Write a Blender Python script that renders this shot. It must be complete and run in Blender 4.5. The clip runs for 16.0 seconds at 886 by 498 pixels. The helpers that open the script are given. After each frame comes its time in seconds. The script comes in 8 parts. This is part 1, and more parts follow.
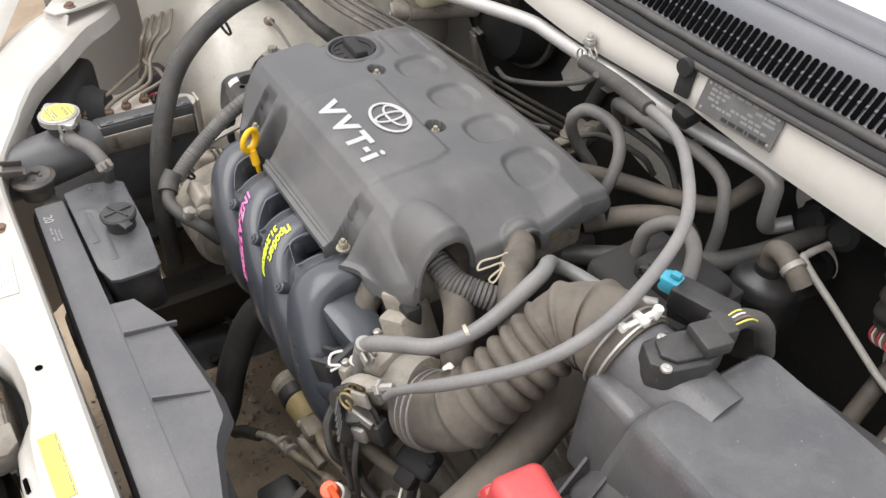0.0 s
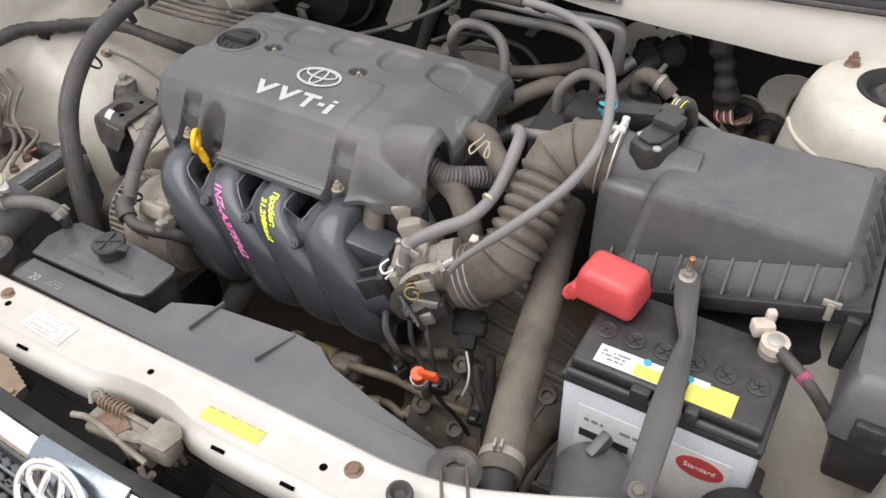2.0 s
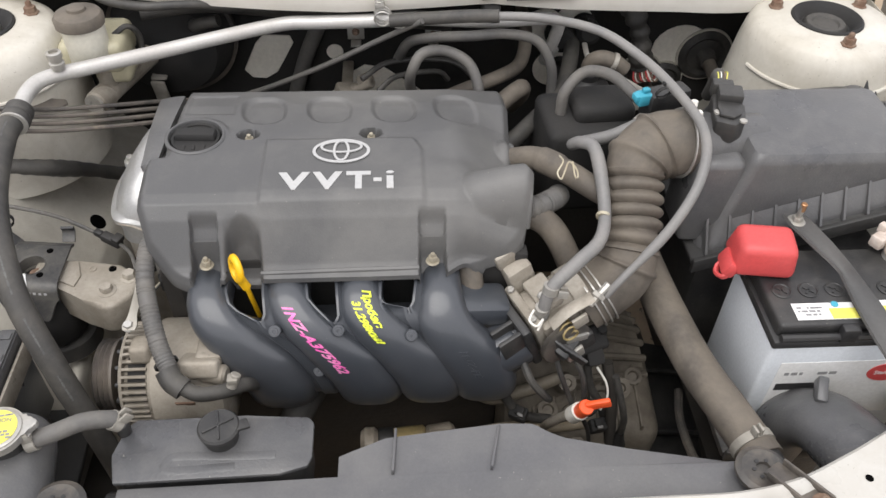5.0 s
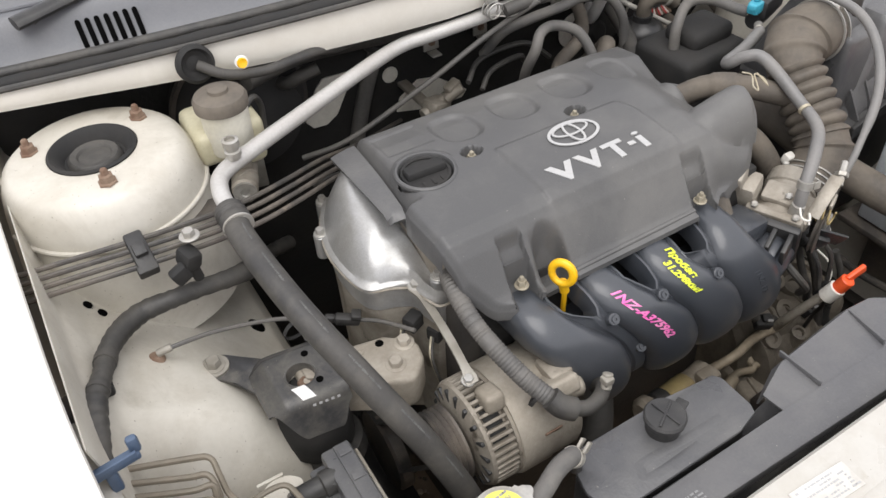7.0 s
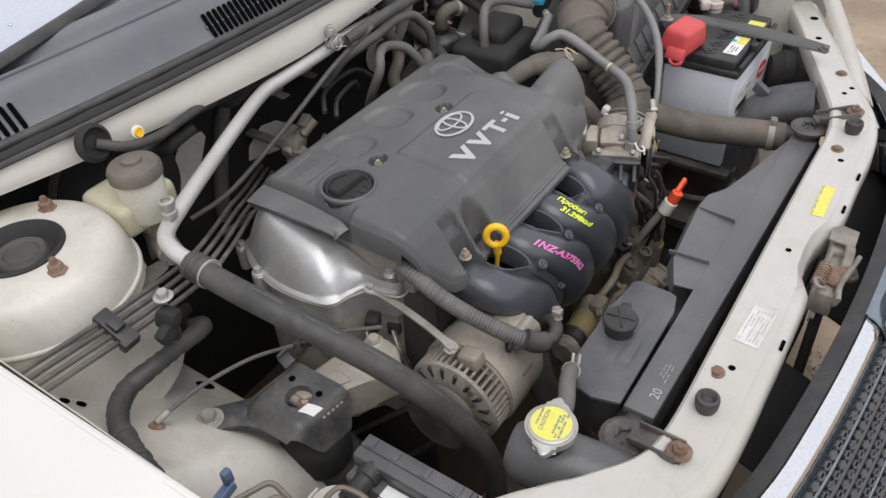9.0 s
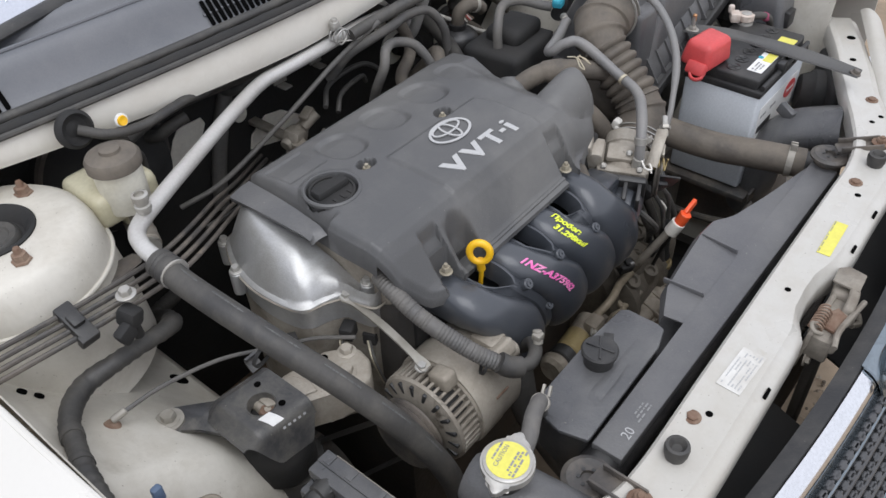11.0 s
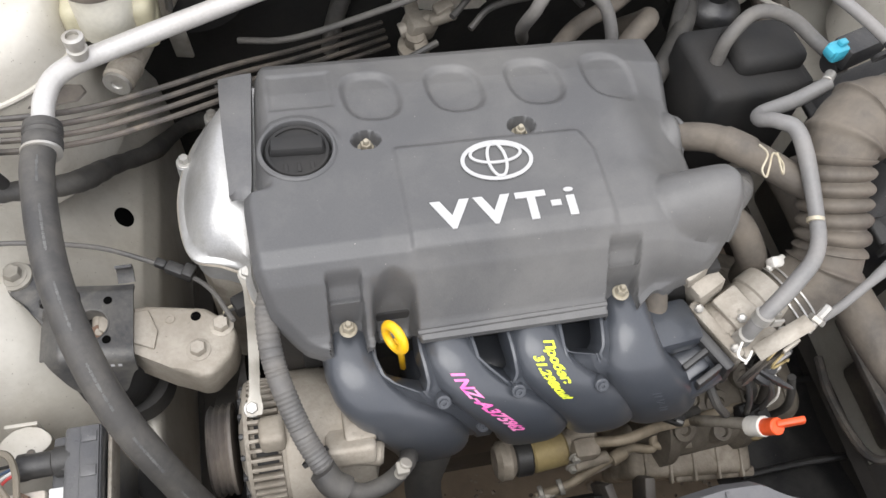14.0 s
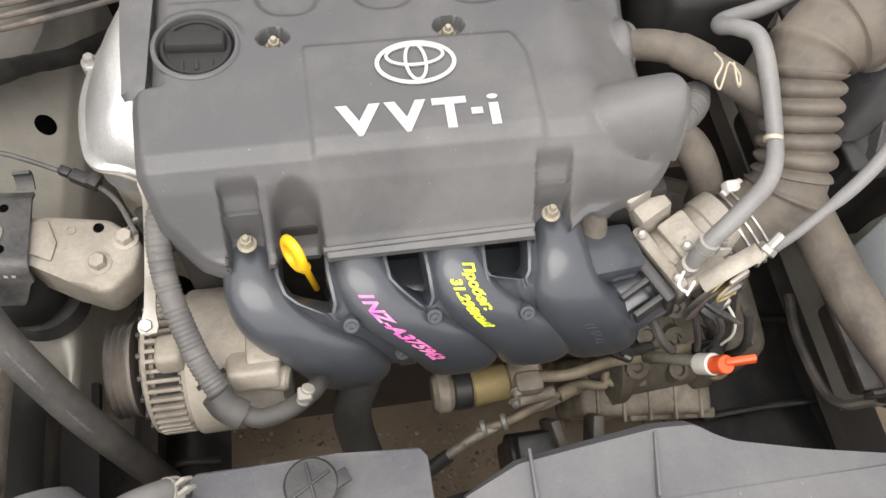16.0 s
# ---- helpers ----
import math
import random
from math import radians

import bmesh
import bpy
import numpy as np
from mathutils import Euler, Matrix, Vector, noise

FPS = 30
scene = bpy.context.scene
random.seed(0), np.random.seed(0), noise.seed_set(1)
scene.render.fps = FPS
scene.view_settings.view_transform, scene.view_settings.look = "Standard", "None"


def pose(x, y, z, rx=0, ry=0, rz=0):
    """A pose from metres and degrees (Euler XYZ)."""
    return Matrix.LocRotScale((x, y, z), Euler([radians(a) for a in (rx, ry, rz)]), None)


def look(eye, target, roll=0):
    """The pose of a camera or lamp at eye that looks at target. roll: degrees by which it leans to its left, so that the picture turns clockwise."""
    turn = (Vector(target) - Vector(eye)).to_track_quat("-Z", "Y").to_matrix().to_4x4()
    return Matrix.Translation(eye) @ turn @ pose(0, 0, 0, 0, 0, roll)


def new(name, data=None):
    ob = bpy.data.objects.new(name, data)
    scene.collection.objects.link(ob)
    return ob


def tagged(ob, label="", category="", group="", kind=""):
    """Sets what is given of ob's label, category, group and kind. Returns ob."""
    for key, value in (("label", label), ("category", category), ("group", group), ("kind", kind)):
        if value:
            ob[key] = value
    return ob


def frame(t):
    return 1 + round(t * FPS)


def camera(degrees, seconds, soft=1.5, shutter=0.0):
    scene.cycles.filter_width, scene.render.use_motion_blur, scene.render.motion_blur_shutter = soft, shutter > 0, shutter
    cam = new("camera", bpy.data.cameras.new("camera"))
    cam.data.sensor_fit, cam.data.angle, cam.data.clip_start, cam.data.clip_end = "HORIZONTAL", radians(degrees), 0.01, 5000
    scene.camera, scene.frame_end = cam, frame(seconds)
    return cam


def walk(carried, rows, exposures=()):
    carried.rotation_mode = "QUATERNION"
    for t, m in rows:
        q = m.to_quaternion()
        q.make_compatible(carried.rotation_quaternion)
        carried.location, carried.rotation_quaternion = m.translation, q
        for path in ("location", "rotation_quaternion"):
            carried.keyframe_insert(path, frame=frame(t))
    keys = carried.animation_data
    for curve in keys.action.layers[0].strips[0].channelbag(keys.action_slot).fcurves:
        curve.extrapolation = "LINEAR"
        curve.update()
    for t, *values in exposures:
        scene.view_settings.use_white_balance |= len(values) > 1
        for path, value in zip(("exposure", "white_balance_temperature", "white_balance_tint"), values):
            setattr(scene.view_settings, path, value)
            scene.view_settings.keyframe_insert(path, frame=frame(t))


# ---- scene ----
cam = camera(57.5, 16.0)
# seconds, eye in metres, turn in degrees
ROWS = [
    (0.0, 0.6217, 0.0523, 1.3753, 48.17, -1.73, 58.69),
    (0.5, 0.6548, 0.0038, 1.3695, 48.45, -0.90, 55.67),
    (1.0, 0.7275, -0.0765, 1.3781, 48.83, 0.19, 49.82),
    (1.5, 0.7125, -0.1794, 1.3931, 48.74, 1.21, 42.12),
    (2.0, 0.5566, -0.3059, 1.4120, 47.75, 2.15, 30.47),
    (2.5, 0.3773, -0.3419, 1.4078, 46.74, 2.27, 20.21),
    (3.0, 0.1411, -0.3221, 1.4233, 45.74, 1.34, 10.18),
    (5.5, -0.1242, -0.3556, 1.4467, 45.89, -0.76, -6.18),
    (6.0, -0.2981, -0.3630, 1.4367, 46.68, 0.18, -12.15),
    (6.5, -0.4892, -0.3499, 1.4254, 47.01, 1.17, -21.98),
    (7.0, -0.6229, -0.1800, 1.4050, 47.35, 2.73, -31.08),
    (7.5, -0.7377, -0.1264, 1.4173, 47.85, 3.65, -40.74),
    (8.0, -0.8473, -0.1217, 1.4281, 48.44, 4.00, -51.19),
    (8.5, -0.8712, -0.1204, 1.4312, 49.08, 3.73, -54.55),
    (9.0, -0.8743, -0.1166, 1.4327, 49.74, 3.38, -55.53),
    (9.5, -0.8714, -0.1161, 1.4340, 50.03, 3.32, -56.00),
    (12.0, -0.6817, -0.1550, 1.4409, 45.15, -0.67, -41.12),
    (12.5, -0.6078, -0.1390, 1.4585, 42.03, -2.53, -33.71),
    (13.0, -0.5033, -0.0652, 1.4783, 37.92, -4.21, -23.84),
    (13.5, -0.3871, -0.0331, 1.4760, 34.86, -4.67, -17.28),
    (14.0, -0.2866, -0.0005, 1.4383, 31.82, -4.61, -11.15),
    (14.5, -0.2722, 0.0158, 1.4179, 30.22, -4.48, -8.42),
    (15.0, -0.2735, 0.0142, 1.4093, 28.74, -4.30, -7.26),
    (15.5, -0.2556, 0.0055, 1.3940, 27.92, -4.14, -7.72),
    (16.0, -0.1837, -0.0059, 1.3804, 27.40, -3.83, -8.99),
]
walk(cam, [(t, pose(x, y, z, rx, ry, rz)) for t, x, y, z, rx, ry, rz in ROWS],
     exposures=[(0.0, 0.43, 6500, 10), (1.5, 0.29, 6500, 10), (3.0, 0.25, 6500, 10), (5.5, 0.20, 6500, 10), (6.5, 0.15, 6500, 10), (7.0, 0.22, 6500, 10), (7.5, 0.26, 6450, 10), (8.0, 0.12, 6400, 10), (9.0, -0.17, 6300, 10), (12.0, -0.07, 6050, 10), (12.5, 0.19, 6070, 10), (13.0, 0.21, 6100, 10), (14.0, 0.51, 6350, 10), (15.0, 0.65, 6500, 10), (16.0, 0.67, 6700, 10)])

# ---- world and light: bright overcast day ----
world = bpy.data.worlds.new("overcast")
scene.world = world
world.use_nodes = True
wn = world.node_tree
sky = wn.nodes.new("ShaderNodeTexSky")
sky.sky_type, sky.sun_disc = "NISHITA", False
sky.sun_elevation, sky.sun_rotation = radians(66), radians(210)
sky.dust_density, sky.air_density = 4.0, 1.0
soft_white = wn.nodes.new("ShaderNodeMixRGB")
soft_white.inputs[0].default_value = 0.85
soft_white.inputs[2].default_value = (10.9, 10.7, 11.0, 1)
wn.links.new(sky.outputs[0], soft_white.inputs[1])
wn.links.new(soft_white.outputs[0], wn.nodes["Background"].inputs[0])
wn.nodes["Background"].inputs[1].default_value = 0.115
sun = new("sun", bpy.data.lights.new("sun", "SUN"))
sun.data.energy, sun.data.angle, sun.data.color = 2.0, radians(55), (1.0, 0.985, 0.96)
sun.matrix_world = look((-0.55, -0.60, 3.2), (0, 0.35, 0.7))


# ---- materials ----
def mat(name, color, rough=0.5, metal=0.0, second=None, scale=14.0, amount=0.5, fine=160.0, bump=0.15, coat=0.0,
        third=None, third_scale=5.0, third_cut=0.58, spread=0.08, rand=0.0, rough_var=0.12, tone=0.07,
        smear=None, smear_scale=16.0, smear_max=0.5, specks=None, speck_cut=0.70):
    """Two scales of variation: broad patches of a second colour, fine grain in tone, gloss and relief; third: stains with an edge."""
    m = bpy.data.materials.new(name)
    m.use_nodes = True
    nt = m.node_tree
    b = nt.nodes["Principled BSDF"]
    b.inputs["Metallic"].default_value = metal
    b.inputs["Coat Weight"].default_value = coat
    b.inputs["Coat Roughness"].default_value = 0.12
    tc = nt.nodes.new("ShaderNodeTexCoord")
    n1, n2 = nt.nodes.new("ShaderNodeTexNoise"), nt.nodes.new("ShaderNodeTexNoise")
    n1.inputs["Scale"].default_value, n1.inputs["Detail"].default_value = scale, 6
    n2.inputs["Scale"].default_value, n2.inputs["Detail"].default_value = fine, 4
    for n in (n1, n2):
        nt.links.new(tc.outputs["Object"], n.inputs["Vector"])
    second = second or [c * 0.7 for c in color]
    ramp = nt.nodes.new("ShaderNodeValToRGB")
    ramp.color_ramp.elements[0].position, ramp.color_ramp.elements[1].position = 0.38, 0.66
    ramp.color_ramp.elements[0].color = (*color, 1)
    mixed = [c + (s - c) * amount for c, s in zip(color, second)]
    ramp.color_ramp.elements[1].color = (*mixed, 1)
    nt.links.new(n1.outputs["Fac"], ramp.inputs["Fac"])
    grain = nt.nodes.new("ShaderNodeMapRange")
    grain.inputs["From Min"].default_value, grain.inputs["From Max"].default_value = 0.25, 0.75
    grain.inputs["To Min"].default_value, grain.inputs["To Max"].default_value = 1 - tone, 1 + tone
    nt.links.new(n2.outputs["Fac"], grain.inputs["Value"])
    mul = nt.nodes.new("ShaderNodeVectorMath")
    mul.operation = "SCALE"
    nt.links.new(ramp.outputs["Color"], mul.inputs[0])
    nt.links.new(grain.outputs["Result"], mul.inputs["Scale"])
    out = mul.outputs["Vector"]
    if third:
        n3 = nt.nodes.new("ShaderNodeTexNoise")
        n3.inputs["Scale"].default_value, n3.inputs["Detail"].default_value, n3.inputs["Roughness"].default_value = third_scale, 9, 0.65
        nt.links.new(tc.outputs["Object"], n3.inputs["Vector"])
        cut = nt.nodes.new("ShaderNodeMapRange")
        cut.inputs["From Min"].default_value, cut.inputs["From Max"].default_value = third_cut, third_cut + spread
        nt.links.new(n3.outputs["Fac"], cut.inputs["Value"])
        mx = nt.nodes.new("ShaderNodeMixRGB")
        nt.links.new(cut.outputs["Result"], mx.inputs[0])
        nt.links.new(out, mx.inputs[1])
        mx.inputs[2].default_value = (*third, 1)
        out = mx.outputs["Color"]
    if smear:
        n4 = nt.nodes.new("ShaderNodeTexNoise")
        n4.inputs["Scale"].default_value, n4.inputs["Detail"].default_value = smear_scale, 10
        n4.inputs["Roughness"].default_value, n4.inputs["Distortion"].default_value = 0.72, 0.35
        nt.links.new(tc.outputs["Object"], n4.inputs["Vector"])
        c4 = nt.nodes.new("ShaderNodeMapRange")
        c4.inputs["From Min"].default_value, c4.inputs["From Max"].default_value = 0.44, 0.72
        c4.inputs["To Max"].default_value = smear_max
        nt.links.new(n4.outputs["Fac"], c4.inputs["Value"])
        m4 = nt.nodes.new("ShaderNodeMixRGB")
        nt.links.new(c4.outputs["Result"], m4.inputs[0])
        nt.links.new(out, m4.inputs[1])
        m4.inputs[2].default_value = (*smear, 1)
        out = m4.outputs["Color"]
    if specks:
        n5 = nt.nodes.new("ShaderNodeTexNoise")
        n5.inputs["Scale"].default_value, n5.inputs["Detail"].default_value = 330, 2
        nt.links.new(tc.outputs["Object"], n5.inputs["Vector"])
        c5 = nt.nodes.new("ShaderNodeMapRange")
        c5.inputs["From Min"].default_value, c5.inputs["From Max"].default_value = speck_cut, speck_cut + 0.05
        c5.inputs["To Max"].default_value = 0.8
        nt.links.new(n5.outputs["Fac"], c5.inputs["Value"])
        m5 = nt.nodes.new("ShaderNodeMixRGB")
        nt.links.new(c5.outputs["Result"], m5.inputs[0])
        nt.links.new(out, m5.inputs[1])
        m5.inputs[2].default_value = (*specks, 1)
        out = m5.outputs["Color"]
    if rand:
        info = nt.nodes.new("ShaderNodeObjectInfo")
        rr = nt.nodes.new("ShaderNodeMapRange")
        rr.inputs["To Min"].default_value, rr.inputs["To Max"].default_value = 1 - rand, 1 + rand
        nt.links.new(info.outputs["Random"], rr.inputs["Value"])
        m2 = nt.nodes.new("ShaderNodeVectorMath")
        m2.operation = "SCALE"
        nt.links.new(out, m2.inputs[0])
        nt.links.new(rr.outputs["Result"], m2.inputs["Scale"])
        out = m2.outputs["Vector"]
    nt.links.new(out, b.inputs["Base Color"])
    rg = nt.nodes.new("ShaderNodeMapRange")
    rg.inputs["From Min"].default_value, rg.inputs["From Max"].default_value = 0.3, 0.7
    rg.inputs["To Min"].default_value, rg.inputs["To Max"].default_value = max(0.05, rough - rough_var), min(1.0, rough + rough_var)
    nt.links.new(n1.outputs["Fac"], rg.inputs["Value"])
    nt.links.new(rg.outputs["Result"], b.inputs["Roughness"])
    if bump:
        bp = nt.nodes.new("ShaderNodeBump")
        bp.inputs["Strength"].default_value, bp.inputs["Distance"].default_value = bump, 0.002
        nt.links.new(n2.outputs["Fac"], bp.inputs["Height"])
        nt.links.new(bp.outputs["Normal"], b.inputs["Normal"])
    return m


PAINT = mat("cream_white_paint", (0.475, 0.461, 0.426), 0.36, 0, (0.42, 0.40, 0.355), 5, 0.7, 220, 0.0, 0.30, tone=0.02,
            third=(0.36, 0.325, 0.265), third_scale=15, third_cut=0.64, spread=0.16, smear=(0.38, 0.345, 0.29), smear_scale=26, smear_max=0.45,
            specks=(0.22, 0.19, 0.15), speck_cut=0.72)
PAINT_CLEAN = mat("clean_cream_white_paint", (0.63, 0.612, 0.570), 0.30, 0, (0.59, 0.568, 0.52), 4, 0.6, 220, 0.0, 0.4, tone=0.01)
PAINT_BAY = mat("dusty_bay_paint", (0.56, 0.535, 0.475), 0.45, 0, (0.47, 0.44, 0.375), 6, 0.8, 150, 0.02, 0.1, tone=0.03,
                third=(0.27, 0.24, 0.19), third_scale=8, third_cut=0.62, spread=0.2, smear=(0.34, 0.305, 0.245), smear_scale=15, smear_max=0.55,
                specks=(0.16, 0.135, 0.10), speck_cut=0.71)
COVER = mat("dusty_grey_black_plastic", (0.078, 0.078, 0.079), 0.46, 0, (0.098, 0.097, 0.095), 6, 0.8, 520, 0.12,
            third=(0.150, 0.147, 0.140), third_scale=4.5, third_cut=0.50, spread=0.34, tone=0.05, smear=(0.185, 0.180, 0.168), smear_scale=7, smear_max=0.34,
            specks=(0.34, 0.32, 0.28), speck_cut=0.755, rough_var=0.08)
PLASTIC = mat("black_plastic", (0.019, 0.019, 0.020), 0.46, 0, (0.038, 0.037, 0.035), 13, 0.7, 350, 0.15, smear=(0.10, 0.094, 0.084), smear_scale=24, smear_max=0.38,
              specks=(0.22, 0.20, 0.17), speck_cut=0.74)
PLASTIC_GREY = mat("weathered_grey_plastic", (0.074, 0.075, 0.079), 0.34, 0, (0.105, 0.104, 0.103), 8, 0.8, 380, 0.2, smear=(0.165, 0.161, 0.154), smear_scale=13, smear_max=0.5,
                   specks=(0.34, 0.32, 0.28), speck_cut=0.74)
MANIFOLD = mat("satin_black_resin", (0.046, 0.051, 0.060), 0.34, 0, (0.060, 0.064, 0.072), 9, 0.8, 420, 0.05, coat=0.35, rough_var=0.05, tone=0.04, smear=(0.10, 0.100, 0.098), smear_scale=14, smear_max=0.16,
               specks=(0.20, 0.19, 0.17), speck_cut=0.75)
RUBBER = mat("aged_black_rubber", (0.034, 0.033, 0.032), 0.58, 0, (0.066, 0.062, 0.056), 18, 0.8, 240, 0.12, smear=(0.13, 0.120, 0.102), smear_scale=30, smear_max=0.42)
RUBBER_BROWN = mat("dusty_brown_rubber", (0.082, 0.071, 0.059), 0.72, 0, (0.150, 0.130, 0.105), 22, 0.9, 180, 0.25, smear=(0.17, 0.143, 0.112), smear_scale=26, smear_max=0.55)
HOSE_GREY = mat("faded_grey_rubber", (0.165, 0.162, 0.158), 0.5, 0, (0.22, 0.21, 0.197), 25, 0.7, 260, 0.05)
HOSE_DARK = mat("dark_grey_rubber", (0.095, 0.092, 0.088), 0.6, 0, (0.15, 0.14, 0.125), 25, 0.8, 200, 0.15)
ALU = mat("bright_cast_aluminium", (0.43, 0.43, 0.425), 0.40, 0.55, (0.36, 0.355, 0.345), 14, 0.8, 420, 0.12, smear=(0.24, 0.228, 0.20), smear_scale=18, smear_max=0.6)
ALU_DIRTY = mat("dirty_cast_aluminium", (0.385, 0.352, 0.300), 0.62, 0.25, (0.215, 0.188, 0.150), 16, 0.9, 240, 0.35, smear=(0.15, 0.125, 0.095), smear_scale=28, smear_max=0.5,
                third=(0.10, 0.085, 0.065), third_scale=22, third_cut=0.58)
GEARBOX = mat("grimy_gearbox_casting", (0.40, 0.35, 0.285), 0.6, 0.1, (0.17, 0.145, 0.11), 15, 0.9, 160, 0.5, smear=(0.12, 0.10, 0.075), smear_scale=30, smear_max=0.8)
STEEL = mat("galvanised_steel", (0.46, 0.45, 0.425), 0.46, 0.6, (0.33, 0.305, 0.26), 30, 0.7, 260, 0.1)
PIPE = mat("satin_aluminium_pipe", (0.52, 0.51, 0.49), 0.42, 0.35, (0.42, 0.40, 0.375), 18, 0.7, 300, 0.08)
BLACK_STEEL = mat("black_painted_steel", (0.045, 0.043, 0.041), 0.5, 0, (0.12, 0.10, 0.085), 12, 0.8, 180, 0.25, smear=(0.19, 0.165, 0.13), smear_scale=26, smear_max=0.6,
                  third=(0.17, 0.14, 0.11), third_scale=20, third_cut=0.62)
RUST = mat("surface_rust", (0.150, 0.088, 0.058), 0.85, 0.1, (0.26, 0.19, 0.14), 60, 0.9, 300, 0.6)
BRASS_GOLD = mat("yellow_passivated_steel", (0.34, 0.265, 0.12), 0.65, 0.2, (0.20, 0.155, 0.085), 20, 0.9, 200, 0.2)
COPPER = mat("copper_wire", (0.50, 0.27, 0.14), 0.45, 0.7, None, 30, 0.5)
FIREWALL = mat("black_insulation_felt", (0.014, 0.0135, 0.013), 0.9, 0, (0.027, 0.025, 0.022), 20, 0.8, 120, 0.6)
# grimy metal, darkened further for the shade deep in the bay
DARK = mat("grimy_shaded_metal", (0.030, 0.027, 0.024), 0.8, 0, (0.058, 0.050, 0.041), 14, 0.9, 150, 0.5)
BELL = mat("oily_bell_casting", (0.20, 0.176, 0.142), 0.6, 0.1, (0.11, 0.094, 0.072), 14, 0.9, 150, 0.6, smear=(0.05, 0.042, 0.034), smear_scale=26, smear_max=0.7)
NUT = mat("dusty_yellowed_nut", (0.36, 0.325, 0.25), 0.55, 0.35, (0.24, 0.21, 0.16), 60, 0.8, 260, 0.2)
DULL = mat("dull_zinc_steel", (0.36, 0.34, 0.30), 0.6, 0.3, (0.20, 0.185, 0.155), 30, 0.8, 240, 0.25)
PITCH = mat("deep_black_rubber", (0.012, 0.012, 0.012), 0.80, 0, (0.03, 0.028, 0.026), 20, 0.8, 200, 0.2)
RED = mat("faded_red_plastic", (0.56, 0.070, 0.070), 0.45, 0, (0.47, 0.060, 0.060), 25, 0.7, 250, 0.1)
ORANGE = mat("orange_red_plastic", (0.85, 0.11, 0.03), 0.4, 0, None, 25, 0.3, 250, 0.05)
YELLOW = mat("yellow_plastic", (0.80, 0.46, 0.01), 0.4, 0, (0.70, 0.38, 0.01), 25, 0.6, 250, 0.05)
STICKER = mat("yellow_sticker", (0.66, 0.62, 0.11), 0.55, 0, (0.62, 0.56, 0.12), 30, 0.6, 200, 0.05)
BLUE = mat("cyan_blue_plastic", (0.055, 0.36, 0.48), 0.45, 0, None, 25, 0.3, 250, 0.05)
NAVY = mat("faded_blue_plastic", (0.07, 0.105, 0.17), 0.5, 0, None, 25, 0.4, 250, 0.05)
WHITE = mat("white_plastic", (0.75, 0.73, 0.68), 0.5, 0, (0.6, 0.56, 0.48), 20, 0.6, 200, 0.08)
MILKY = mat("milky_translucent_plastic", (0.62, 0.60, 0.52), 0.4, 0, (0.50, 0.46, 0.34), 12, 0.7, 200, 0.05)
AMBER = mat("yellowed_translucent_plastic", (0.50, 0.47, 0.34), 0.4, 0, (0.40, 0.36, 0.23), 12, 0.8, 200, 0.05)
BATTERY = mat("pale_grey_battery_case", (0.60, 0.63, 0.66), 0.42, 0, (0.53, 0.55, 0.57), 10, 0.6, 300, 0.06)
LABEL = mat("white_label", (0.74, 0.74, 0.73), 0.5, 0, (0.66, 0.65, 0.62), 40, 0.5, 250, 0.03)
INK = mat("dark_print", (0.03, 0.03, 0.03), 0.5, 0, None, 40, 0.3, 250, 0.0)
INK_PALE = mat("faded_print", (0.42, 0.42, 0.42), 0.5, 0, None, 40, 0.3, 250, 0.0)
HOSE_PRINT = mat("worn_grey_print", (0.115, 0.115, 0.11), 0.7, 0, (0.07, 0.07, 0.07), 60, 0.9, 250, 0.0)
WIRE = mat("dull_yellowed_wire", (0.46, 0.42, 0.32), 0.5, 0.3, (0.36, 0.30, 0.20), 50, 0.7, 250, 0.0)
INK_GREY = mat("grey_print", (0.25, 0.25, 0.25), 0.5, 0, None, 40, 0.3, 250, 0.0)
SILVER_INK = mat("silver_lettering", (0.47, 0.47, 0.465), 0.40, 0.35, (0.50, 0.49, 0.47), 60, 0.5, 300, 0.03)
TAPE = mat("faded_pink_tape", (0.40, 0.07, 0.16), 0.6, 0, (0.25, 0.06, 0.10), 60, 0.8, 250, 0.0)
PINK = mat("pink_paint_marker", (0.80, 0.10, 0.42), 0.5, 0, (0.75, 0.40, 0.55), 60, 0.7, 250, 0.0)
LIME = mat("yellow_paint_marker", (0.72, 0.80, 0.05), 0.5, 0, (0.62, 0.70, 0.05), 60, 0.5, 250, 0.0)
CHROME = mat("chrome", (0.80, 0.81, 0.83), 0.12, 1.0, None, 20, 0.1, 250, 0.0, rough_var=0.04)
GRILLE = mat("dark_grey_grille_plastic", (0.055, 0.056, 0.06), 0.45, 0, (0.09, 0.09, 0.09), 10, 0.6, 250, 0.05)
PLATE = mat("stamped_alloy_plate", (0.18, 0.178, 0.172), 0.5, 0.5, (0.13, 0.127, 0.12), 30, 0.7, 300, 0.1)
GROUND = mat("dry_brown_gravel_earth", (0.235, 0.178, 0.122), 0.95, 0, (0.38, 0.30, 0.215), 3.0, 0.9, 45, 1.0,
             third=(0.20, 0.16, 0.115), third_scale=14, third_cut=0.52, spread=0.2)
GRAVEL = mat("mixed_gravel_stone", (0.21, 0.165, 0.12), 0.9, 0, (0.42, 0.36, 0.28), 60, 0.9, 200, 0.3, third=(0.09, 0.07, 0.05), third_scale=45, third_cut=0.5, spread=0.1)
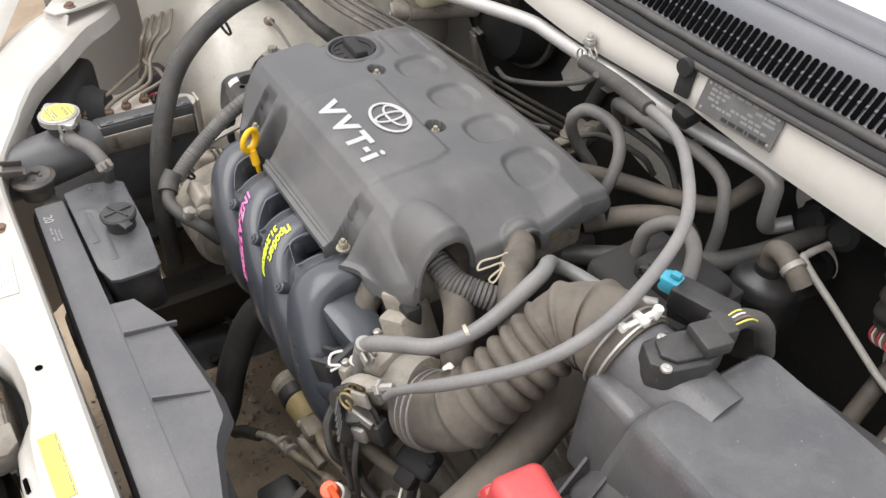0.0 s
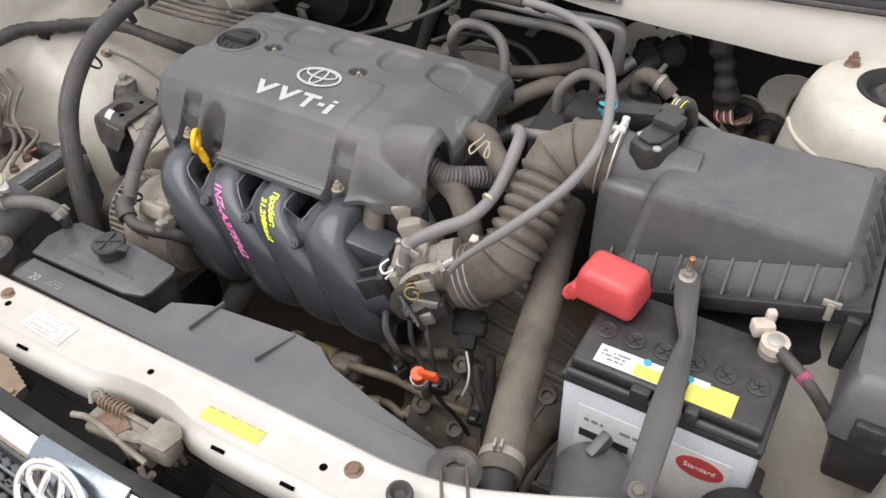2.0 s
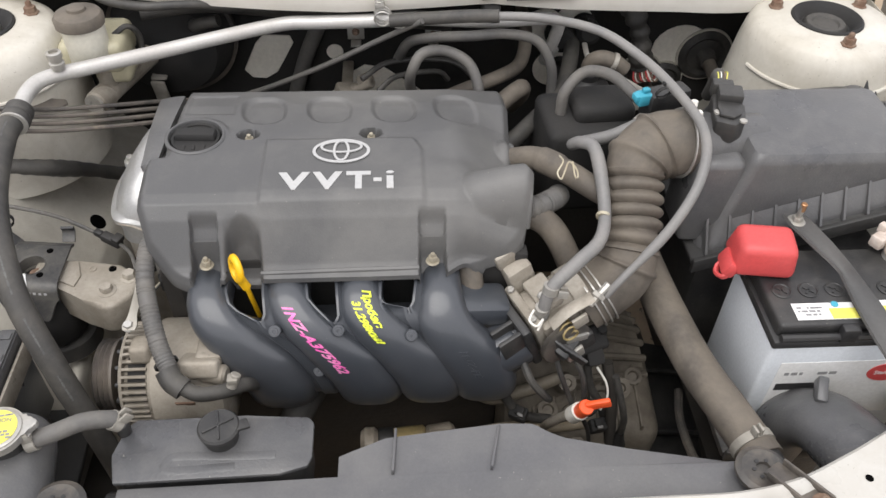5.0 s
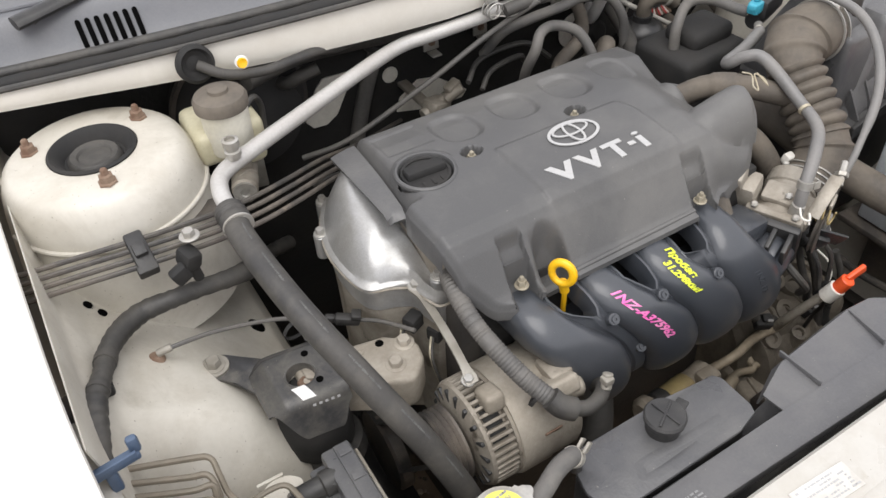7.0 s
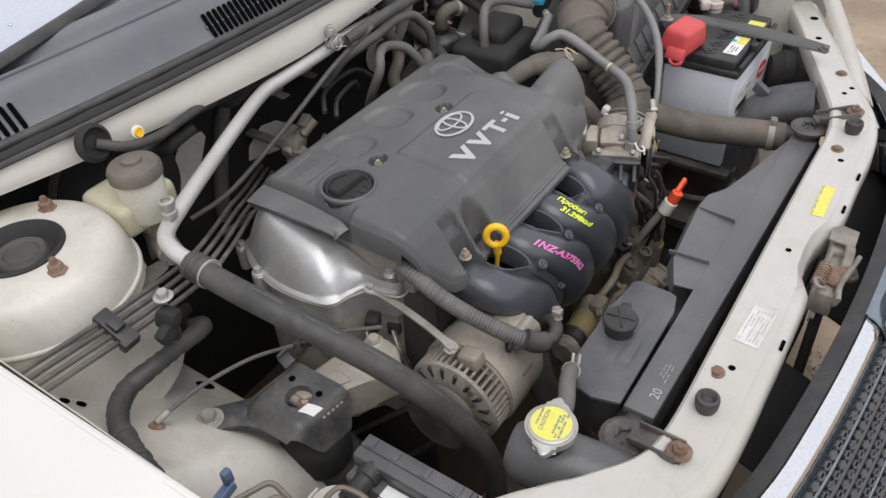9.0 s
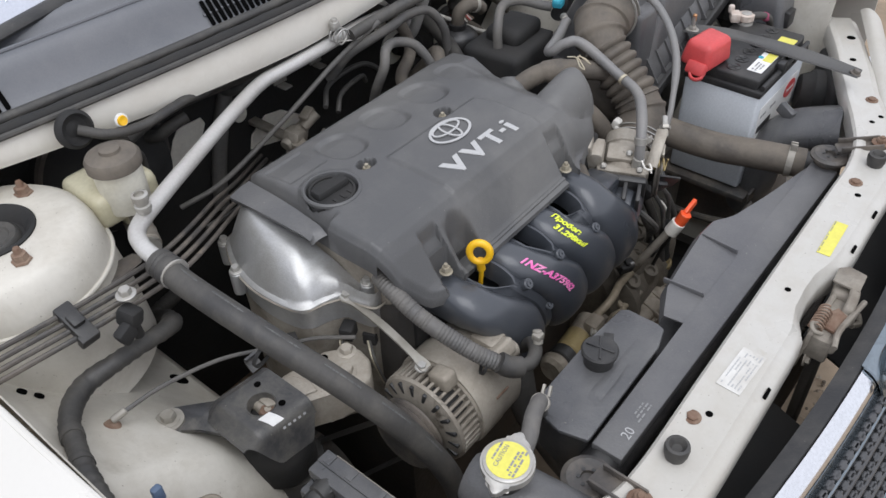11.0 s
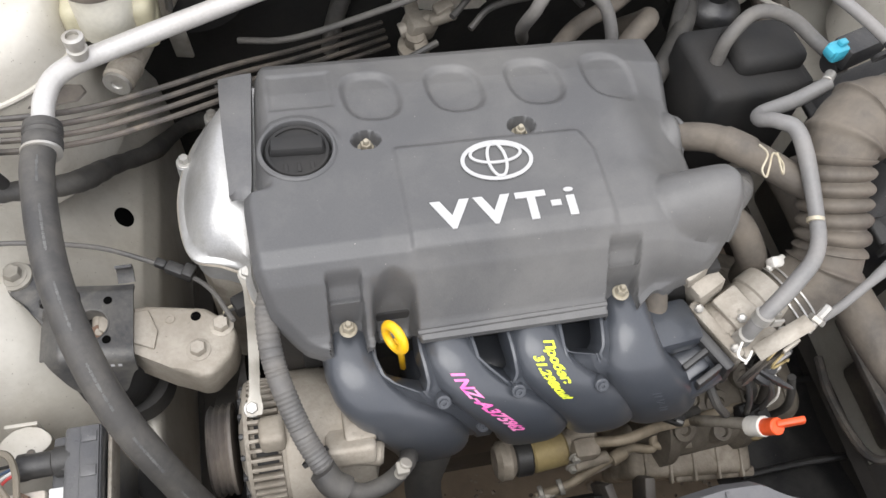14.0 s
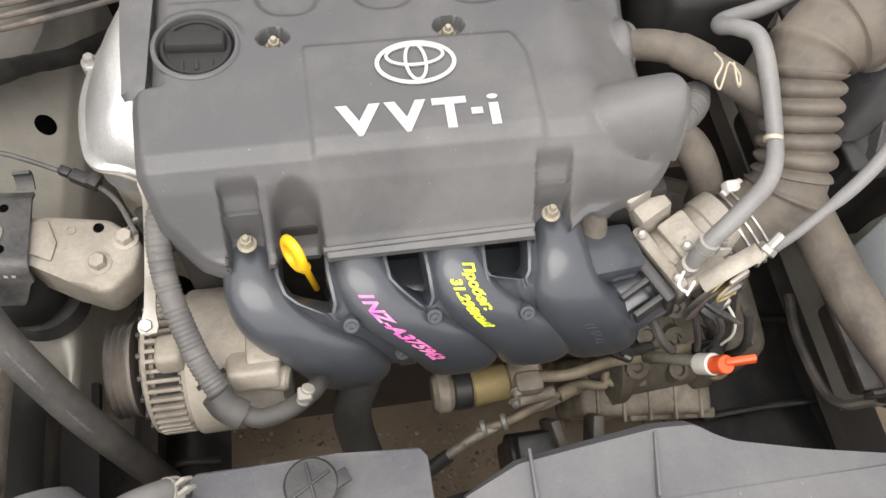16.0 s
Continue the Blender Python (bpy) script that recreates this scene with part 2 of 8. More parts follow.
SHIELD = mat("faded_grey_plastic", (0.100, 0.100, 0.105), 0.38, 0, (0.122, 0.121, 0.120), 8, 0.8, 380, 0.15, smear=(0.18, 0.176, 0.17), smear_scale=12, smear_max=0.4,
             specks=(0.36, 0.34, 0.30), speck_cut=0.74)
LOCKED = mat("dusty_greased_steel", (0.27, 0.245, 0.205), 0.65, 0.1, (0.17, 0.145, 0.115), 26, 0.9, 200, 0.3, smear=(0.09, 0.075, 0.06), smear_scale=40, smear_max=0.6)
OLIVE = mat("olive_coated_pipe", (0.145, 0.128, 0.098), 0.55, 0.1, (0.21, 0.18, 0.14), 30, 0.8, 200, 0.15)
# bay cream brightened to make up for light lost under the cowl
PAD = mat("brightened_cream_paint", (0.82, 0.79, 0.71), 0.5, 0, (0.62, 0.58, 0.50), 10, 0.7, 200, 0.03)
STRAP = mat("worn_grey_painted_steel", (0.060, 0.060, 0.060), 0.55, 0, (0.10, 0.097, 0.092), 10, 0.7, 220, 0.1)
FADED = mat("worn_cream_sticker", (0.62, 0.61, 0.58), 0.5, 0, (0.46, 0.44, 0.40), 30, 0.8, 250, 0.02)
# chrome with its dim blue reflections put into the base colour
CHROME_TINTED = mat("reflection_tinted_chrome", (0.27, 0.31, 0.34), 0.16, 0.9, (0.19, 0.215, 0.23), 40, 0.8, 250, 0.03)
TAN_PIPE = mat("grimy_tan_pipe", (0.30, 0.25, 0.18), 0.6, 0.15, (0.17, 0.14, 0.10), 35, 0.9, 200, 0.2)
# body cream mixed lighter to offset the shade on the cowl face
PAINT_COWL = mat("lightened_cream_cowl_paint", (0.68, 0.655, 0.60), 0.34, 0, (0.60, 0.575, 0.515), 5, 0.7, 220, 0.0, 0.2, tone=0.015, smear=(0.46, 0.42, 0.35), smear_scale=14, smear_max=0.30)
ROD = mat("cream_coated_rod", (0.62, 0.60, 0.55), 0.5, 0.1, (0.48, 0.45, 0.40), 30, 0.7, 250, 0.03)
# lightless black: the shade inside holes and slots, painted on closed shapes
HOLE_BLACK = mat("black_hole_fill", (0.004, 0.004, 0.004), 1.0, 0, None, 20, 0.2, 200, 0.0)
HOLE_BLACK.node_tree.nodes["Principled BSDF"].inputs["Specular IOR Level"].default_value = 0.0
COWL_PLASTIC = mat("weathered_blue_grey_plastic", (0.105, 0.110, 0.122), 0.40, 0, (0.135, 0.138, 0.148), 6, 0.8, 420, 0.1, smear=(0.19, 0.19, 0.195), smear_scale=10, smear_max=0.35, tone=0.05)
BRACKET = mat("dusty_black_bracket_paint", (0.042, 0.042, 0.044), 0.45, 0.1, (0.110, 0.106, 0.098), 12, 0.8, 260, 0.15, smear=(0.21, 0.195, 0.165), smear_scale=22, smear_max=0.55,
              specks=(0.30, 0.27, 0.22), speck_cut=0.74)
CASTING = mat("dusty_tan_cast_alloy", (0.40, 0.365, 0.31), 0.6, 0.15, (0.27, 0.238, 0.19), 14, 0.9, 240, 0.3, smear=(0.19, 0.162, 0.125), smear_scale=24, smear_max=0.55,
              specks=(0.12, 0.10, 0.08), speck_cut=0.73)
PALE_ALLOY = mat("pale_dusty_alloy", (0.56, 0.515, 0.455), 0.6, 0.1, (0.42, 0.36, 0.29), 18, 0.8, 240, 0.2)
MAROON = mat("dark_maroon_plastic", (0.045, 0.030, 0.036), 0.5, 0, (0.07, 0.05, 0.055), 20, 0.7, 250, 0.1)
# opaque pale grey-blue: the windscreen's sky brightness is in the colour
PALE_GLASS = mat("wet_pale_painted_glass", (0.50, 0.52, 0.58), 0.12, 0, (0.42, 0.44, 0.50), 5, 0.8, 260, 0.0, coat=1.0, rough_var=0.06)
GLASS = bpy.data.materials.new("windscreen_glass")
GLASS.use_nodes = True
gb = GLASS.node_tree.nodes["Principled BSDF"]
gb.inputs["Base Color"].default_value = (0.75, 0.82, 0.82, 1)
gb.inputs["Roughness"].default_value, gb.inputs["Transmission Weight"].default_value = 0.03, 1.0
gb.inputs["IOR"].default_value = 1.45


# ---- builders ----
ROOTS = {}


def thing(name, label, category, at, group="", kind=""):
    ob = new(name)
    ob.location = at
    ob.empty_display_size = 0.02
    ROOTS[ob] = Vector(at)
    return tagged(ob, label, category, group, kind)


def part(name, bm, material, parent, label="", angle=38):
    """Links a bmesh, modelled at its place in the world, as one mesh under a thing or part."""
    at = ROOTS[parent]
    bmesh.ops.recalc_face_normals(bm, faces=bm.faces[:])
    bm.transform(Matrix.Translation(-at))
    me = bpy.data.meshes.new(name)
    bm.to_mesh(me)
    bm.free()
    me.materials.append(material)
    me.shade_smooth()
    me.set_sharp_from_angle(angle=radians(angle))
    ob = new(name, me)
    ob.parent = parent
    ROOTS[ob] = at
    if label:
        ob["label"] = label
    return ob


def solo(name, bm, material, label, category, at, kind="", angle=38, group=""):
    """A thing of one single mesh."""
    me = bpy.data.meshes.new(name)
    bmesh.ops.recalc_face_normals(bm, faces=bm.faces[:])
    bm.transform(Matrix.Translation(-Vector(at)))
    bm.to_mesh(me)
    bm.free()
    me.materials.append(material)
    me.shade_smooth()
    me.set_sharp_from_angle(angle=radians(angle))
    ob = new(name, me)
    ob.location = at
    ROOTS[ob] = Vector(at)
    return tagged(ob, label, category, group, kind)


def join(*bms):
    first = bms[0]
    for other in bms[1:]:
        me = bpy.data.meshes.new("tmp")
        other.to_mesh(me)
        other.free()
        first.from_mesh(me)
        bpy.data.meshes.remove(me)
    return first


def box(c, s, bevel=0.003, turn=(0, 0, 0), seg=2, taper=None):
    """A bevelled box; taper: (x, y) factors of its top face."""
    bm = bmesh.new()
    bmesh.ops.create_cube(bm, size=1)
    for v in bm.verts:
        k = taper if taper and v.co.z > 0 else (1, 1)
        v.co = Vector((v.co.x * s[0] * k[0], v.co.y * s[1] * k[1], v.co.z * s[2]))
    if bevel:
        bmesh.ops.bevel(bm, geom=bm.edges[:], offset=min(bevel, min(s) * 0.45), segments=seg, affect="EDGES", profile=0.5)
    bm.transform(pose(*c, *turn))
    return bm


def frame_of(d):
    d = Vector(d).normalized()
    up = Vector((0, 0, 1)) if abs(d.z) < 0.9 else Vector((1, 0, 0))
    a = d.cross(up).normalized()
    return a, a.cross(d).normalized(), d


def lathe(c, axis, profile, seg=32, start=None):
    """Turned body: profile is (radius, height along axis) from the base c."""
    a, b, d = frame_of(axis)
    c = Vector(c)
    bm = bmesh.new()
    rings = []
    for r, h in profile:
        if r < 1e-6:
            rings.append([bm.verts.new(c + d * h)])
        else:
            rings.append([bm.verts.new(c + d * h + (a * math.cos(k * math.tau / seg) + b * math.sin(k * math.tau / seg)) * r) for k in range(seg)])
    for p, q in zip(rings, rings[1:]):
        for k in range(seg):
            n = (k + 1) % seg
            vs = [p[k % len(p)], p[n % len(p)], q[n % len(q)], q[k % len(q)]]
            vs = list(dict.fromkeys(vs))
            if len(vs) > 2:
                bm.faces.new(vs)
    for ring in (rings[0], rings[-1]):
        if len(ring) > 2:
            bm.faces.new(ring)
    return bm


def ring(c, axis, profile, seg=32):
    """A turned ring, open in the middle."""
    bm = lathe(c, axis, profile, seg)
    bmesh.ops.delete(bm, geom=[f for f in bm.faces if len(f.verts) > 4], context="FACES_ONLY")
    return bm


def rod(a, b, r, seg=20, bevel=0.001):
    a, b = Vector(a), Vector(b)
    h = (b - a).length
    bevel = min(bevel, r * 0.4, h * 0.4)
    return lathe(a, b - a, [(r - bevel, 0), (r, bevel), (r, h - bevel), (r - bevel, h)], seg)


def spline(points, steps=10):
    """Smooth line through the points."""
    p = [Vector(q) for q in points]
    p = [p[0] * 2 - p[1]] + p + [p[-1] * 2 - p[-2]]
    out = []
    for i in range(1, len(p) - 2):
        p0, p1, p2, p3 = p[i - 1:i + 3]
        for k in range(steps):
            u = k / steps
            out.append(0.5 * (2 * p1 + (p2 - p0) * u + (2 * p0 - 5 * p1 + 4 * p2 - p3) * u * u + (3 * p1 - p0 - 3 * p2 + p3) * u ** 3))
    return out + [p[-2]]


def frames_along(line):
    """Frames that don't twist along a line: (point, side, up, distance)."""
    out, dist = [], 0.0
    t = (line[1] - line[0]).normalized()
    a, b, _ = frame_of(t)
    for i, q in enumerate(line):
        tn = (line[min(i + 1, len(line) - 1)] - line[max(i - 1, 0)]).normalized()
        rot = t.rotation_difference(tn)
        a, b, t = rot @ a, rot @ b, tn
        if i:
            dist += (q - line[i - 1]).length
        out.append((q, a.copy(), b.copy(), dist))
    return out


def tube(points, radius, seg=14, steps=10, squash=1.0, cap=True, rough=0.0, seed=1):
    """A hose along a smooth line; radius: a number or a function of (share of the length, metres)."""
    line = spline(points, steps)
    fr = frames_along(line)
    total = fr[-1][3]
    bm = bmesh.new()
    rings = []
    for q, a, b, s in fr:
        r = radius(s / total, s) if callable(radius) else radius
        ring = []
        for k in range(seg):
            w = k * math.tau / seg
            rr = r * (1 + rough * noise.noise(q * 60 + Vector((math.cos(w), math.sin(w), seed))))
            ring.append(bm.verts.new(q + (a * math.cos(w) + b * math.sin(w) * squash) * rr))
        rings.append(ring)
    for p, n in zip(rings, rings[1:]):
        for k in range(seg):
            bm.faces.new((p[k], p[(k + 1) % seg], n[(k + 1) % seg], n[k]))
    if cap:
        bm.faces.new(rings[0])
        bm.faces.new(rings[-1])
    return bm


def ribs(base, depth, pitch):
    """Radius of a corrugated tube."""
    return lambda u, s: base + depth * (0.5 + 0.5 * math.cos(s / pitch * math.tau))


def prism(outline, z0, z1, bevel=0.003, seg=2):
    """An upright prism over an outline of (x, y), with rounded top edges."""
    bm = bmesh.new()
    lo = [bm.verts.new((x, y, z0)) for x, y in outline]
    hi = [bm.verts.new((x, y, z1)) for x, y in outline]
    n = len(outline)
    bm.faces.new(lo)
    top = bm.faces.new(hi)
    for k in range(n):
        bm.faces.new((lo[k], lo[(k + 1) % n], hi[(k + 1) % n], hi[k]))
    if bevel:
        bmesh.ops.bevel(bm, geom=bm.edges[:], offset=bevel, segments=seg, affect="EDGES", profile=0.5)
    return bm


def plate(outline, thick, bevel=0.0015):
    """A flat sheet with an outline in x, y, from z 0 up; to be put in place with transform."""
    return prism(outline, 0, thick, bevel, 1)


def loft(sections, closed=True, cap=True):
    bm = bmesh.new()
    rings = [[bm.verts.new(p) for p in s] for s in sections]
    n = len(rings[0])
    for p, q in zip(rings, rings[1:]):
        for k in range(n if closed else n - 1):
            bm.faces.new((p[k], p[(k + 1) % n], q[(k + 1) % n], q[k]))
    if cap and closed:
        bm.faces.new(rings[0])
        bm.faces.new(rings[-1])
    return bm


def sheet(xs, ys, fn, thick=0.0015):
    """A pressed sheet: fn(u, v) gives the point; thickened downwards along its normals."""
    bm = bmesh.new()
    grid = [[bm.verts.new(fn(u, v)) for u in xs] for v in ys]
    for j in range(len(ys) - 1):
        for i in range(len(xs) - 1):
            bm.faces.new((grid[j][i], grid[j][i + 1], grid[j + 1][i + 1], grid[j + 1][i]))
    if thick:
        bm.normal_update()
        bmesh.ops.solidify(bm, geom=bm.faces[:], thickness=thick)
    return bm


def lin(a, b, n):
    return [a + (b - a) * k / (n - 1) for k in range(n)]


def curve_of(pairs):
    """Smoothed piecewise function through (x, value) pairs."""
    xs, vs = [p[0] for p in pairs], [p[1] for p in pairs]
    return lambda x: float(np.interp(x, xs, vs))


def smooth(a, b, x):
    t = min(1.0, max(0.0, (x - a) / (b - a)))
    return t * t * (3 - 2 * t)


def hexbolt(c, axis=(0, 0, 1), r=0.006, h=0.005, washer=0.0095, stud=0.0):
    """Hexagon head on a washer, with a stud end where there is one."""
    a, b, d = frame_of(axis)
    c = Vector(c)
    bm = lathe(c, d, [(washer, 0), (washer, 0.0012), (washer * 0.92, 0.0018), (r * 0.6, 0.0018)], 20)
    hexa = lathe(c + d * 0.0016, d, [(r, 0), (r, h * 0.8), (r * 0.86, h), (r * 0.5, h)], 6)
    bm = join(bm, hexa)
    if stud:
        bm = join(bm, lathe(c + d * h, d, [(r * 0.5, 0), (r * 0.5, stud), (r * 0.4, stud + 0.001)], 12))
    return bm


def words(text, size, depth=0.0006, bold=0.0, wide=1.0, shear=0.0, gap=1.0):
    """Lettering as a flat mesh lying in x, y, centred."""
    cu = bpy.data.curves.new("lettering", "FONT")
    cu.body, cu.size, cu.extrude, cu.offset, cu.shear = text, size, depth, bold, shear
    cu.space_character = gap
    cu.align_x, cu.align_y, cu.resolution_u = "CENTER", "CENTER", 3
    ob = bpy.data.objects.new("lettering", cu)
    scene.collection.objects.link(ob)
    me = bpy.data.meshes.new_from_object(ob.evaluated_get(bpy.context.evaluated_depsgraph_get()))
    bpy.data.objects.remove(ob)
    bm = bmesh.new()
    bm.from_mesh(me)
    bpy.data.meshes.remove(me)
    bm.transform(Matrix.Diagonal((wide, 1, 1, 1)))
    return bm


def bars(width, rows, height, seed, gap=0.45, fill=0.8):
    """Unreadable print: short thin bars in rows, in x, y."""
    rnd = random.Random(seed)
    bm = bmesh.new()
    for r in range(rows):
        x, y = -width / 2, (rows / 2 - r - 0.5) * height
        while x < width / 2:
            w = rnd.uniform(0.4, 1.8) * height
            if rnd.random() < fill:
                one = box((min(x + w / 2, width / 2), y, 0), (w, height * (1 - gap), 0.0003), 0)
                bm = join(bm, one)
            x += w + height * 0.35
    return bm


def placed(bm, m):
    bm.transform(m)
    return bm


def clamp(c, axis, r, name, parent, material=None):
    """A spring hose clamp: band with two upright ears."""
    a, b, d = frame_of(axis)
    c = Vector(c)
    band = lathe(c - d * 0.005, d, [(r, 0), (r + 0.0012, 0), (r + 0.0012, 0.010), (r, 0.010)], 28)
    ears = join(box((0, 0, 0), (0.003, 0.010, 0.012), 0.0008), box((0.007, 0.001, 0), (0.003, 0.010, 0.012), 0.0008))
    m = Matrix((a, d, b)).transposed().to_4x4()
    m.translation = c + b * (r + 0.005)
    return part(name, join(band, placed(ears, m)), material or STEEL, parent)


# ---- setting: ground ----
def ground_point(u, v):
    p = Vector((u, v, 0))
    near = max(0.0, 1 - p.length / 6)
    return Vector((u, v, near * (0.02 * noise.noise(p * 3.1) + 0.008 * noise.noise(p * 14))))


gx = [-400, -60, -12, -5] + lin(-2.5, 2.5, 70) + [5, 12, 60, 400]
tagged(solo("ground", sheet(gx, gx, ground_point, 0), GROUND, "dry brown earth and gravel ground under the car", "ground", (0, 0, 0)), kind="structure")
rnd = random.Random(4)
gravel = bmesh.new()
for k in range(5000):
    near = k > 700
    q = Vector((rnd.uniform(-0.62, 0.62), rnd.uniform(-0.12, 0.62), 0.003)) if near else Vector((rnd.uniform(-1.3, 1.3), rnd.uniform(-1.2, 1.1), 0.004))
    s = rnd.uniform(0.0015, 0.0050) if near else rnd.uniform(0.003, 0.012)
    one = bmesh.new()
    bmesh.ops.create_icosphere(one, subdivisions=1 if not near else 0 + 1, radius=s)
    for v in one.verts:
        v.co *= 1 + 0.35 * noise.noise(v.co * 90 + q * 50)
        v.co.z *= 0.6
    one.transform(Matrix.Translation(q))
    me = bpy.data.meshes.new("t")
    one.to_mesh(me)
    one.free()
    gravel.from_mesh(me)
    bpy.data.meshes.remove(me)
solo("gravel", gravel, GRAVEL, "loose brown gravel stones on the earth", "gravel", (0, 0, 0), "stuff")

# ---- car body ----
body = thing("car_body", "cream white car body with its open engine bay, dusty inside", "car body", (0, 0.35, 0.0))


def cowl_y(x):
    return 0.690 + 0.16 * x * x


# upper radiator support: a pressed beam that sweeps back to the wings at both ends
sup = [(-0.735, 0.222), (-0.705, 0.196), (-0.673, 0.160), (-0.6145, 0.117), (-0.572, 0.088), (-0.530, 0.062), (-0.494, 0.044), (-0.462, 0.028), (-0.40, -0.002), (-0.34, -0.013), (-0.2, -0.011), (0.0, -0.007),
       (0.2, -0.004), (0.29, -0.002), (0.36, 0.012), (0.42, 0.038), (0.48, 0.070), (0.56, 0.108), (0.64, 0.146), (0.735, 0.196)]
sline = spline([(x, y, 0.75 + 0.033 * smooth(-0.40, -0.54, x)) for x, y in sup], 6)
prof = [(-0.041, -0.035), (-0.040, -0.015), (-0.037, -0.0090), (-0.032, -0.0062), (-0.0275, -0.0050), (-0.0235, -0.0008), (-0.018, -0.0003), (0.012, -0.0005), (0.0165, 0.0008), (0.0200, 0.0026), (0.0270, 0.0026), (0.0305, -0.001), (0.032, -0.026)]
prof = prof + [(a * 0.96, h - 0.003) for a, h in reversed(prof)]
secs = []
for i, q in enumerate(sline):
    t = (sline[min(i + 1, len(sline) - 1)] - sline[max(i - 1, 0)]).normalized()
    side = Vector((-t.y, t.x, 0))
    k = 1.0 + 0.55 * smooth(0.40, 0.62, -q.x) - 0.14 * smooth(0.38, 0.50, q.x)
    lockdip = math.exp(-((q.x - 0.005) / 0.055) ** 4)
    wave = 0.0015 * noise.noise(q * 14)
    secs.append([q + side * ((a * (1 - 0.50 * lockdip) if a < -0.015 else a) * k + (wave if a < 0 else 0)) + Vector((0, 0, h - (0.010 * lockdip if a < -0.028 else 0))) for a, h in prof])
bm = loft(secs)
support = part("radiator_support", bm, PAINT, body, "cream white pressed steel beam with small holes")
# black discs and strips on the closed beam, painted as its holes' shade
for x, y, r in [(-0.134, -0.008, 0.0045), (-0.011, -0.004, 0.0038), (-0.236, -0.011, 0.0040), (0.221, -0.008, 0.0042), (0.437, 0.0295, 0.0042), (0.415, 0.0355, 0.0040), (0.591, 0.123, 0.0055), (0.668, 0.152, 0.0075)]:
    part("hole", lathe((x, y, 0.7490), (0, 0, 1), [(r * 0.9, 0), (r, 0.0010), (r * 0.8, 0.0011), (0, 0.0009)], 16), HOLE_BLACK, support, "small black disc for a hole's shade")
part("hole", lathe((-0.4255, 0.0225, 0.7518), (0, 0, 1), [(0.0043, 0), (0.0048, 0.0010), (0.0038, 0.0011), (0, 0.0009)], 16), HOLE_BLACK, support, "small black disc for a hole's shade")
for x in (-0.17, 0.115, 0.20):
    part("slot", box((x, -0.0425 + 0.02 * x, 0.744), (0.016, 0.004, 0.0025), 0.0005, (35, 0, 2)), HOLE_BLACK, support, "narrow black strip for a slot's shade")


# wings
def wing(sign):
    def point(u, v):
        x = 0.703 + 0.012 * math.sin((v - 0.1) * 2.2) + u * 0.19
        z = 0.880 - 0.10 * u * u - 0.02 * u + 0.012 * (v - 0.2)
        if v < 0.33:
            x -= 0.05 * (0.33 - v)
            z -= 0.15 * (0.33 - v)
        return Vector((sign * x, v, z))

    bm = sheet(lin(0, 1, 14), lin(0.17, 1.05, 40), point, 0.0015)
    edge = tube([point(0, v) + Vector((0, 0, -0.001)) for v in lin(0.17, 1.05, 14)], 0.004, 8, 4)
    # unseen outer side, carried low to cut the light under the bay
    skirt = sheet(lin(0, 1, 6), lin(0.17, 1.05, 20), lambda u, v: point(1, v) + Vector((sign * 0.03 * math.sin(u * 3), 0, -u * 0.62)), 0.0015)
    return part("wing", join(bm, edge, skirt), PAINT_CLEAN, body, "glossy cream white front wing")


def apron(sign):
    cs = [(0.700, 0.868), (0.694, 0.815), (0.676, 0.780), (0.650, 0.753), (0.60, 0.707), (0.545, 0.655), (0.500, 0.608), (0.476, 0.588), (0.462, 0.56), (0.455, 0.46), (0.450, 0.28)]

    def point(u, v):
        k = u * (len(cs) - 1)
        i = min(int(k), len(cs) - 2)
        f = k - i
        x, z = [cs[i][j] + (cs[i + 1][j] - cs[i][j]) * f for j in (0, 1)]
        dome = smooth(0.24, 0.40, v)
        hump = math.exp(-((v - 0.43) / 0.10) ** 2) * math.exp(-((x - 0.575) / 0.055) ** 2)
        inner = smooth(0.462, 0.50, x) * (1 - smooth(0.672, 0.698, x))
        z += inner * (0.020 * hump - (1 - dome) * 0.27)
        return Vector((sign * x, v, z))

    return part("apron", sheet(lin(0, 1, 61), lin(0.29 if sign < 0 else 0.20, 0.88, 46), point, 0.0015), PAINT_BAY, body, "dusty cream inner wing panel with a wheel arch bulge", 50)


def tower(sign, cx):
    c = (sign * cx, 0.680, 0.886)
    prof = [(0.128, -0.20), (0.122, -0.12), (0.113, -0.050), (0.108, -0.024), (0.101, -0.008), (0.092, -0.001), (0.056, 0.003), (0.0505, 0.002), (0.0500, -0.003), (0.0500, -0.02)]
    tw = part("strut_tower", lathe(c, (0, 0, 1), prof, 64), PAINT_BAY, body, "dusty cream domed suspension tower")
    mount = lathe((c[0], c[1], c[2] - 0.020), (0, 0, 1), [(0.0498, 0), (0.0498, 0.0235), (0.0470, 0.0255), (0.0440, 0.0235), (0.0390, 0.018), (0.0340, 0.010), (0.026, 0.008), (0.0, 0.008)], 48)
    part("mount_ring", mount, PITCH, tw, "black rubber strut mount in the tower's hole")
    part("mount_cap", lathe((c[0], c[1], c[2] - 0.016), (0, 0, 1), [(0.0315, 0), (0.0300, 0.009), (0.0265, 0.0125), (0.020, 0.0115), (0.018, 0.0090), (0.012, 0.0095), (0, 0.0100)], 32), RUBBER, tw, "dark rubber centre cap")
    for a in (30, 150, 270):
        q = Vector((c[0] + 0.072 * math.cos(radians(a)), c[1] + 0.072 * math.sin(radians(a)), c[2] + 0.001))
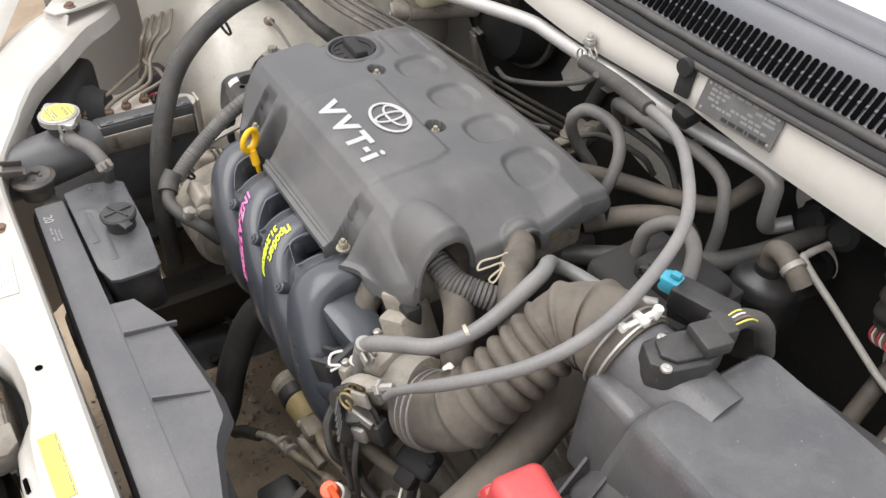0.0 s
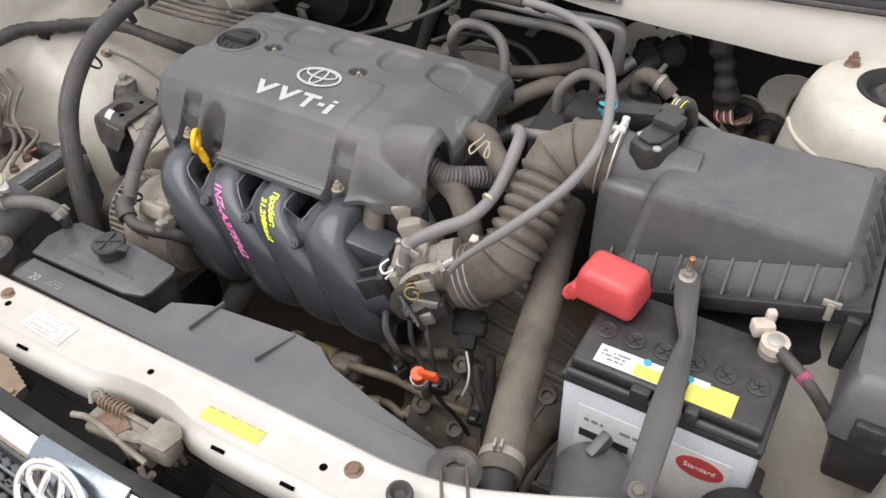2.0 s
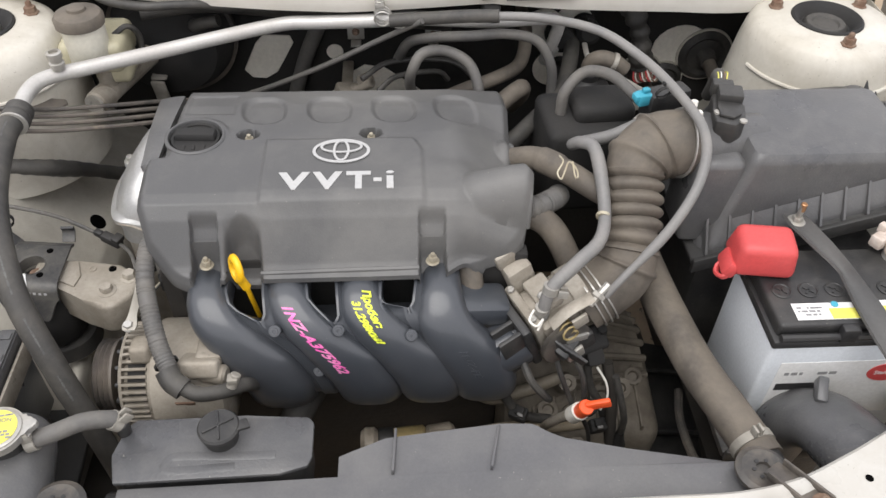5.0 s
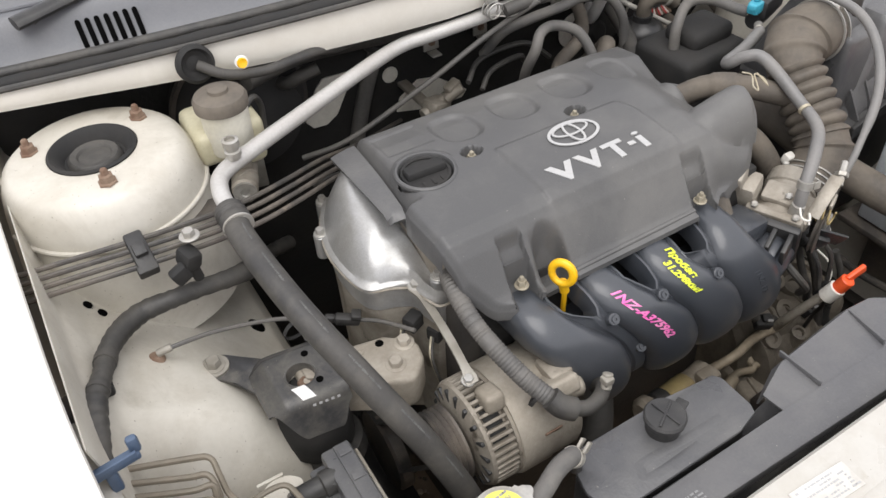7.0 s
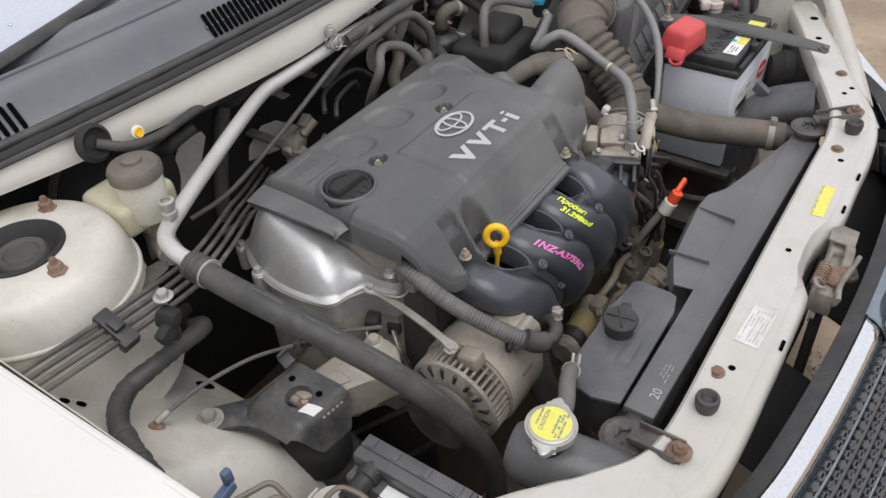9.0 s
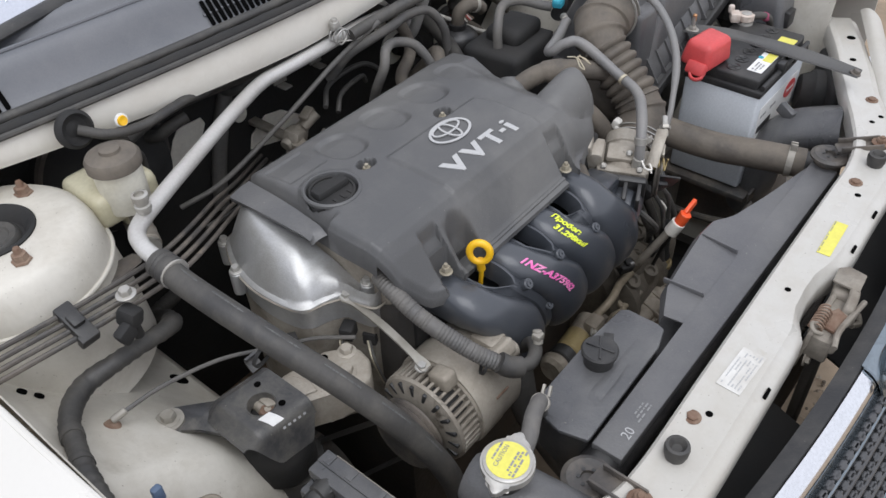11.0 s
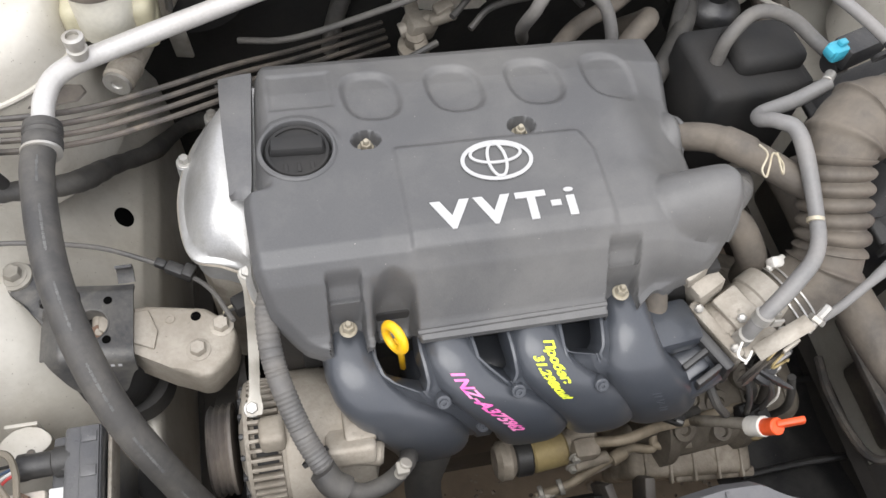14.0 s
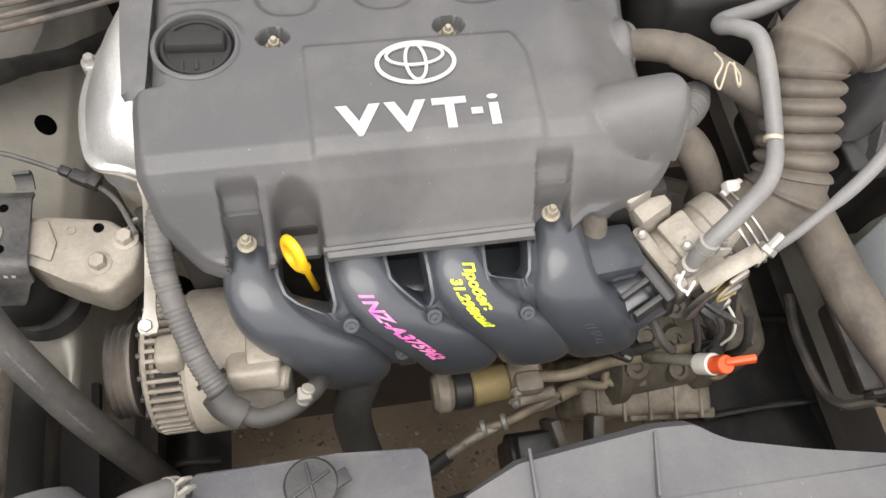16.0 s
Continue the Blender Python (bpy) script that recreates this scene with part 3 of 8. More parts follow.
        part("nut", join(lathe(q, (0, 0, 1), [(0.0110, 0), (0.0105, 0.002), (0.0085, 0.003), (0.0080, 0.010), (0.006, 0.011)], 6), lathe(q, (0, 0, 1), [(0.0042, 0), (0.0042, 0.016), (0.003, 0.018)], 10)), RUST, tw, "rusty hexagon nut with a stud end")
    seam = tube([(c[0] + 0.1145 * math.cos(w), c[1] + 0.1145 * math.sin(w), c[2] - 0.055) for w in lin(-2.9, 0.0, 14)], 0.003, 8, 4)
    part("seam", seam, PAINT_BAY, tw)


for sign, cx in ((-1, 0.598), (1, 0.586)):
    wing(sign)
    apron(sign)
    tower(sign, cx)

# bulkhead and cowl
part("bulkhead", box((0, 0.875, 0.56), (1.40, 0.03, 0.74), 0.004), FIREWALL, body, "black felt covered bulkhead")


def patch(outline):
    bm = plate(outline, 0.003, 0.001)
    bm.transform(Matrix.Translation((0, 0.861, 0)) @ pose(0, 0, 0, 90))
    return part("opening_panel", bm, PAD, body, "cream paint showing through a cutout of the felt")


patch([(-0.287, 0.705), (-0.275, 0.690), (-0.252, 0.688), (-0.232, 0.700), (-0.200, 0.755), (-0.205, 0.768), (-0.248, 0.770), (-0.262, 0.755)])
patch([(-0.128, 0.665), (-0.06, 0.648), (0.0, 0.648), (0.010, 0.660), (-0.05, 0.705), (-0.085, 0.712), (-0.12, 0.690)])
patch([(-0.133 + 0.014 * math.cos(a), 0.737 + 0.014 * math.sin(a)) for a in lin(0, math.tau * 15 / 16, 16)])
patch([(0.455 + 0.05 * math.cos(a), 0.735 + 0.045 * math.sin(a)) for a in lin(0, math.tau * 19 / 20, 20)])
patch([(0.40 + 0.04 * math.cos(a), 0.66 + 0.05 * math.sin(a)) for a in lin(0, math.tau * 19 / 20, 20)])


def cowl_face(u, v):
    low = float(np.interp(u, [-0.70, -0.58, -0.45, -0.33, -0.20, -0.10, 0.0, 0.10, 0.20, 0.36, 0.40, 0.43, 0.48, 0.70], [0.918, 0.914, 0.906, 0.900, 0.895, 0.893, 0.899, 0.905, 0.893, 0.880, 0.876, 0.872, 0.868, 0.868]))
    z = low + (0.948 - low) * v
    return Vector((u, cowl_y(u) + 0.016 * v + 0.01 * (1 - v) ** 3, z))


cowl = part("cowl_front", join(sheet(lin(-0.70, 0.70, 60), lin(0, 1, 12), cowl_face, 0.0015),
                               sheet(lin(-0.70, 0.70, 60), lin(0, 1, 5), lambda u, v: cowl_face(u, 0) + Vector((0, 0.03 * v, 0.004 * v)), 0.0015)), PAINT_COWL, body, "cream white cowl panel")
seal = [(x, cowl_y(x) + 0.020, 0.952 - 0.02 * x * x) for x in lin(-0.72, 0.72, 15)]
bonnet_seal = thing("bonnet_seal", "black rubber bonnet seal along the cowl edge", "rubber seal", (0, 0.70, 0.95))
part("bead", tube(seal, lambda u, s: 0.0085 + 0.0006 * math.sin(s * 90), 12, 6), PITCH, bonnet_seal)
part("lip", tube([(x, y + 0.019, z + 0.005) for x, y, z in seal], 0.0065, 10, 6), RUBBER, bonnet_seal)
part("flange", tube([(x, y - 0.012, z) for x, y, z in seal], 0.004, 8, 6), RUBBER, bonnet_seal)
vent = thing("cowl_grille", "dark grey plastic cowl cover with rows of slots", "cowl cover", (0, 0.74, 0.96))


def vent_top(u, v):
    y = cowl_y(u) + 0.034 + 0.125 * v
    z = 0.952 + 0.046 * smooth(0.14, 0.50, v) + 0.012 * v - 0.016 * smooth(0.56, 0.62, v) * (1 - smooth(0.80, 0.95, v)) - 0.03 * u * u
    return Vector((u, y, z))


part("panel", sheet(lin(-0.74, 0.74, 90), lin(0, 1, 40), vent_top, 0.002), COWL_PLASTIC, vent)


def slot(x, v0, v1, w):
    a, b = vent_top(x, v0), vent_top(x, v1)
    d = (b - a)
    bm = prism([(w * math.cos(t), w * math.sin(t)) for t in lin(math.pi, math.tau, 7)] + [(w * math.cos(t), d.length + w * math.sin(t)) for t in lin(0, math.pi, 7)], 0.0012, 0.0028, 0)
    bm.transform(Matrix.Translation(a) @ pose(0, 0, 0, math.degrees(math.atan2(d.z, d.y))))
    return bm


# black strips raised on the unbroken panel, painted as the slots' shade
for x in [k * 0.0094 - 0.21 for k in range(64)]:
    part("slot", slot(x, 0.195, 0.335, 0.0030), HOLE_BLACK, vent, "black strip for a slot's shade")
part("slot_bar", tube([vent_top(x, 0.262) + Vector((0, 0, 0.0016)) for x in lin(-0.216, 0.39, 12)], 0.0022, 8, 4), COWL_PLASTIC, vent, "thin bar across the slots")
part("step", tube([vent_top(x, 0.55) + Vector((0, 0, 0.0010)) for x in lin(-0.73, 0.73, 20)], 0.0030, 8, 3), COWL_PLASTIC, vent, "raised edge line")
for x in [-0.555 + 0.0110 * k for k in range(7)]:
    part("slot", slot(x, 0.21, 0.34, 0.0030), HOLE_BLACK, vent, "black strip for a slot's shade")
glass = solo("windscreen", sheet(lin(-0.72, 0.72, 24), lin(0, 1, 10), lambda u, v: Vector((u, cowl_y(u) + 0.155 + 0.50 * v, 0.972 + 0.30 * v - 0.03 * u * u)), 0.005),
             PALE_GLASS, "wet windscreen glass with rain drops, its bright look painted pale grey-blue", "windscreen", (0, 0.85, 0.97))
solo("dashboard", box((0, 1.20, 0.975), (1.40, 0.45, 0.06), 0.02), PLASTIC, "dark dashboard top behind the windscreen", "dashboard", (0, 1.20, 0.945))
wiper = thing("wiper", "black windscreen wiper arm resting above the cowl", "wiper", (-0.45, 0.82, 1.0))
part("arm", tube([(-0.62, 0.815, 0.992), (-0.50, 0.845, 1.003), (-0.36, 0.878, 1.006), (-0.22, 0.908, 1.010), (-0.05, 0.94, 1.020)], 0.0135, 12, 8, 0.55), PLASTIC, wiper)
part("blade", tube([(-0.60, 0.832, 0.984), (-0.35, 0.895, 1.000), (0.0, 0.96, 1.020)], 0.005, 8, 8, 1.6), RUBBER, wiper)
drops = bmesh.new()
for k in range(260):
    u, v = rnd.uniform(-0.7, 0.6), rnd.uniform(0, 0.55)
    q = Vector((u, cowl_y(u) + 0.155 + 0.50 * v, 0.9755 + 0.30 * v - 0.03 * u * u))
    one = bmesh.new()
    bmesh.ops.create_icosphere(one, subdivisions=1, radius=rnd.uniform(0.001, 0.003))
    one.transform(Matrix.Translation(q) @ Matrix.Diagonal((1, 1, 0.5, 1)))
    drops = join(drops, one)
solo("rain_drops", drops, GLASS, "small rain drops on the windscreen", "water drops", (0, 0.85, 0.97), "stuff")

# unseen body added to keep light from behind out of the bay
cabin = thing("cabin_shell", "unseen cream white cabin added behind the windscreen to block light", "car cabin", (0, 2.2, 0.0))
part("lower_body", loft([[(sx * w, y, z) for sx, z in ((-1, 0.25), (-1.03, 0.60), (-0.97, 0.90), (0.97, 0.90), (1.03, 0.60), (1, 0.25))] for y, w in ((0.90, 0.80), (1.2, 0.83), (2.6, 0.83), (3.4, 0.80), (3.9, 0.70))]), PAINT, cabin)
part("roof", loft([[(sx * w, y, z) for sx, z in ((-1, 0.90), (-0.84, h - 0.06), (-0.74, h), (0.74, h), (0.84, h - 0.06), (1, 0.90))] for y, w, h in ((1.42, 0.76, 1.30), (1.75, 0.76, 1.44), (2.6, 0.76, 1.46), (3.2, 0.74, 1.36), (3.55, 0.72, 1.00))]), PAINT, cabin)

# cowl details
part("yellow_plug", lathe((-0.403, 0.700, 0.924), (0, -1, 0.25), [(0.0085, 0), (0.0082, 0.002), (0.006, 0.0025)], 24), LABEL, cowl, "yellow round plug")
part("plug_centre", lathe((-0.403, 0.698, 0.924), (0, -1, 0.25), [(0.0066, 0.001), (0.0058, 0.0032), (0.002, 0.002), (0, 0.002)], 20), YELLOW, cowl, "orange centre of the plug")
part("grommet", lathe((-0.454, 0.718, 0.931), (0.1, -1, 0.25), [(0.0235, 0), (0.0235, 0.006), (0.019, 0.010), (0.0155, 0.004), (0.010, 0.002), (0, 0.006)], 32), PITCH, cowl, "black rubber cable grommet")
plate_bm = plate([(-0.050, -0.019), (0.050, -0.019), (0.050, 0.019), (-0.050, 0.019)], 0.0012, 0.0004)
pm = pose(0.173, cowl_y(0.173) + 0.0075, 0.9290, 74, 0, 3.5)
tag = part("type_plate", placed(plate_bm, pm), PLATE, cowl, "grey stamped alloy plate with worn print")
part("print", placed(bars(0.080, 5, 0.0052, 3), pm @ Matrix.Translation((0, 0.004, 0.0016))), INK_GREY, tag)
part("print", placed(bars(0.055, 1, 0.006, 5, 0.3, 1), pm @ Matrix.Translation((0.012, -0.014, 0.0016))), INK, tag)
part("rivet", placed(join(*[lathe((x, y, 0.001), (0, 0, 1), [(0.002, 0), (0.0015, 0.001), (0, 0.0012)], 10) for x in (-0.044, 0.044) for y in (-0.014, 0.014)]), pm), STEEL, tag)
part("clip_strap", join(box((0.098, 0.698, 0.930), (0.020, 0.005, 0.036), 0.004, (-8, 0, 8)), lathe((0.097, 0.690, 0.948), (0, 1, 0), [(0.010, 0), (0.011, 0.002), (0.010, 0.008)], 20), box((0.104, 0.712, 0.890), (0.026, 0.036, 0.026), 0.006, (20, 10, 0))), PITCH, cowl, "black plastic pipe clip")

# ---- engine ----
engine = thing("engine_block", "grimy dark engine block under the cover", "engine", (-0.11, 0.47, 0.25))
part("block", box((-0.11, 0.475, 0.50), (0.43, 0.27, 0.50), 0.012), DARK, engine)
part("head", box((-0.11, 0.47, 0.765), (0.42, 0.23, 0.06), 0.01), ALU_DIRTY, engine, "dirty aluminium cylinder head")
part("sump", box((-0.12, 0.45, 0.22), (0.36, 0.22, 0.10), 0.02), DARK, engine)

# bright timing and valve cover end
VC_BASE = [(-0.300, 0.388), (-0.316, 0.372), (-0.334, 0.372), (-0.341, 0.392), (-0.343, 0.411), (-0.362, 0.424), (-0.383, 0.432), (-0.394, 0.452), (-0.398, 0.500), (-0.390, 0.545), (-0.374, 0.582), (-0.352, 0.606), (-0.300, 0.606)]


def ring3(z, grow, k=1.0):
    cx, cy = -0.33, 0.50
    return [Vector((cx + (x - cx) * k * (1 + grow), cy + (y - cy) * k * (1 + grow), z)) for x, y in VC_BASE]


valve = thing("valve_cover", "bright cast aluminium valve cover end beside the plastic cover", "valve cover", (-0.35, 0.50, 0.70))
vc_line = [Vector((x, y, 0)) for x, y in VC_BASE]
vc_line = spline(vc_line, 5)


def vc_section(z, inset):
    """Outline of the shell; its front tongue stays low and flat."""
    out = []
    for p in vc_line:
        dx = inset * smooth(-0.30, -0.385, p.x) if p.x < -0.30 else 0.0
        front = smooth(0.520, 0.405, p.y)
        dy = inset * 1.1 * front - inset * 0.6 * smooth(0.560, 0.606, p.y)
        tongue = smooth(0.440, 0.400, p.y)
        zz = min(z, 0.7690) if tongue > 0.99 else z - max(0.0, z - 0.7690) * tongue
        out.append(Vector((p.x + dx, p.y + dy * (1 - tongue), zz + 0.10 * (p.y - 0.52) * smooth(0.775, 0.812, z))))
    return out


part("shell", loft([vc_section(z, i) for z, i in ((0.715, 0.0), (0.746, 0.0), (0.7475, -0.004), (0.749, -0.0058), (0.755, -0.0058), (0.7565, -0.0040), (0.758, 0.0), (0.762, 0.002), (0.775, 0.008), (0.790, 0.017), (0.802, 0.026), (0.809, 0.034), (0.812, 0.044))]), ALU, valve, angle=42)
part("flange_line", tube([p + Vector((0, 0, 0.7520)) + (p - Vector((-0.32, 0.50, 0))).normalized() * 0.0062 for p in vc_line[4:-2]], 0.0016, 6, 1), ALU_DIRTY, valve, "dark joint line of the flange")
part("lower_case", loft([ring3(0.52, -0.05), ring3(0.66, -0.04), ring3(0.714, -0.02)]), ALU_DIRTY, valve, "dirty cast timing case")
for c in [(-0.366, 0.609, 0.752), (-0.396, 0.548, 0.756), (-0.322, 0.389, 0.772)]:
    part("bolt", hexbolt(c, (0, 0, 1), 0.0055, 0.007, 0.0085), STEEL, valve)
    part("boss", rod((c[0], c[1], c[2] - 0.035), (c[0], c[1], c[2] - 0.001), 0.009), ALU, valve)

# plastic engine cover
cover = thing("engine_cover", "dusty dark grey plastic engine cover with silver emblem and lettering", "engine cover", (-0.11, 0.45, 0.77))
CY = [0.303, 0.311, 0.317, 0.345, 0.358, 0.372, 0.42, 0.48, 0.55, 0.590, 0.602, 0.610]
CZ = [0.772, 0.775, 0.781, 0.826, 0.840, 0.845, 0.847, 0.847, 0.843, 0.836, 0.828, 0.812]
LX = curve_of([(0.303, -0.275), (0.312, -0.296), (0.333, -0.322), (0.36, -0.331), (0.42, -0.334), (0.434, -0.333), (0.440, -0.3225), (0.60, -0.3155), (0.61, -0.313)])
RX = curve_of([(0.303, 0.056), (0.308, 0.066), (0.32, 0.088), (0.345, 0.114), (0.365, 0.122), (0.383, 0.1245), (0.40, 0.122), (0.43, 0.114), (0.485, 0.114), (0.52, 0.115), (0.56, 0.116), (0.60, 0.114), (0.61, 0.110)])


def cover_z(x, y):
    z = float(np.interp(y, CY, CZ))
    for k, dx in enumerate((-0.204, -0.120, -0.037, 0.044)):
        d = (abs((x - dx - (y - 0.54) * -0.08) / 0.031) ** 2.6 + abs((y - 0.538) / 0.036) ** 2.6) ** (1 / 2.6)
        z -= 0.0055 * (1 - smooth(0.74, 1.0, d))
    d = max(abs(x + 0.272) / 0.032, abs(y - 0.553) / 0.026)
    z -= 0.002 * (1 - smooth(0.85, 1.05, d))
    # raised badge field
    edge = 0.0 - 0.35 * max(0.0, y - 0.44) ** 1.0 - 8 * max(0.0, y - 0.452) ** 2
    inside = smooth(-0.196, -0.190, x) * (1 - smooth(edge - 0.008, edge, x)) * (1 - smooth(0.462, 0.469, y)) * smooth(0.345, 0.365, y)
    z += 0.0034 * inside
    # the end that falls away to two hose mouths, each under a barrel-shaped lobe
    low = float(np.interp(y, [0.303, 0.318, 0.345, 0.40, 0.44, 0.47, 0.52, 0.56, 0.60, 0.61], [0.756, 0.765, 0.797, 0.802, 0.803, 0.804, 0.810, 0.829, 0.825, 0.812]))
    z += (low - z) * smooth(0.030, 0.120, x)
    for yc, r, start, ln, base, rise in ((0.383, 0.036, 0.062, 0.046, 0.800, 0.050 + 0.014 * smooth(0.03, 0.12, x)), (0.485, 0.034, 0.104, 0.026, 0.776, 0.044)):
        d2 = ((y - yc) / r) ** 2 + (max(0.0, start - x) / ln) ** 2
        if d2 < 1:
            zl = base + rise * math.sqrt(1 - d2)
            h = min(1.0, max(0.0, 0.5 + 0.5 * (zl - z) / 0.003))
            z = z + (zl - z) * h + 0.003 * h * (1 - h)
    # left side strip and groove
    z -= 0.014 * (1 - smooth(-0.324, -0.302, x)) * smooth(0.434, 0.446, y)
    # oil cap well
    d = math.hypot(x + 0.281, y - 0.477)
    z += 0.0030 * (1 - smooth(0.037, 0.043, d)) * smooth(0.470, 0.500, y)
    z -= 0.016 * (1 - smooth(0.0325, 0.0345, d))
    # bolt wells
    for bx, by in ((-0.217, 0.480), (-0.066, 0.479)):
        d = math.hypot((x - bx) / 1.25, y - by)
        z -= 0.014 * (1 - smooth(0.009, 0.0115, d))
    for bx in (-0.256, 0.004):
        w = abs(x - bx)
        z -= 0.015 * (1 - smooth(0.0135, 0.016, w)) * (1 - smooth(0.346, 0.352, y)) * smooth(0.333, 0.337, y)
        z -= 0.030 * (1 - smooth(0.0135, 0.016, w)) * (1 - smooth(0.331, 0.335, y))
    # moulded crease towards the tip, shallow dents
    z -= 0.003 * smooth(0.0, 0.03, x) * (1 - smooth(0.06, 0.1, x)) * math.exp(-((y - 0.430) / 0.016) ** 2)
    # dipstick arch
    d = math.hypot((x + 0.213) / 0.020, max(0.0, y - 0.320) / 0.030)
    z -= 0.030 * (1 - smooth(0.72, 1.0, d))
    # rounded rim
    e = min(x - LX(y), RX(y) - x)
    z -= 0.010 * (1 - smooth(-0.001, 0.012, e)) ** 2
    return z


rows = []
for y in lin(0.303, 0.610, 196):
    a, b = LX(y), RX(y)
    rows.append([Vector((a + (b - a) * k / 279, y, 0)) for k in range(280)])
bm = bmesh.new()
vs = []
for row in rows:
    for p in row:
        p.z = cover_z(p.x, p.y) + 0.0004 * noise.noise(p * 25)
        p.y += 0.020 * (1 - smooth(0.45, 1.0, ((p.x + 0.213) / 0.022) ** 2)) * (1 - smooth(0.303, 0.352, p.y))
        p.y += 0.018 * smooth(0.012, 0.045, p.x) * (1 - smooth(0.303, 0.34, p.y))
    vs.append([bm.verts.new(p) for p in row])
for r0, r1 in zip(vs, vs[1:]):
    for k in range(279):
        bm.faces.new((r0[k], r0[k + 1], r1[k + 1], r1[k]))
# skirts: left, right with two hose mouths, back, front lip
def mouth_z(y):
    """Lower edge of the end skirt, arched over the two hoses."""
    a, b = 1 - ((y - 0.383) / 0.030) ** 2, 1 - ((y - 0.485) / 0.026) ** 2
    if a > 0:
        return 0.792 + 0.056 * math.sqrt(a)
    if b > 0:
        return 0.770 + 0.040 * math.sqrt(b)
    return 0.770 if y < 0.35 else 0.774 if y < 0.52 else 0.795


def skirt(tops, drop):
    low = [bm.verts.new(v.co + Vector((0, 0, -drop(v.co)))) for v in tops]
    for k in range(len(tops) - 1):
        bm.faces.new((tops[k], tops[k + 1], low[k + 1], low[k]))


skirt([r[0] for r in vs], lambda p: 0.030 if p.y > 0.36 else 0.012)
skirt([r[-1] for r in vs], lambda p: max(0.003, p.z - mouth_z(p.y)) if p.y > 0.325 else 0.010)
skirt(vs[-1], lambda p: 0.03)
skirt(vs[0], lambda p: 0.007)
bmesh.ops.remove_doubles(bm, verts=bm.verts[:], dist=1e-5)
part("shell", bm, COVER, cover, angle=50)
lip = tube([(-0.194, 0.3105, 0.7715), (-0.10, 0.3115, 0.7725), (-0.012, 0.3125, 0.7725)], 0.0036, 8, 6, 1.5)
part("front_lip", lip, COVER, cover)
for yc, r, base, rise, x in ((0.383, 0.033, 0.792, 0.060, 0.1215), (0.485, 0.029, 0.770, 0.043, 0.1145)):
    part("mouth_rim", tube([(x - 0.004 * abs(math.cos(w)), yc - r * math.cos(w), base + rise * math.sin(w)) for w in lin(0.12, math.pi - 0.12, 15)], 0.0032, 8, 3), COVER, cover, "rounded rim of a hose mouth")


def strip_point(u, v):
    x0, x1 = -0.3475 + 0.006 * v * v, -0.3165 - 0.0095 * v
    y = 0.594 - 0.150 * v + 0.012 * (1 - u) * smooth(0.9, 1.0, v)
    return Vector((x0 + (x1 - x0) * u, y, 0.8190 + 0.004 * math.sin(v * 3) - 0.005 * (1 - u) ** 2 - 0.004 * smooth(0.92, 1.0, v)))


part("end_strip", sheet(lin(0, 1, 8), lin(0, 1, 24), strip_point, 0.009), PLASTIC_GREY, cover, "dusty raised end strip")


def on_cover(bm, dz=0.0008):
    for v in bm.verts:
        v.co.z += cover_z(v.co.x, v.co.y) + dz
    return bm


def oval(cx, cy, a, b, w, seg=56, h=0.0010):
    bm = bmesh.new()
    rings = [[bm.verts.new((cx + (a + o) * math.cos(k * math.tau / seg), cy + (b + o) * math.sin(k * math.tau / seg), z)) for k in range(seg)]
             for o, z in ((0, 0), (0, h), (-w, h), (-w, 0))]
    for p, q in zip(rings, rings[1:]):
        for k in range(seg):
            bm.faces.new((p[k], p[(k + 1) % seg], q[(k + 1) % seg], q[k]))
    return bm


part("emblem", on_cover(join(oval(-0.101, 0.437, 0.0345, 0.0230, 0.0038, h=0.0010), oval(-0.101, 0.4445, 0.0255, 0.0120, 0.0030, h=0.0014), oval(-0.101, 0.437, 0.0100, 0.0205, 0.0030, h=0.0018))), SILVER_INK, cover, "silver oval emblem")
part("well_rim", ring((-0.281, 0.477, 0.8405), (0, 0, 1), [(0.0322, -0.014), (0.0322, 0.0072), (0.0330, 0.0084), (0.0350, 0.0086), (0.0368, 0.0072), (0.0372, 0.004)], 72), COVER, cover, "raised rim round the oil cap")
for text, x0, x1 in (("V", -0.1725, -0.1360), ("V", -0.1330, -0.0985), ("T", -0.0940, -0.0655), ("-", -0.0625, -0.0530), ("i", -0.0480, -0.0385)):
    one = words(text, 0.0400, 0.0006, 0.0 if text == "i" else 0.0016, 1.0)
    xs, ys = [v.co.x for v in one.verts], [v.co.y for v in one.verts]
    y0, y1 = (0.3805, 0.3865) if text == "-" else (0.3695, 0.3985)
    for v in one.verts:
        v.co.x = x0 + (x1 - x0) * (v.co.x - min(xs)) / (max(xs) - min(xs))
        v.co.y = y0 + (y1 - y0) * (v.co.y - min(ys)) / (max(ys) - min(ys))
    part("letter", on_cover(one), SILVER_INK, cover, "silver raised letter")
for c in [(-0.217, 0.480, 0.833), (-0.066, 0.479, 0.833), (-0.256, 0.321, 0.778), (0.004, 0.320, 0.777)]:
    part("bolt", hexbolt(c, (0, 0, 1), 0.0058, 0.007, 0.0082, 0.005), NUT, cover, "dusty yellowed nut on a stud")
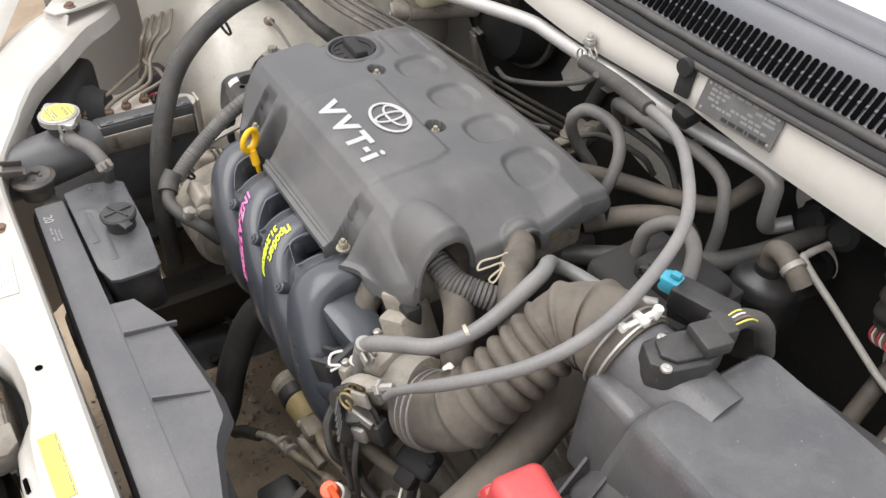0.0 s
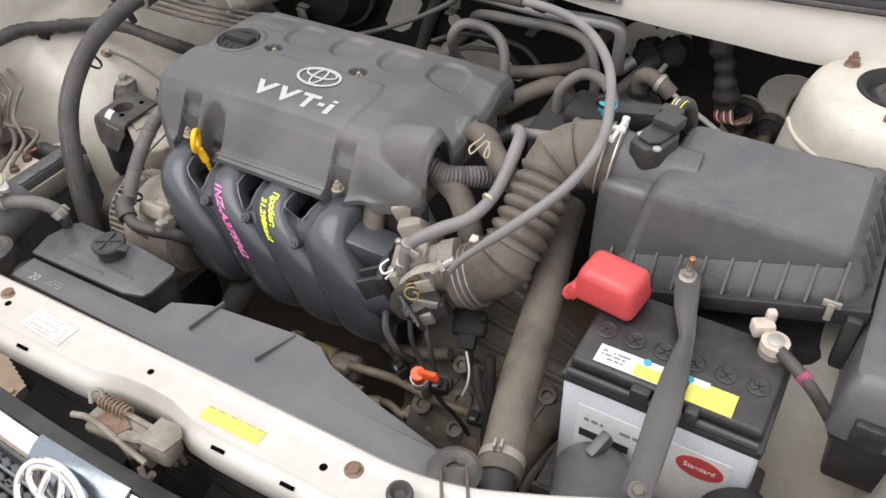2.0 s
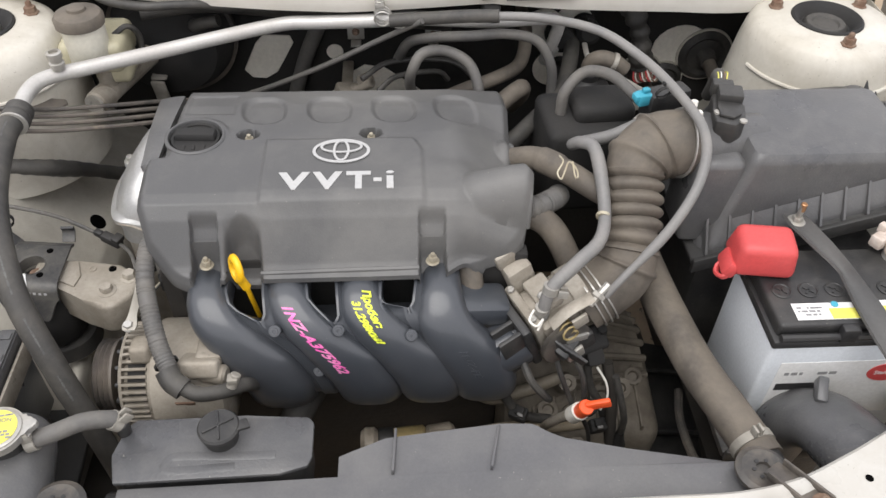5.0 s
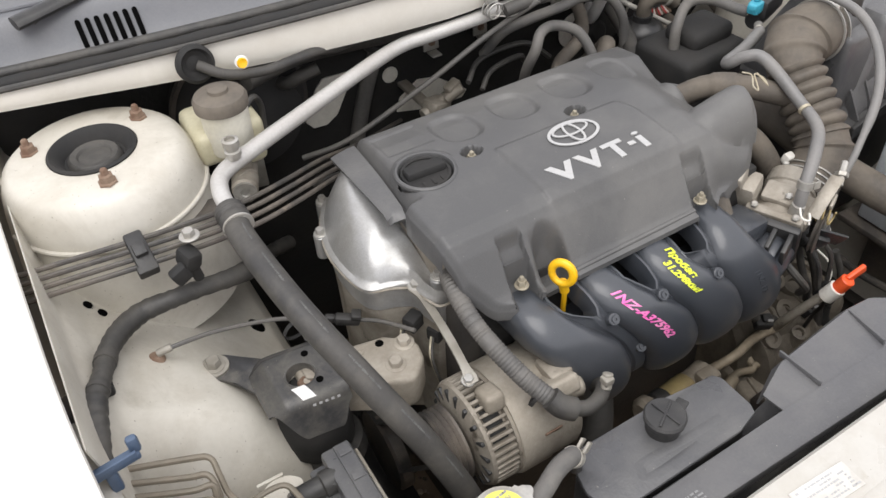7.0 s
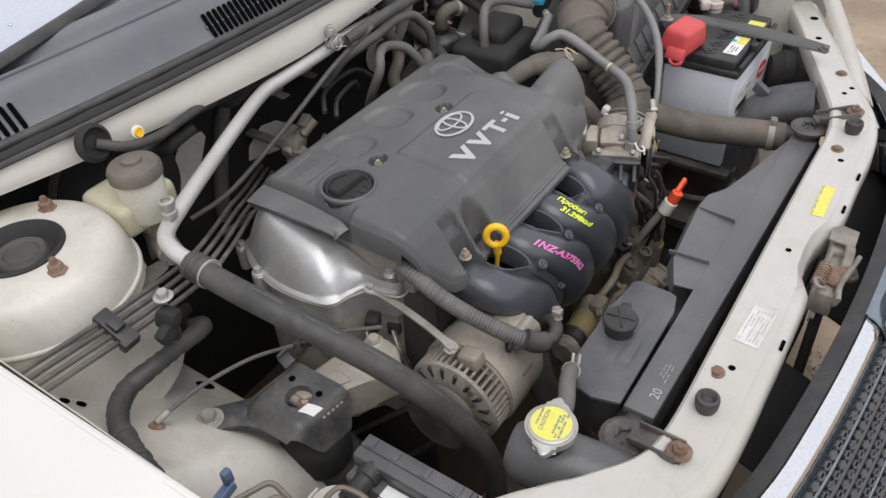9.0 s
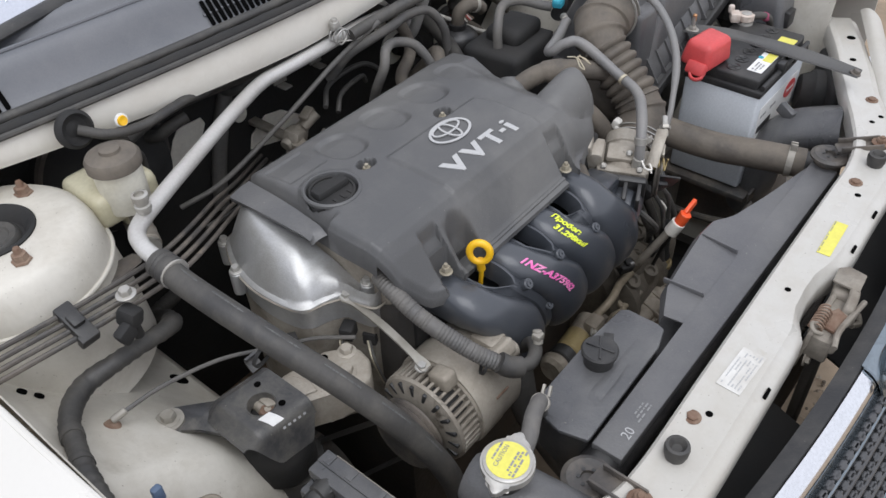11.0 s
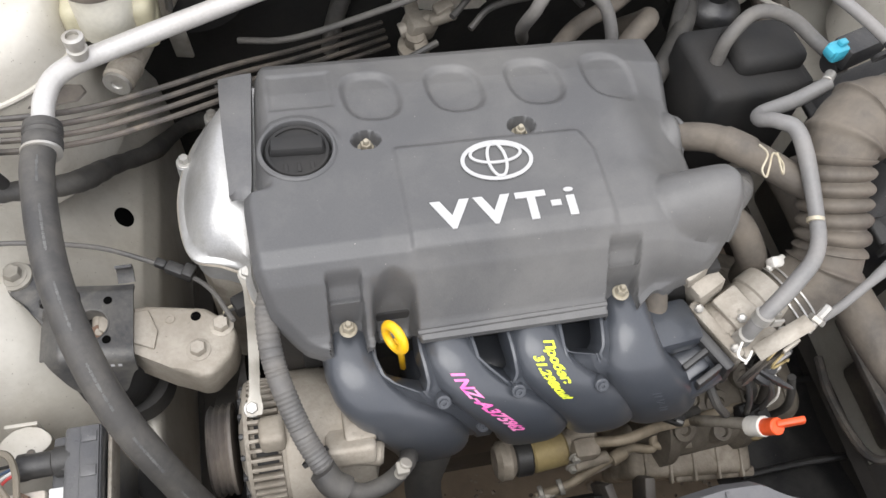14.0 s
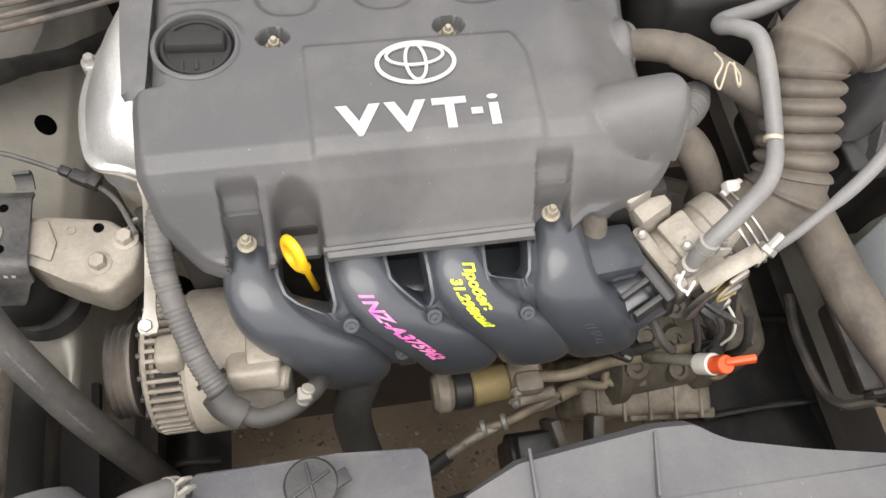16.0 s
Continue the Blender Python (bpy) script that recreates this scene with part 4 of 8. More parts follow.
cap = solo("oil_filler_cap", join(lathe((-0.281, 0.477, 0.834), (0, 0, 1), [(0.0302, 0), (0.0302, 0.0100), (0.0290, 0.0122), (0.0262, 0.0118), (0.0258, 0.0100), (0, 0.0100)], 48),
           box((-0.281, 0.481, 0.8475), (0.050, 0.0200, 0.0105), 0.0025, (0, 0, -3), 2, (0.95, 0.80)), *[box((-0.281 + dx, 0.458, 0.8445), (0.0035, 0.010, 0.0016), 0.0006) for dx in (-0.012, 0.0, 0.012)]), PITCH, "round black oil filler cap with a broad grip bar", "oil cap", (-0.281, 0.477, 0.834))
dip = thing("oil_dipstick", "yellow plastic ring handle of the oil dipstick", "dipstick", (-0.213, 0.30, 0.75))
rn = Vector((-0.86, -0.50, 0.09)).normalized()
ra = rn.cross(Vector((0, 0, 1))).normalized()
rb = ra.cross(rn).normalized()
ringpts = [Vector((-0.2182, 0.2993, 0.7935)) + ra * (0.0124 * math.cos(w)) + rb * (0.0140 * math.sin(w)) for w in lin(0.0, math.tau, 22)]
part("ring", tube(ringpts, 0.0048, 12, 3, 0.8), YELLOW, dip)
part("stem", join(rod((-0.2170, 0.3000, 0.780), (-0.211, 0.302, 0.760), 0.0054), rod((-0.211, 0.302, 0.76), (-0.205, 0.31, 0.70), 0.003)), YELLOW, dip)

# intake manifold
manifold = thing("intake_manifold", "black resin intake manifold with four curved runners", "intake manifold", (-0.09, 0.27, 0.56))
FACE = spline([(0, 0.345, 0.7665), (0, 0.310, 0.7660), (0, 0.280, 0.7600), (0, 0.254, 0.738), (0, 0.239, 0.703), (0, 0.234, 0.66), (0, 0.237, 0.62), (0, 0.250, 0.594), (0, 0.275, 0.582)], 12)
FLEN = [0.0]
for p, q in zip(FACE, FACE[1:]):
    FLEN.append(FLEN[-1] + (q - p).length)
TOTAL = FLEN[-1]


def face_at(s):
    """Point (y, z) and outward normal of the manifold's front face at a distance along it."""
    s = min(max(s, 0.0), TOTAL)
    y, z = (float(np.interp(s, FLEN, [p[k] for p in FACE])) for k in (1, 2))
    y0, z0 = (float(np.interp(max(s - 0.008, 0), FLEN, [p[k] for p in FACE])) for k in (1, 2))
    y1, z1 = (float(np.interp(min(s + 0.008, TOTAL), FLEN, [p[k] for p in FACE])) for k in (1, 2))
    d = Vector((0, y1 - y0, z1 - z0)).normalized()
    return Vector((0, y, z)), Vector((0, d.z, -d.y))


STEP = [0.0, 0.04, 0.075, 0.105, 0.145, 0.20, TOTAL]
RUNX = [[-0.260, -0.258, -0.252, -0.236, -0.207, -0.184, -0.178], [-0.167, -0.167, -0.160, -0.139, -0.104, -0.077, -0.070],
        [-0.082, -0.082, -0.079, -0.062, -0.028, -0.001, 0.006], [0.014, 0.014, 0.013, 0.018, 0.042, 0.066, 0.073]]
HALF = [0.0240, 0.0245, 0.0290, 0.0370, 0.0440, 0.0420, 0.037]


def run_x(i, s):
    return float(np.interp(s, np.linspace(0, TOTAL, 40), np.convolve(np.pad(np.interp(np.linspace(0, TOTAL, 40), STEP, RUNX[i]), 2, "edge"), np.ones(5) / 5, "valid")))


def run_half(s):
    return float(np.interp(s, STEP, HALF))


def runner(i):
    secs = []
    for k in range(61):
        s = TOTAL * k / 60
        q, n = face_at(s)
        end = math.sqrt(max(0.0, 1 - smooth(0.93, 1.0, k / 60) ** 2 * 0.55)) + 0.05 * math.exp(-((k / 60 - 0.93) / 0.02) ** 2)
        w, h = run_half(s) * end , 0.026 * end
        c = q - n * 0.026 + Vector((run_x(i, s), 0, 0))
        ring = []
        for j in range(28):
            a = j * math.tau / 28
            ca, sa = math.cos(a), math.sin(a)
            ring.append(c + Vector((w * math.copysign(abs(ca) ** 0.72, ca), 0, 0)) + n * h * math.copysign(abs(sa) ** 0.8, sa))
        secs.append(ring)
    return loft(secs)


for i in range(4):
    part("runner", runner(i), MANIFOLD, manifold)
part("plenum", box((-0.05, 0.325, 0.63), (0.30, 0.09, 0.12), 0.03, seg=4), MANIFOLD, manifold)
part("back_wall", box((-0.09, 0.345, 0.72), (0.42, 0.02, 0.10), 0.004), PITCH, manifold)


WINDOWS = [([(0.0, -0.232), (0.047, -0.233), (0.066, -0.228), (0.076, -0.218), (0.089, -0.196)], [(0.0, -0.194), (0.046, -0.195), (0.080, -0.1915), (0.089, -0.194)]),
           ([(0.0, -0.143), (0.035, -0.142), (0.062, -0.139), (0.074, -0.130), (0.093, -0.113)], [(0.0, -0.111), (0.036, -0.111), (0.085, -0.108), (0.093, -0.1115)]),
           ([(0.0, -0.055), (0.065, -0.056), (0.071, -0.052), (0.077, -0.027)], [(0.0, -0.017), (0.031, -0.017), (0.070, -0.022), (0.077, -0.0255)])]


def web(i):
    """The wall that joins two runners, with a deep-edged window in its upper half."""
    left, right = WINDOWS[i]
    stop = left[-1][0]
    rows = sorted(set(lin(0.0, stop, 34) + lin(stop, TOTAL * 0.95, 26)))
    bm = bmesh.new()
    last = None
    for s in rows:
        q, n = face_at(s)
        a, b = run_x(i, s), run_x(i + 1, s)
        xl, xr = (float(np.interp(min(s, stop), [p[0] for p in e], [p[1] for p in e])) for e in (left, right))
        low = 0.007 + 0.009 * smooth(stop, stop + 0.05, s)
        if s > stop:
            drift = (a + b) / 2 - (run_x(i, stop) + run_x(i + 1, stop)) / 2
            xl, xr = xl + drift, xr + drift
        shape = [(a, 0.02), (xl - 0.009, low + 0.003), (xl - 0.005, low), (xl - 0.0035, low - 0.0022), (xl - 0.0008, low - 0.0020), (xl, low + 0.001), (xl + 0.001, 0.034)] if s <= stop else \
                [(a, 0.02), (xl - 0.009, low + 0.003), (xl - 0.006, low), (xl - 0.004, low), (xl - 0.002, low), (xl, low), (xl, low)]
        other = [(b, 0.02), (xr + 0.009, low + 0.003), (xr + 0.005, low), (xr + 0.0035, low - 0.0022), (xr + 0.0008, low - 0.0020), (xr, low + 0.001), (xr - 0.001, 0.034)] if s <= stop else \
                [(b, 0.02), (xr + 0.009, low + 0.003), (xr + 0.006, low), (xr + 0.004, low), (xr + 0.002, low), (xr, low), (xr, low)]
        now = [[bm.verts.new(q - n * d + Vector((x, 0, 0))) for x, d in line] for line in (shape, other[::-1])]
        if last:
            for one, two in zip(last, now):
                for k in range(6):
                    bm.faces.new((one[k], one[k + 1], two[k + 1], two[k]))
            if s > stop:
                bm.faces.new((last[0][5], last[1][1], now[1][1], now[0][5]))
        last = now
    bmesh.ops.recalc_face_normals(bm, faces=bm.faces)
    return bm


for i in range(3):
    part("web", web(i), MANIFOLD, manifold)
rim = []
for s, x in ((0.030, -0.0565), (0.068, -0.0575), (0.084, -0.052), (0.099, -0.044), (0.119, -0.024)):
    q, n = face_at(s)
    rim.append(q - n * (0.0062 + 0.06 * max(0.0, s - 0.09)) + Vector((x, 0, 0)))
part("window_rim", tube(rim, 0.0018, 8, 8), MANIFOLD, manifold)
for c, n in [((-0.178, 0.253, 0.738), 1), ((-0.106, 0.253, 0.736), 1), ((-0.023, 0.249, 0.728), 1), ((0.094, 0.252, 0.690), 1), ((-0.133, 0.248, 0.669), 1)]:
    c = Vector(c)
    d = Vector((0, -0.75, 0.66))
    part("boss", join(rod(c - d * 0.022, c, 0.0072), lathe(c, d, [(0.0046, 0), (0.0042, 0.0018), (0.002, 0.0018), (0.0015, 0.0005)], 12)), MANIFOLD, manifold)
part("neck", tube([(0.060, 0.275, 0.662), (0.085, 0.275, 0.672), (0.115, 0.283, 0.682)], lambda u, s: 0.036 - 0.004 * u, 24, 8), MANIFOLD, manifold)
part("throttle_flange", join(box((0.085, 0.262, 0.690), (0.040, 0.020, 0.030), 0.006, (0, -20, 20)), box((0.060, 0.300, 0.722), (0.070, 0.05, 0.030), 0.008, (0, 12, 10))), MANIFOLD, manifold)


def along_runner(bm, i, s0, side=0.0, lift=0.0009):
    """Lays flat lettering (x along the runner, y across it) on runner i, centred at a distance down its face."""
    for v in bm.verts:
        s = s0 + v.co.x
        q, n = face_at(s)
        w = run_half(s)
        slope = (run_x(i, s + 0.01) - run_x(i, s - 0.01)) / 0.02
        across = v.co.y + side
        f = min(0.98, abs(across) / w)
        h = 0.026 * (1 - f ** (2 / 0.72)) ** 0.4
        v.co = q - n * 0.026 + Vector((run_x(i, s) + across, 0, 0)) + n * (h + lift + max(0.0, v.co.z))
    return bm


part("marker_writing", along_runner(words("1NZ-A375962", 0.0166, 0.0002, 0.0006, 0.92, 0.12), 1, 0.116, -0.006), PINK, manifold, "handwritten pink marker number")
part("marker_writing", along_runner(words("Пробег:", 0.0124, 0.0002, 0.0006, 0.95, 0.1), 2, 0.078, 0.006), LIME, manifold, "handwritten yellow marker words")
part("marker_writing", along_runner(words("31.298км!", 0.0124, 0.0002, 0.0006, 0.95, 0.1), 2, 0.094, -0.008), LIME, manifold, "handwritten yellow marker words")
part("cast_letters", along_runner(words("1NZ-FE", 0.013, 0.0005, 0.0, 1.1), 3, 0.155, 0.0, 0.0), MANIFOLD, manifold, "raised moulded letters")

# throttle unit between manifold and inlet duct
throttle = thing("throttle_unit", "dirty aluminium throttle unit with cable wheel and wires", "throttle", (0.165, 0.29, 0.66))
tb0, tb1 = Vector((0.098, 0.283, 0.690)), Vector((0.206, 0.330, 0.733))
ax = (tb1 - tb0).normalized()
ta, tb, _ = frame_of(ax)
TM = Matrix((ax, ta, tb)).transposed().to_4x4()


def on_tb(x, y, z):
    m = TM.copy()
    m.translation = tb0 + ax * x + ta * y + tb * z
    return m


part("resin_flange", join(placed(box((0, 0, 0), (0.012, 0.078, 0.074), 0.004), on_tb(0.010, 0, 0)), *[placed(box((0, 0, 0), (0.034, 0.006, 0.068), 0.0015), on_tb(-0.008, y, 0)) for y in (-0.030, -0.010, 0.010, 0.030)]), PLASTIC, throttle, "black ribbed resin flange")
part("housing", join(placed(box((0, 0, 0), (0.014, 0.074, 0.070), 0.006), on_tb(0.026, 0, 0)), lathe(tb0 + ax * 0.030, ax, [(0.033, 0), (0.032, 0.012), (0.0315, 0.050), (0.034, 0.052), (0.034, 0.072)], 32), placed(box((0, 0, 0), (0.045, 0.020, 0.022), 0.005), on_tb(0.052, 0.030, 0.012)), placed(box((0, 0, 0), (0.03, 0.05, 0.012), 0.004), on_tb(0.055, 0, 0.033))), ALU_DIRTY, throttle)
part("idle_valve", join(placed(box((0, 0, 0), (0.034, 0.044, 0.080), 0.006), on_tb(0.046, -0.050, 0.016)), placed(box((0, 0, 0), (0.028, 0.030, 0.026), 0.005), on_tb(0.040, -0.060, 0.062))), ALU_DIRTY, throttle)
for k in range(3):
    part("rib", placed(box((0, 0, 0), (0.004, 0.048, 0.078), 0.001), on_tb(0.032 + 0.014 * k, -0.054, 0.014)), ALU_DIRTY, throttle)
part("cable_wheel", lathe(tb0 + ax * 0.046 + ta * 0.048 - tb * 0.002, ta, [(0.030, 0), (0.032, 0.001), (0.027, 0.004), (0.032, 0.007), (0.030, 0.008), (0.010, 0.009)], 30), BLACK_STEEL, throttle)
part("return_spring", tube([tb0 + ax * (0.052 + 0.0085 * math.cos(w)) + ta * (0.036 + 0.0011 * w) + tb * (0.022 + 0.0085 * math.sin(w)) for w in lin(0, 26, 56)], 0.0014, 6, 2), BRASS_GOLD, throttle, "brass coloured return spring")
part("bracket", join(tube([tb0 + ax * 0.040 + ta * 0.042 + tb * 0.030, tb0 + ax * 0.065 + ta * 0.046 + tb * 0.044, tb0 + ax * 0.095 + ta * 0.050 + tb * 0.048], 0.0085, 8, 6, 0.3), placed(box((0, 0, 0), (0.020, 0.004, 0.018), 0.001), on_tb(0.070, 0.056, 0.026))), ALU_DIRTY, throttle, "dull zinc plated cable bracket")
part("adjuster", join(rod(tb0 + ax * 0.086 + ta * 0.055 + tb * 0.044, tb0 + ax * 0.118 + ta * 0.050 + tb * 0.052, 0.0045, 8), rod(tb0 + ax * 0.098 + ta * 0.053 + tb * 0.046, tb0 + ax * 0.104 + ta * 0.052 + tb * 0.048, 0.0085, 6)), STEEL, throttle)
part("lever", join(placed(box((0, 0, 0), (0.030, 0.004, 0.010), 0.001, (0, 30, 0)), on_tb(0.060, 0.058, 0.0)), placed(box((0, 0, 0), (0.024, 0.010, 0.018), 0.003), on_tb(0.050, 0.060, -0.022))), STEEL, throttle)
part("sensor", placed(box((0, 0, 0), (0.030, 0.020, 0.026), 0.004), on_tb(0.066, 0.050, -0.020)), PLASTIC, throttle, "black position sensor")
for x, y, z in ((0.026, 0.026, 0.036), (0.026, -0.026, 0.036), (0.050, 0.008, 0.041), (0.074, 0.040, 0.030)):
    part("screw", placed(lathe((0, 0, 0), (0, 0, 1), [(0.005, 0), (0.005, 0.003), (0.003, 0.0045), (0, 0.004)], 6), on_tb(x, y, z)), STEEL, throttle)
for k, pts in enumerate([[(0.112, 0.252, 0.668), (0.122, 0.236, 0.650), (0.140, 0.232, 0.625), (0.150, 0.245, 0.600)], [(0.2145, 0.276, 0.622), (0.226, 0.262, 0.606), (0.228, 0.252, 0.588), (0.2220, 0.2490, 0.566)],
                         [(0.150, 0.250, 0.680), (0.160, 0.236, 0.650), (0.178, 0.236, 0.600)], [(0.168, 0.252, 0.685), (0.184, 0.238, 0.655), (0.192, 0.236, 0.610)]]):
    part("wire", tube(pts, 0.0016 if k == 1 else 0.0034 if k else 0.0050, 8, 8), WHITE if k == 1 else RUBBER, throttle)
plug = part("position_plug", placed(box((0, 0, 0), (0.018, 0.030, 0.020), 0.003), Matrix.Translation((0.160, 0.250, 0.698)) @ pose(0, 0, 0, 25, 20, -35)), PLASTIC, throttle, "ribbed black wiring plug")
for k in range(5):
    part("plug_rib", placed(box((0, 0, 0), (0.022, 0.0035, 0.026), 0.001), Matrix.Translation((0.150 + 0.0055 * k, 0.244 - 0.002 * k, 0.706 - 0.003 * k)) @ pose(0, 0, 0, 25, 20, -35)), PLASTIC, plug)
part("sensor_block", join(box((0.206, 0.302, 0.645), (0.044, 0.034, 0.020), 0.006, (30, 0, 20), 3), box((0.2105, 0.286, 0.632), (0.024, 0.024, 0.018), 0.004, (40, 0, 15)), rod((0.190, 0.304, 0.648), (0.186, 0.300, 0.660), 0.006, 12), rod((0.224, 0.310, 0.650), (0.221, 0.305, 0.662), 0.006, 12)), PITCH, throttle, "black sensor block below the throttle")
part("spring_clip", tube([(0.118, 0.262, 0.752), (0.112, 0.252, 0.746), (0.120, 0.246, 0.742), (0.128, 0.254, 0.744), (0.122, 0.246, 0.734)], 0.0014, 6, 6), WHITE, throttle)
part("vacuum_stub", tube([(0.130, 0.272, 0.745), (0.130, 0.275, 0.725), (0.136, 0.282, 0.712)], 0.0085, 12), STEEL, throttle)
wp = thing("water_hose", "short brown hose stub with spring clamp under the cover", "hose", (0.036, 0.29, 0.70))
part("hose", tube([(0.046, 0.345, 0.768), (0.050, 0.332, 0.748), (0.053, 0.318, 0.722), (0.054, 0.310, 0.695)], 0.0150, 16), RUBBER_BROWN, wp)
part("clamp", join(lathe((0.0530, 0.316, 0.718), (0.05, -0.3, -1), [(0.0152, 0), (0.0167, 0), (0.0167, 0.009), (0.0152, 0.009)], 28), box((0.056, 0.296, 0.712), (0.012, 0.005, 0.010), 0.001), box((0.068, 0.303, 0.710), (0.008, 0.006, 0.008), 0.001)), STEEL, wp)

# inlet duct with bellows
duct = thing("inlet_duct", "dusty brown rubber inlet duct with bellows", "air duct", (0.25, 0.38, 0.72))
DUCT = [(0.328, 0.440, 0.852), (0.309, 0.438, 0.854), (0.286, 0.440, 0.848), (0.259, 0.422, 0.834), (0.252, 0.388, 0.803), (0.247, 0.352, 0.773), (0.237, 0.328, 0.747), (0.214, 0.318, 0.725), (0.187, 0.310, 0.709)]


def duct_radius(u, s):
    r = 0.0405 - 0.006 * smooth(0.18, 0.36, u)
    if 0.33 < u < 0.68:
        r = 0.0290 + 0.0085 * abs(math.cos((u - 0.33) / 0.0583 * math.pi)) ** 0.7
    for c in (0.16, 0.27, 0.74):
        r += 0.0045 * math.exp(-((u - c) / 0.010) ** 2)
    return r + 0.003 * smooth(0.68, 0.8, u)


part("hose", tube(DUCT, duct_radius, 36, 34), RUBBER_BROWN, duct, angle=60)
d0 = Vector(DUCT[0])
for k in (0.028, 0.040):
    q = d0 + Vector((-1, -0.12, 0.1)) * (k - 0.026)
    part("clamp_wire", lathe(q, (-1, -0.12, 0.1), [(0.0415, 0), (0.0435, 0), (0.0435, 0.002), (0.0415, 0.002)], 36), STEEL, duct)
part("clamp_screw", join(rod((0.322, 0.420, 0.890), (0.325, 0.458, 0.896), 0.0030), box((0.324, 0.441, 0.894), (0.016, 0.008, 0.008), 0.002, (0, 0, 5)), box((0.322, 0.424, 0.891), (0.008, 0.007, 0.008), 0.002), rod((0.325, 0.455, 0.890), (0.326, 0.458, 0.902), 0.0045)), WHITE, duct, "pale plated clamp screw")
d1 = Vector(DUCT[-1])
for k in (0.010, 0.018, 0.026):
    q = d1 + Vector((0.86, 0.30, 0.45)) * k
    part("clamp_wire", lathe(q, (0.86, 0.30, 0.45), [(0.0395, 0), (0.0412, 0), (0.0412, 0.0018), (0.0395, 0.0018)], 36), STEEL, duct)
part("clamp_screw", join(box((0.192, 0.345, 0.746), (0.014, 0.012, 0.016), 0.003, (20, 0, 0)), rod((0.184, 0.340, 0.741), (0.204, 0.350, 0.747), 0.004)), WHITE, duct, "pale plated clamp screw")

# air filter box
air = thing("air_filter_box", "big dusty grey-black plastic air filter box with ribbed flange", "air filter box", (0.47, 0.46, 0.55))


def ab_ring(z, x0, x1, y0, y1, r=0.02):
    pts = []
    for cx, cy, a0 in ((x1 - r, y1 - r, 0), (x0 + r, y1 - r, 90), (x0 + r, y0 + r, 180), (x1 - r, y0 + r, 270)):
        pts += [Vector((cx + r * math.cos(radians(a0 + k * 22.5)), cy + r * math.sin(radians(a0 + k * 22.5)), z)) for k in range(5)]
    return pts


def ab_low(x):
    """Height of the sloping joint between lid and case."""
    return 0.733 + 0.34 * (x - 0.34)


def ab_sloped(dz, *a):
    return [Vector((p.x, p.y, ab_low(p.x) + dz)) for p in ab_ring(0, *a)]


lid = part("lid", loft([ab_sloped(-0.004, 0.345, 0.612, 0.366, 0.585), ab_sloped(0.006, 0.347, 0.610, 0.368, 0.583), ab_sloped(0.030, 0.360, 0.600, 0.382, 0.572), ab_ring(0.858, 0.382, 0.5935, 0.381, 0.533, 0.012),
                         ab_ring(0.8665, 0.385, 0.591, 0.384, 0.529, 0.012), ab_ring(0.8715, 0.389, 0.587, 0.388, 0.525, 0.012), ab_ring(0.8730, 0.396, 0.580, 0.395, 0.518, 0.012)]), PLASTIC_GREY, air, "dusty grey-black lid", 30)
part("shoulder", box((0.354, 0.425, 0.795), (0.066, 0.078, 0.125), 0.010, (0, 0, 0), 3, (0.92, 0.92)), PLASTIC_GREY, air)
bm = join(prism([(0.335, 0.358), (0.622, 0.358), (0.622, 0.592), (0.335, 0.592)], -0.010, -0.003, 0.002), prism([(0.335, 0.350), (0.622, 0.350), (0.622, 0.357), (0.335, 0.357)], -0.018, 0.002, 0.001))
for v in bm.verts:
    v.co.z += ab_low(v.co.x)
part("flange", bm, PLASTIC, air)
for k in range(10):
    x = 0.352 + k * 0.0265
    rib = bmesh.new()
    a = [rib.verts.new((x + dx, y, ab_low(x) + z)) for dx in (-0.0015, 0.0015) for y, z in ((0.356, -0.003), (0.384, -0.003), (0.384, 0.038))]
    for f in ((0, 1, 2), (3, 5, 4), (0, 3, 4, 1), (1, 4, 5, 2), (0, 2, 5, 3)):
        rib.faces.new([a[i] for i in f])
    part("rib", rib, PLASTIC_GREY, air)
for k in range(7):
    y = 0.400 + k * 0.026
    rib = bmesh.new()
    a = [rib.verts.new((x, y + dy, ab_low(0.61) + z)) for dy in (-0.0015, 0.0015) for x, z in ((0.620, -0.003), (0.600, -0.003), (0.600, 0.038))]
    for f in ((0, 1, 2), (3, 5, 4), (0, 3, 4, 1), (1, 4, 5, 2), (0, 2, 5, 3)):
        rib.faces.new([a[i] for i in f])
    part("rib", rib, PLASTIC_GREY, air)
part("lower_case", box((0.480, 0.475, 0.62), (0.25, 0.19, 0.20), 0.012), PLASTIC, air)
part("clip", join(box((0.588, 0.350, 0.826), (0.018, 0.004, 0.008), 0.0015), box((0.588, 0.347, 0.817), (0.007, 0.003, 0.022), 0.001)), DULL, air, "dull spring clip")
part("latch", box((0.612, 0.352, 0.785), (0.016, 0.022, 0.07), 0.004), PLASTIC, air)
neck = part("outlet", lathe((0.415, 0.452, 0.842), (-1, -0.10, 0.08), [(0.037, 0), (0.037, 0.065), (0.0385, 0.068), (0.0385, 0.10), (0.036, 0.102)], 36), PLASTIC_GREY, air)
maf_out = [(0.343, 0.424), (0.346, 0.446), (0.358, 0.488), (0.380, 0.484), (0.386, 0.464), (0.389, 0.455), (0.380, 0.424), (0.364, 0.414)]
maf = part("flow_meter", join(prism(maf_out, 0.868, 0.896, 0.003), prism([(0.366 + (x - 0.366) * 0.72, 0.450 + (y - 0.450) * 0.72) for x, y in maf_out], 0.896, 0.9005, 0.002)), PLASTIC, air, "black faceted air flow meter box")
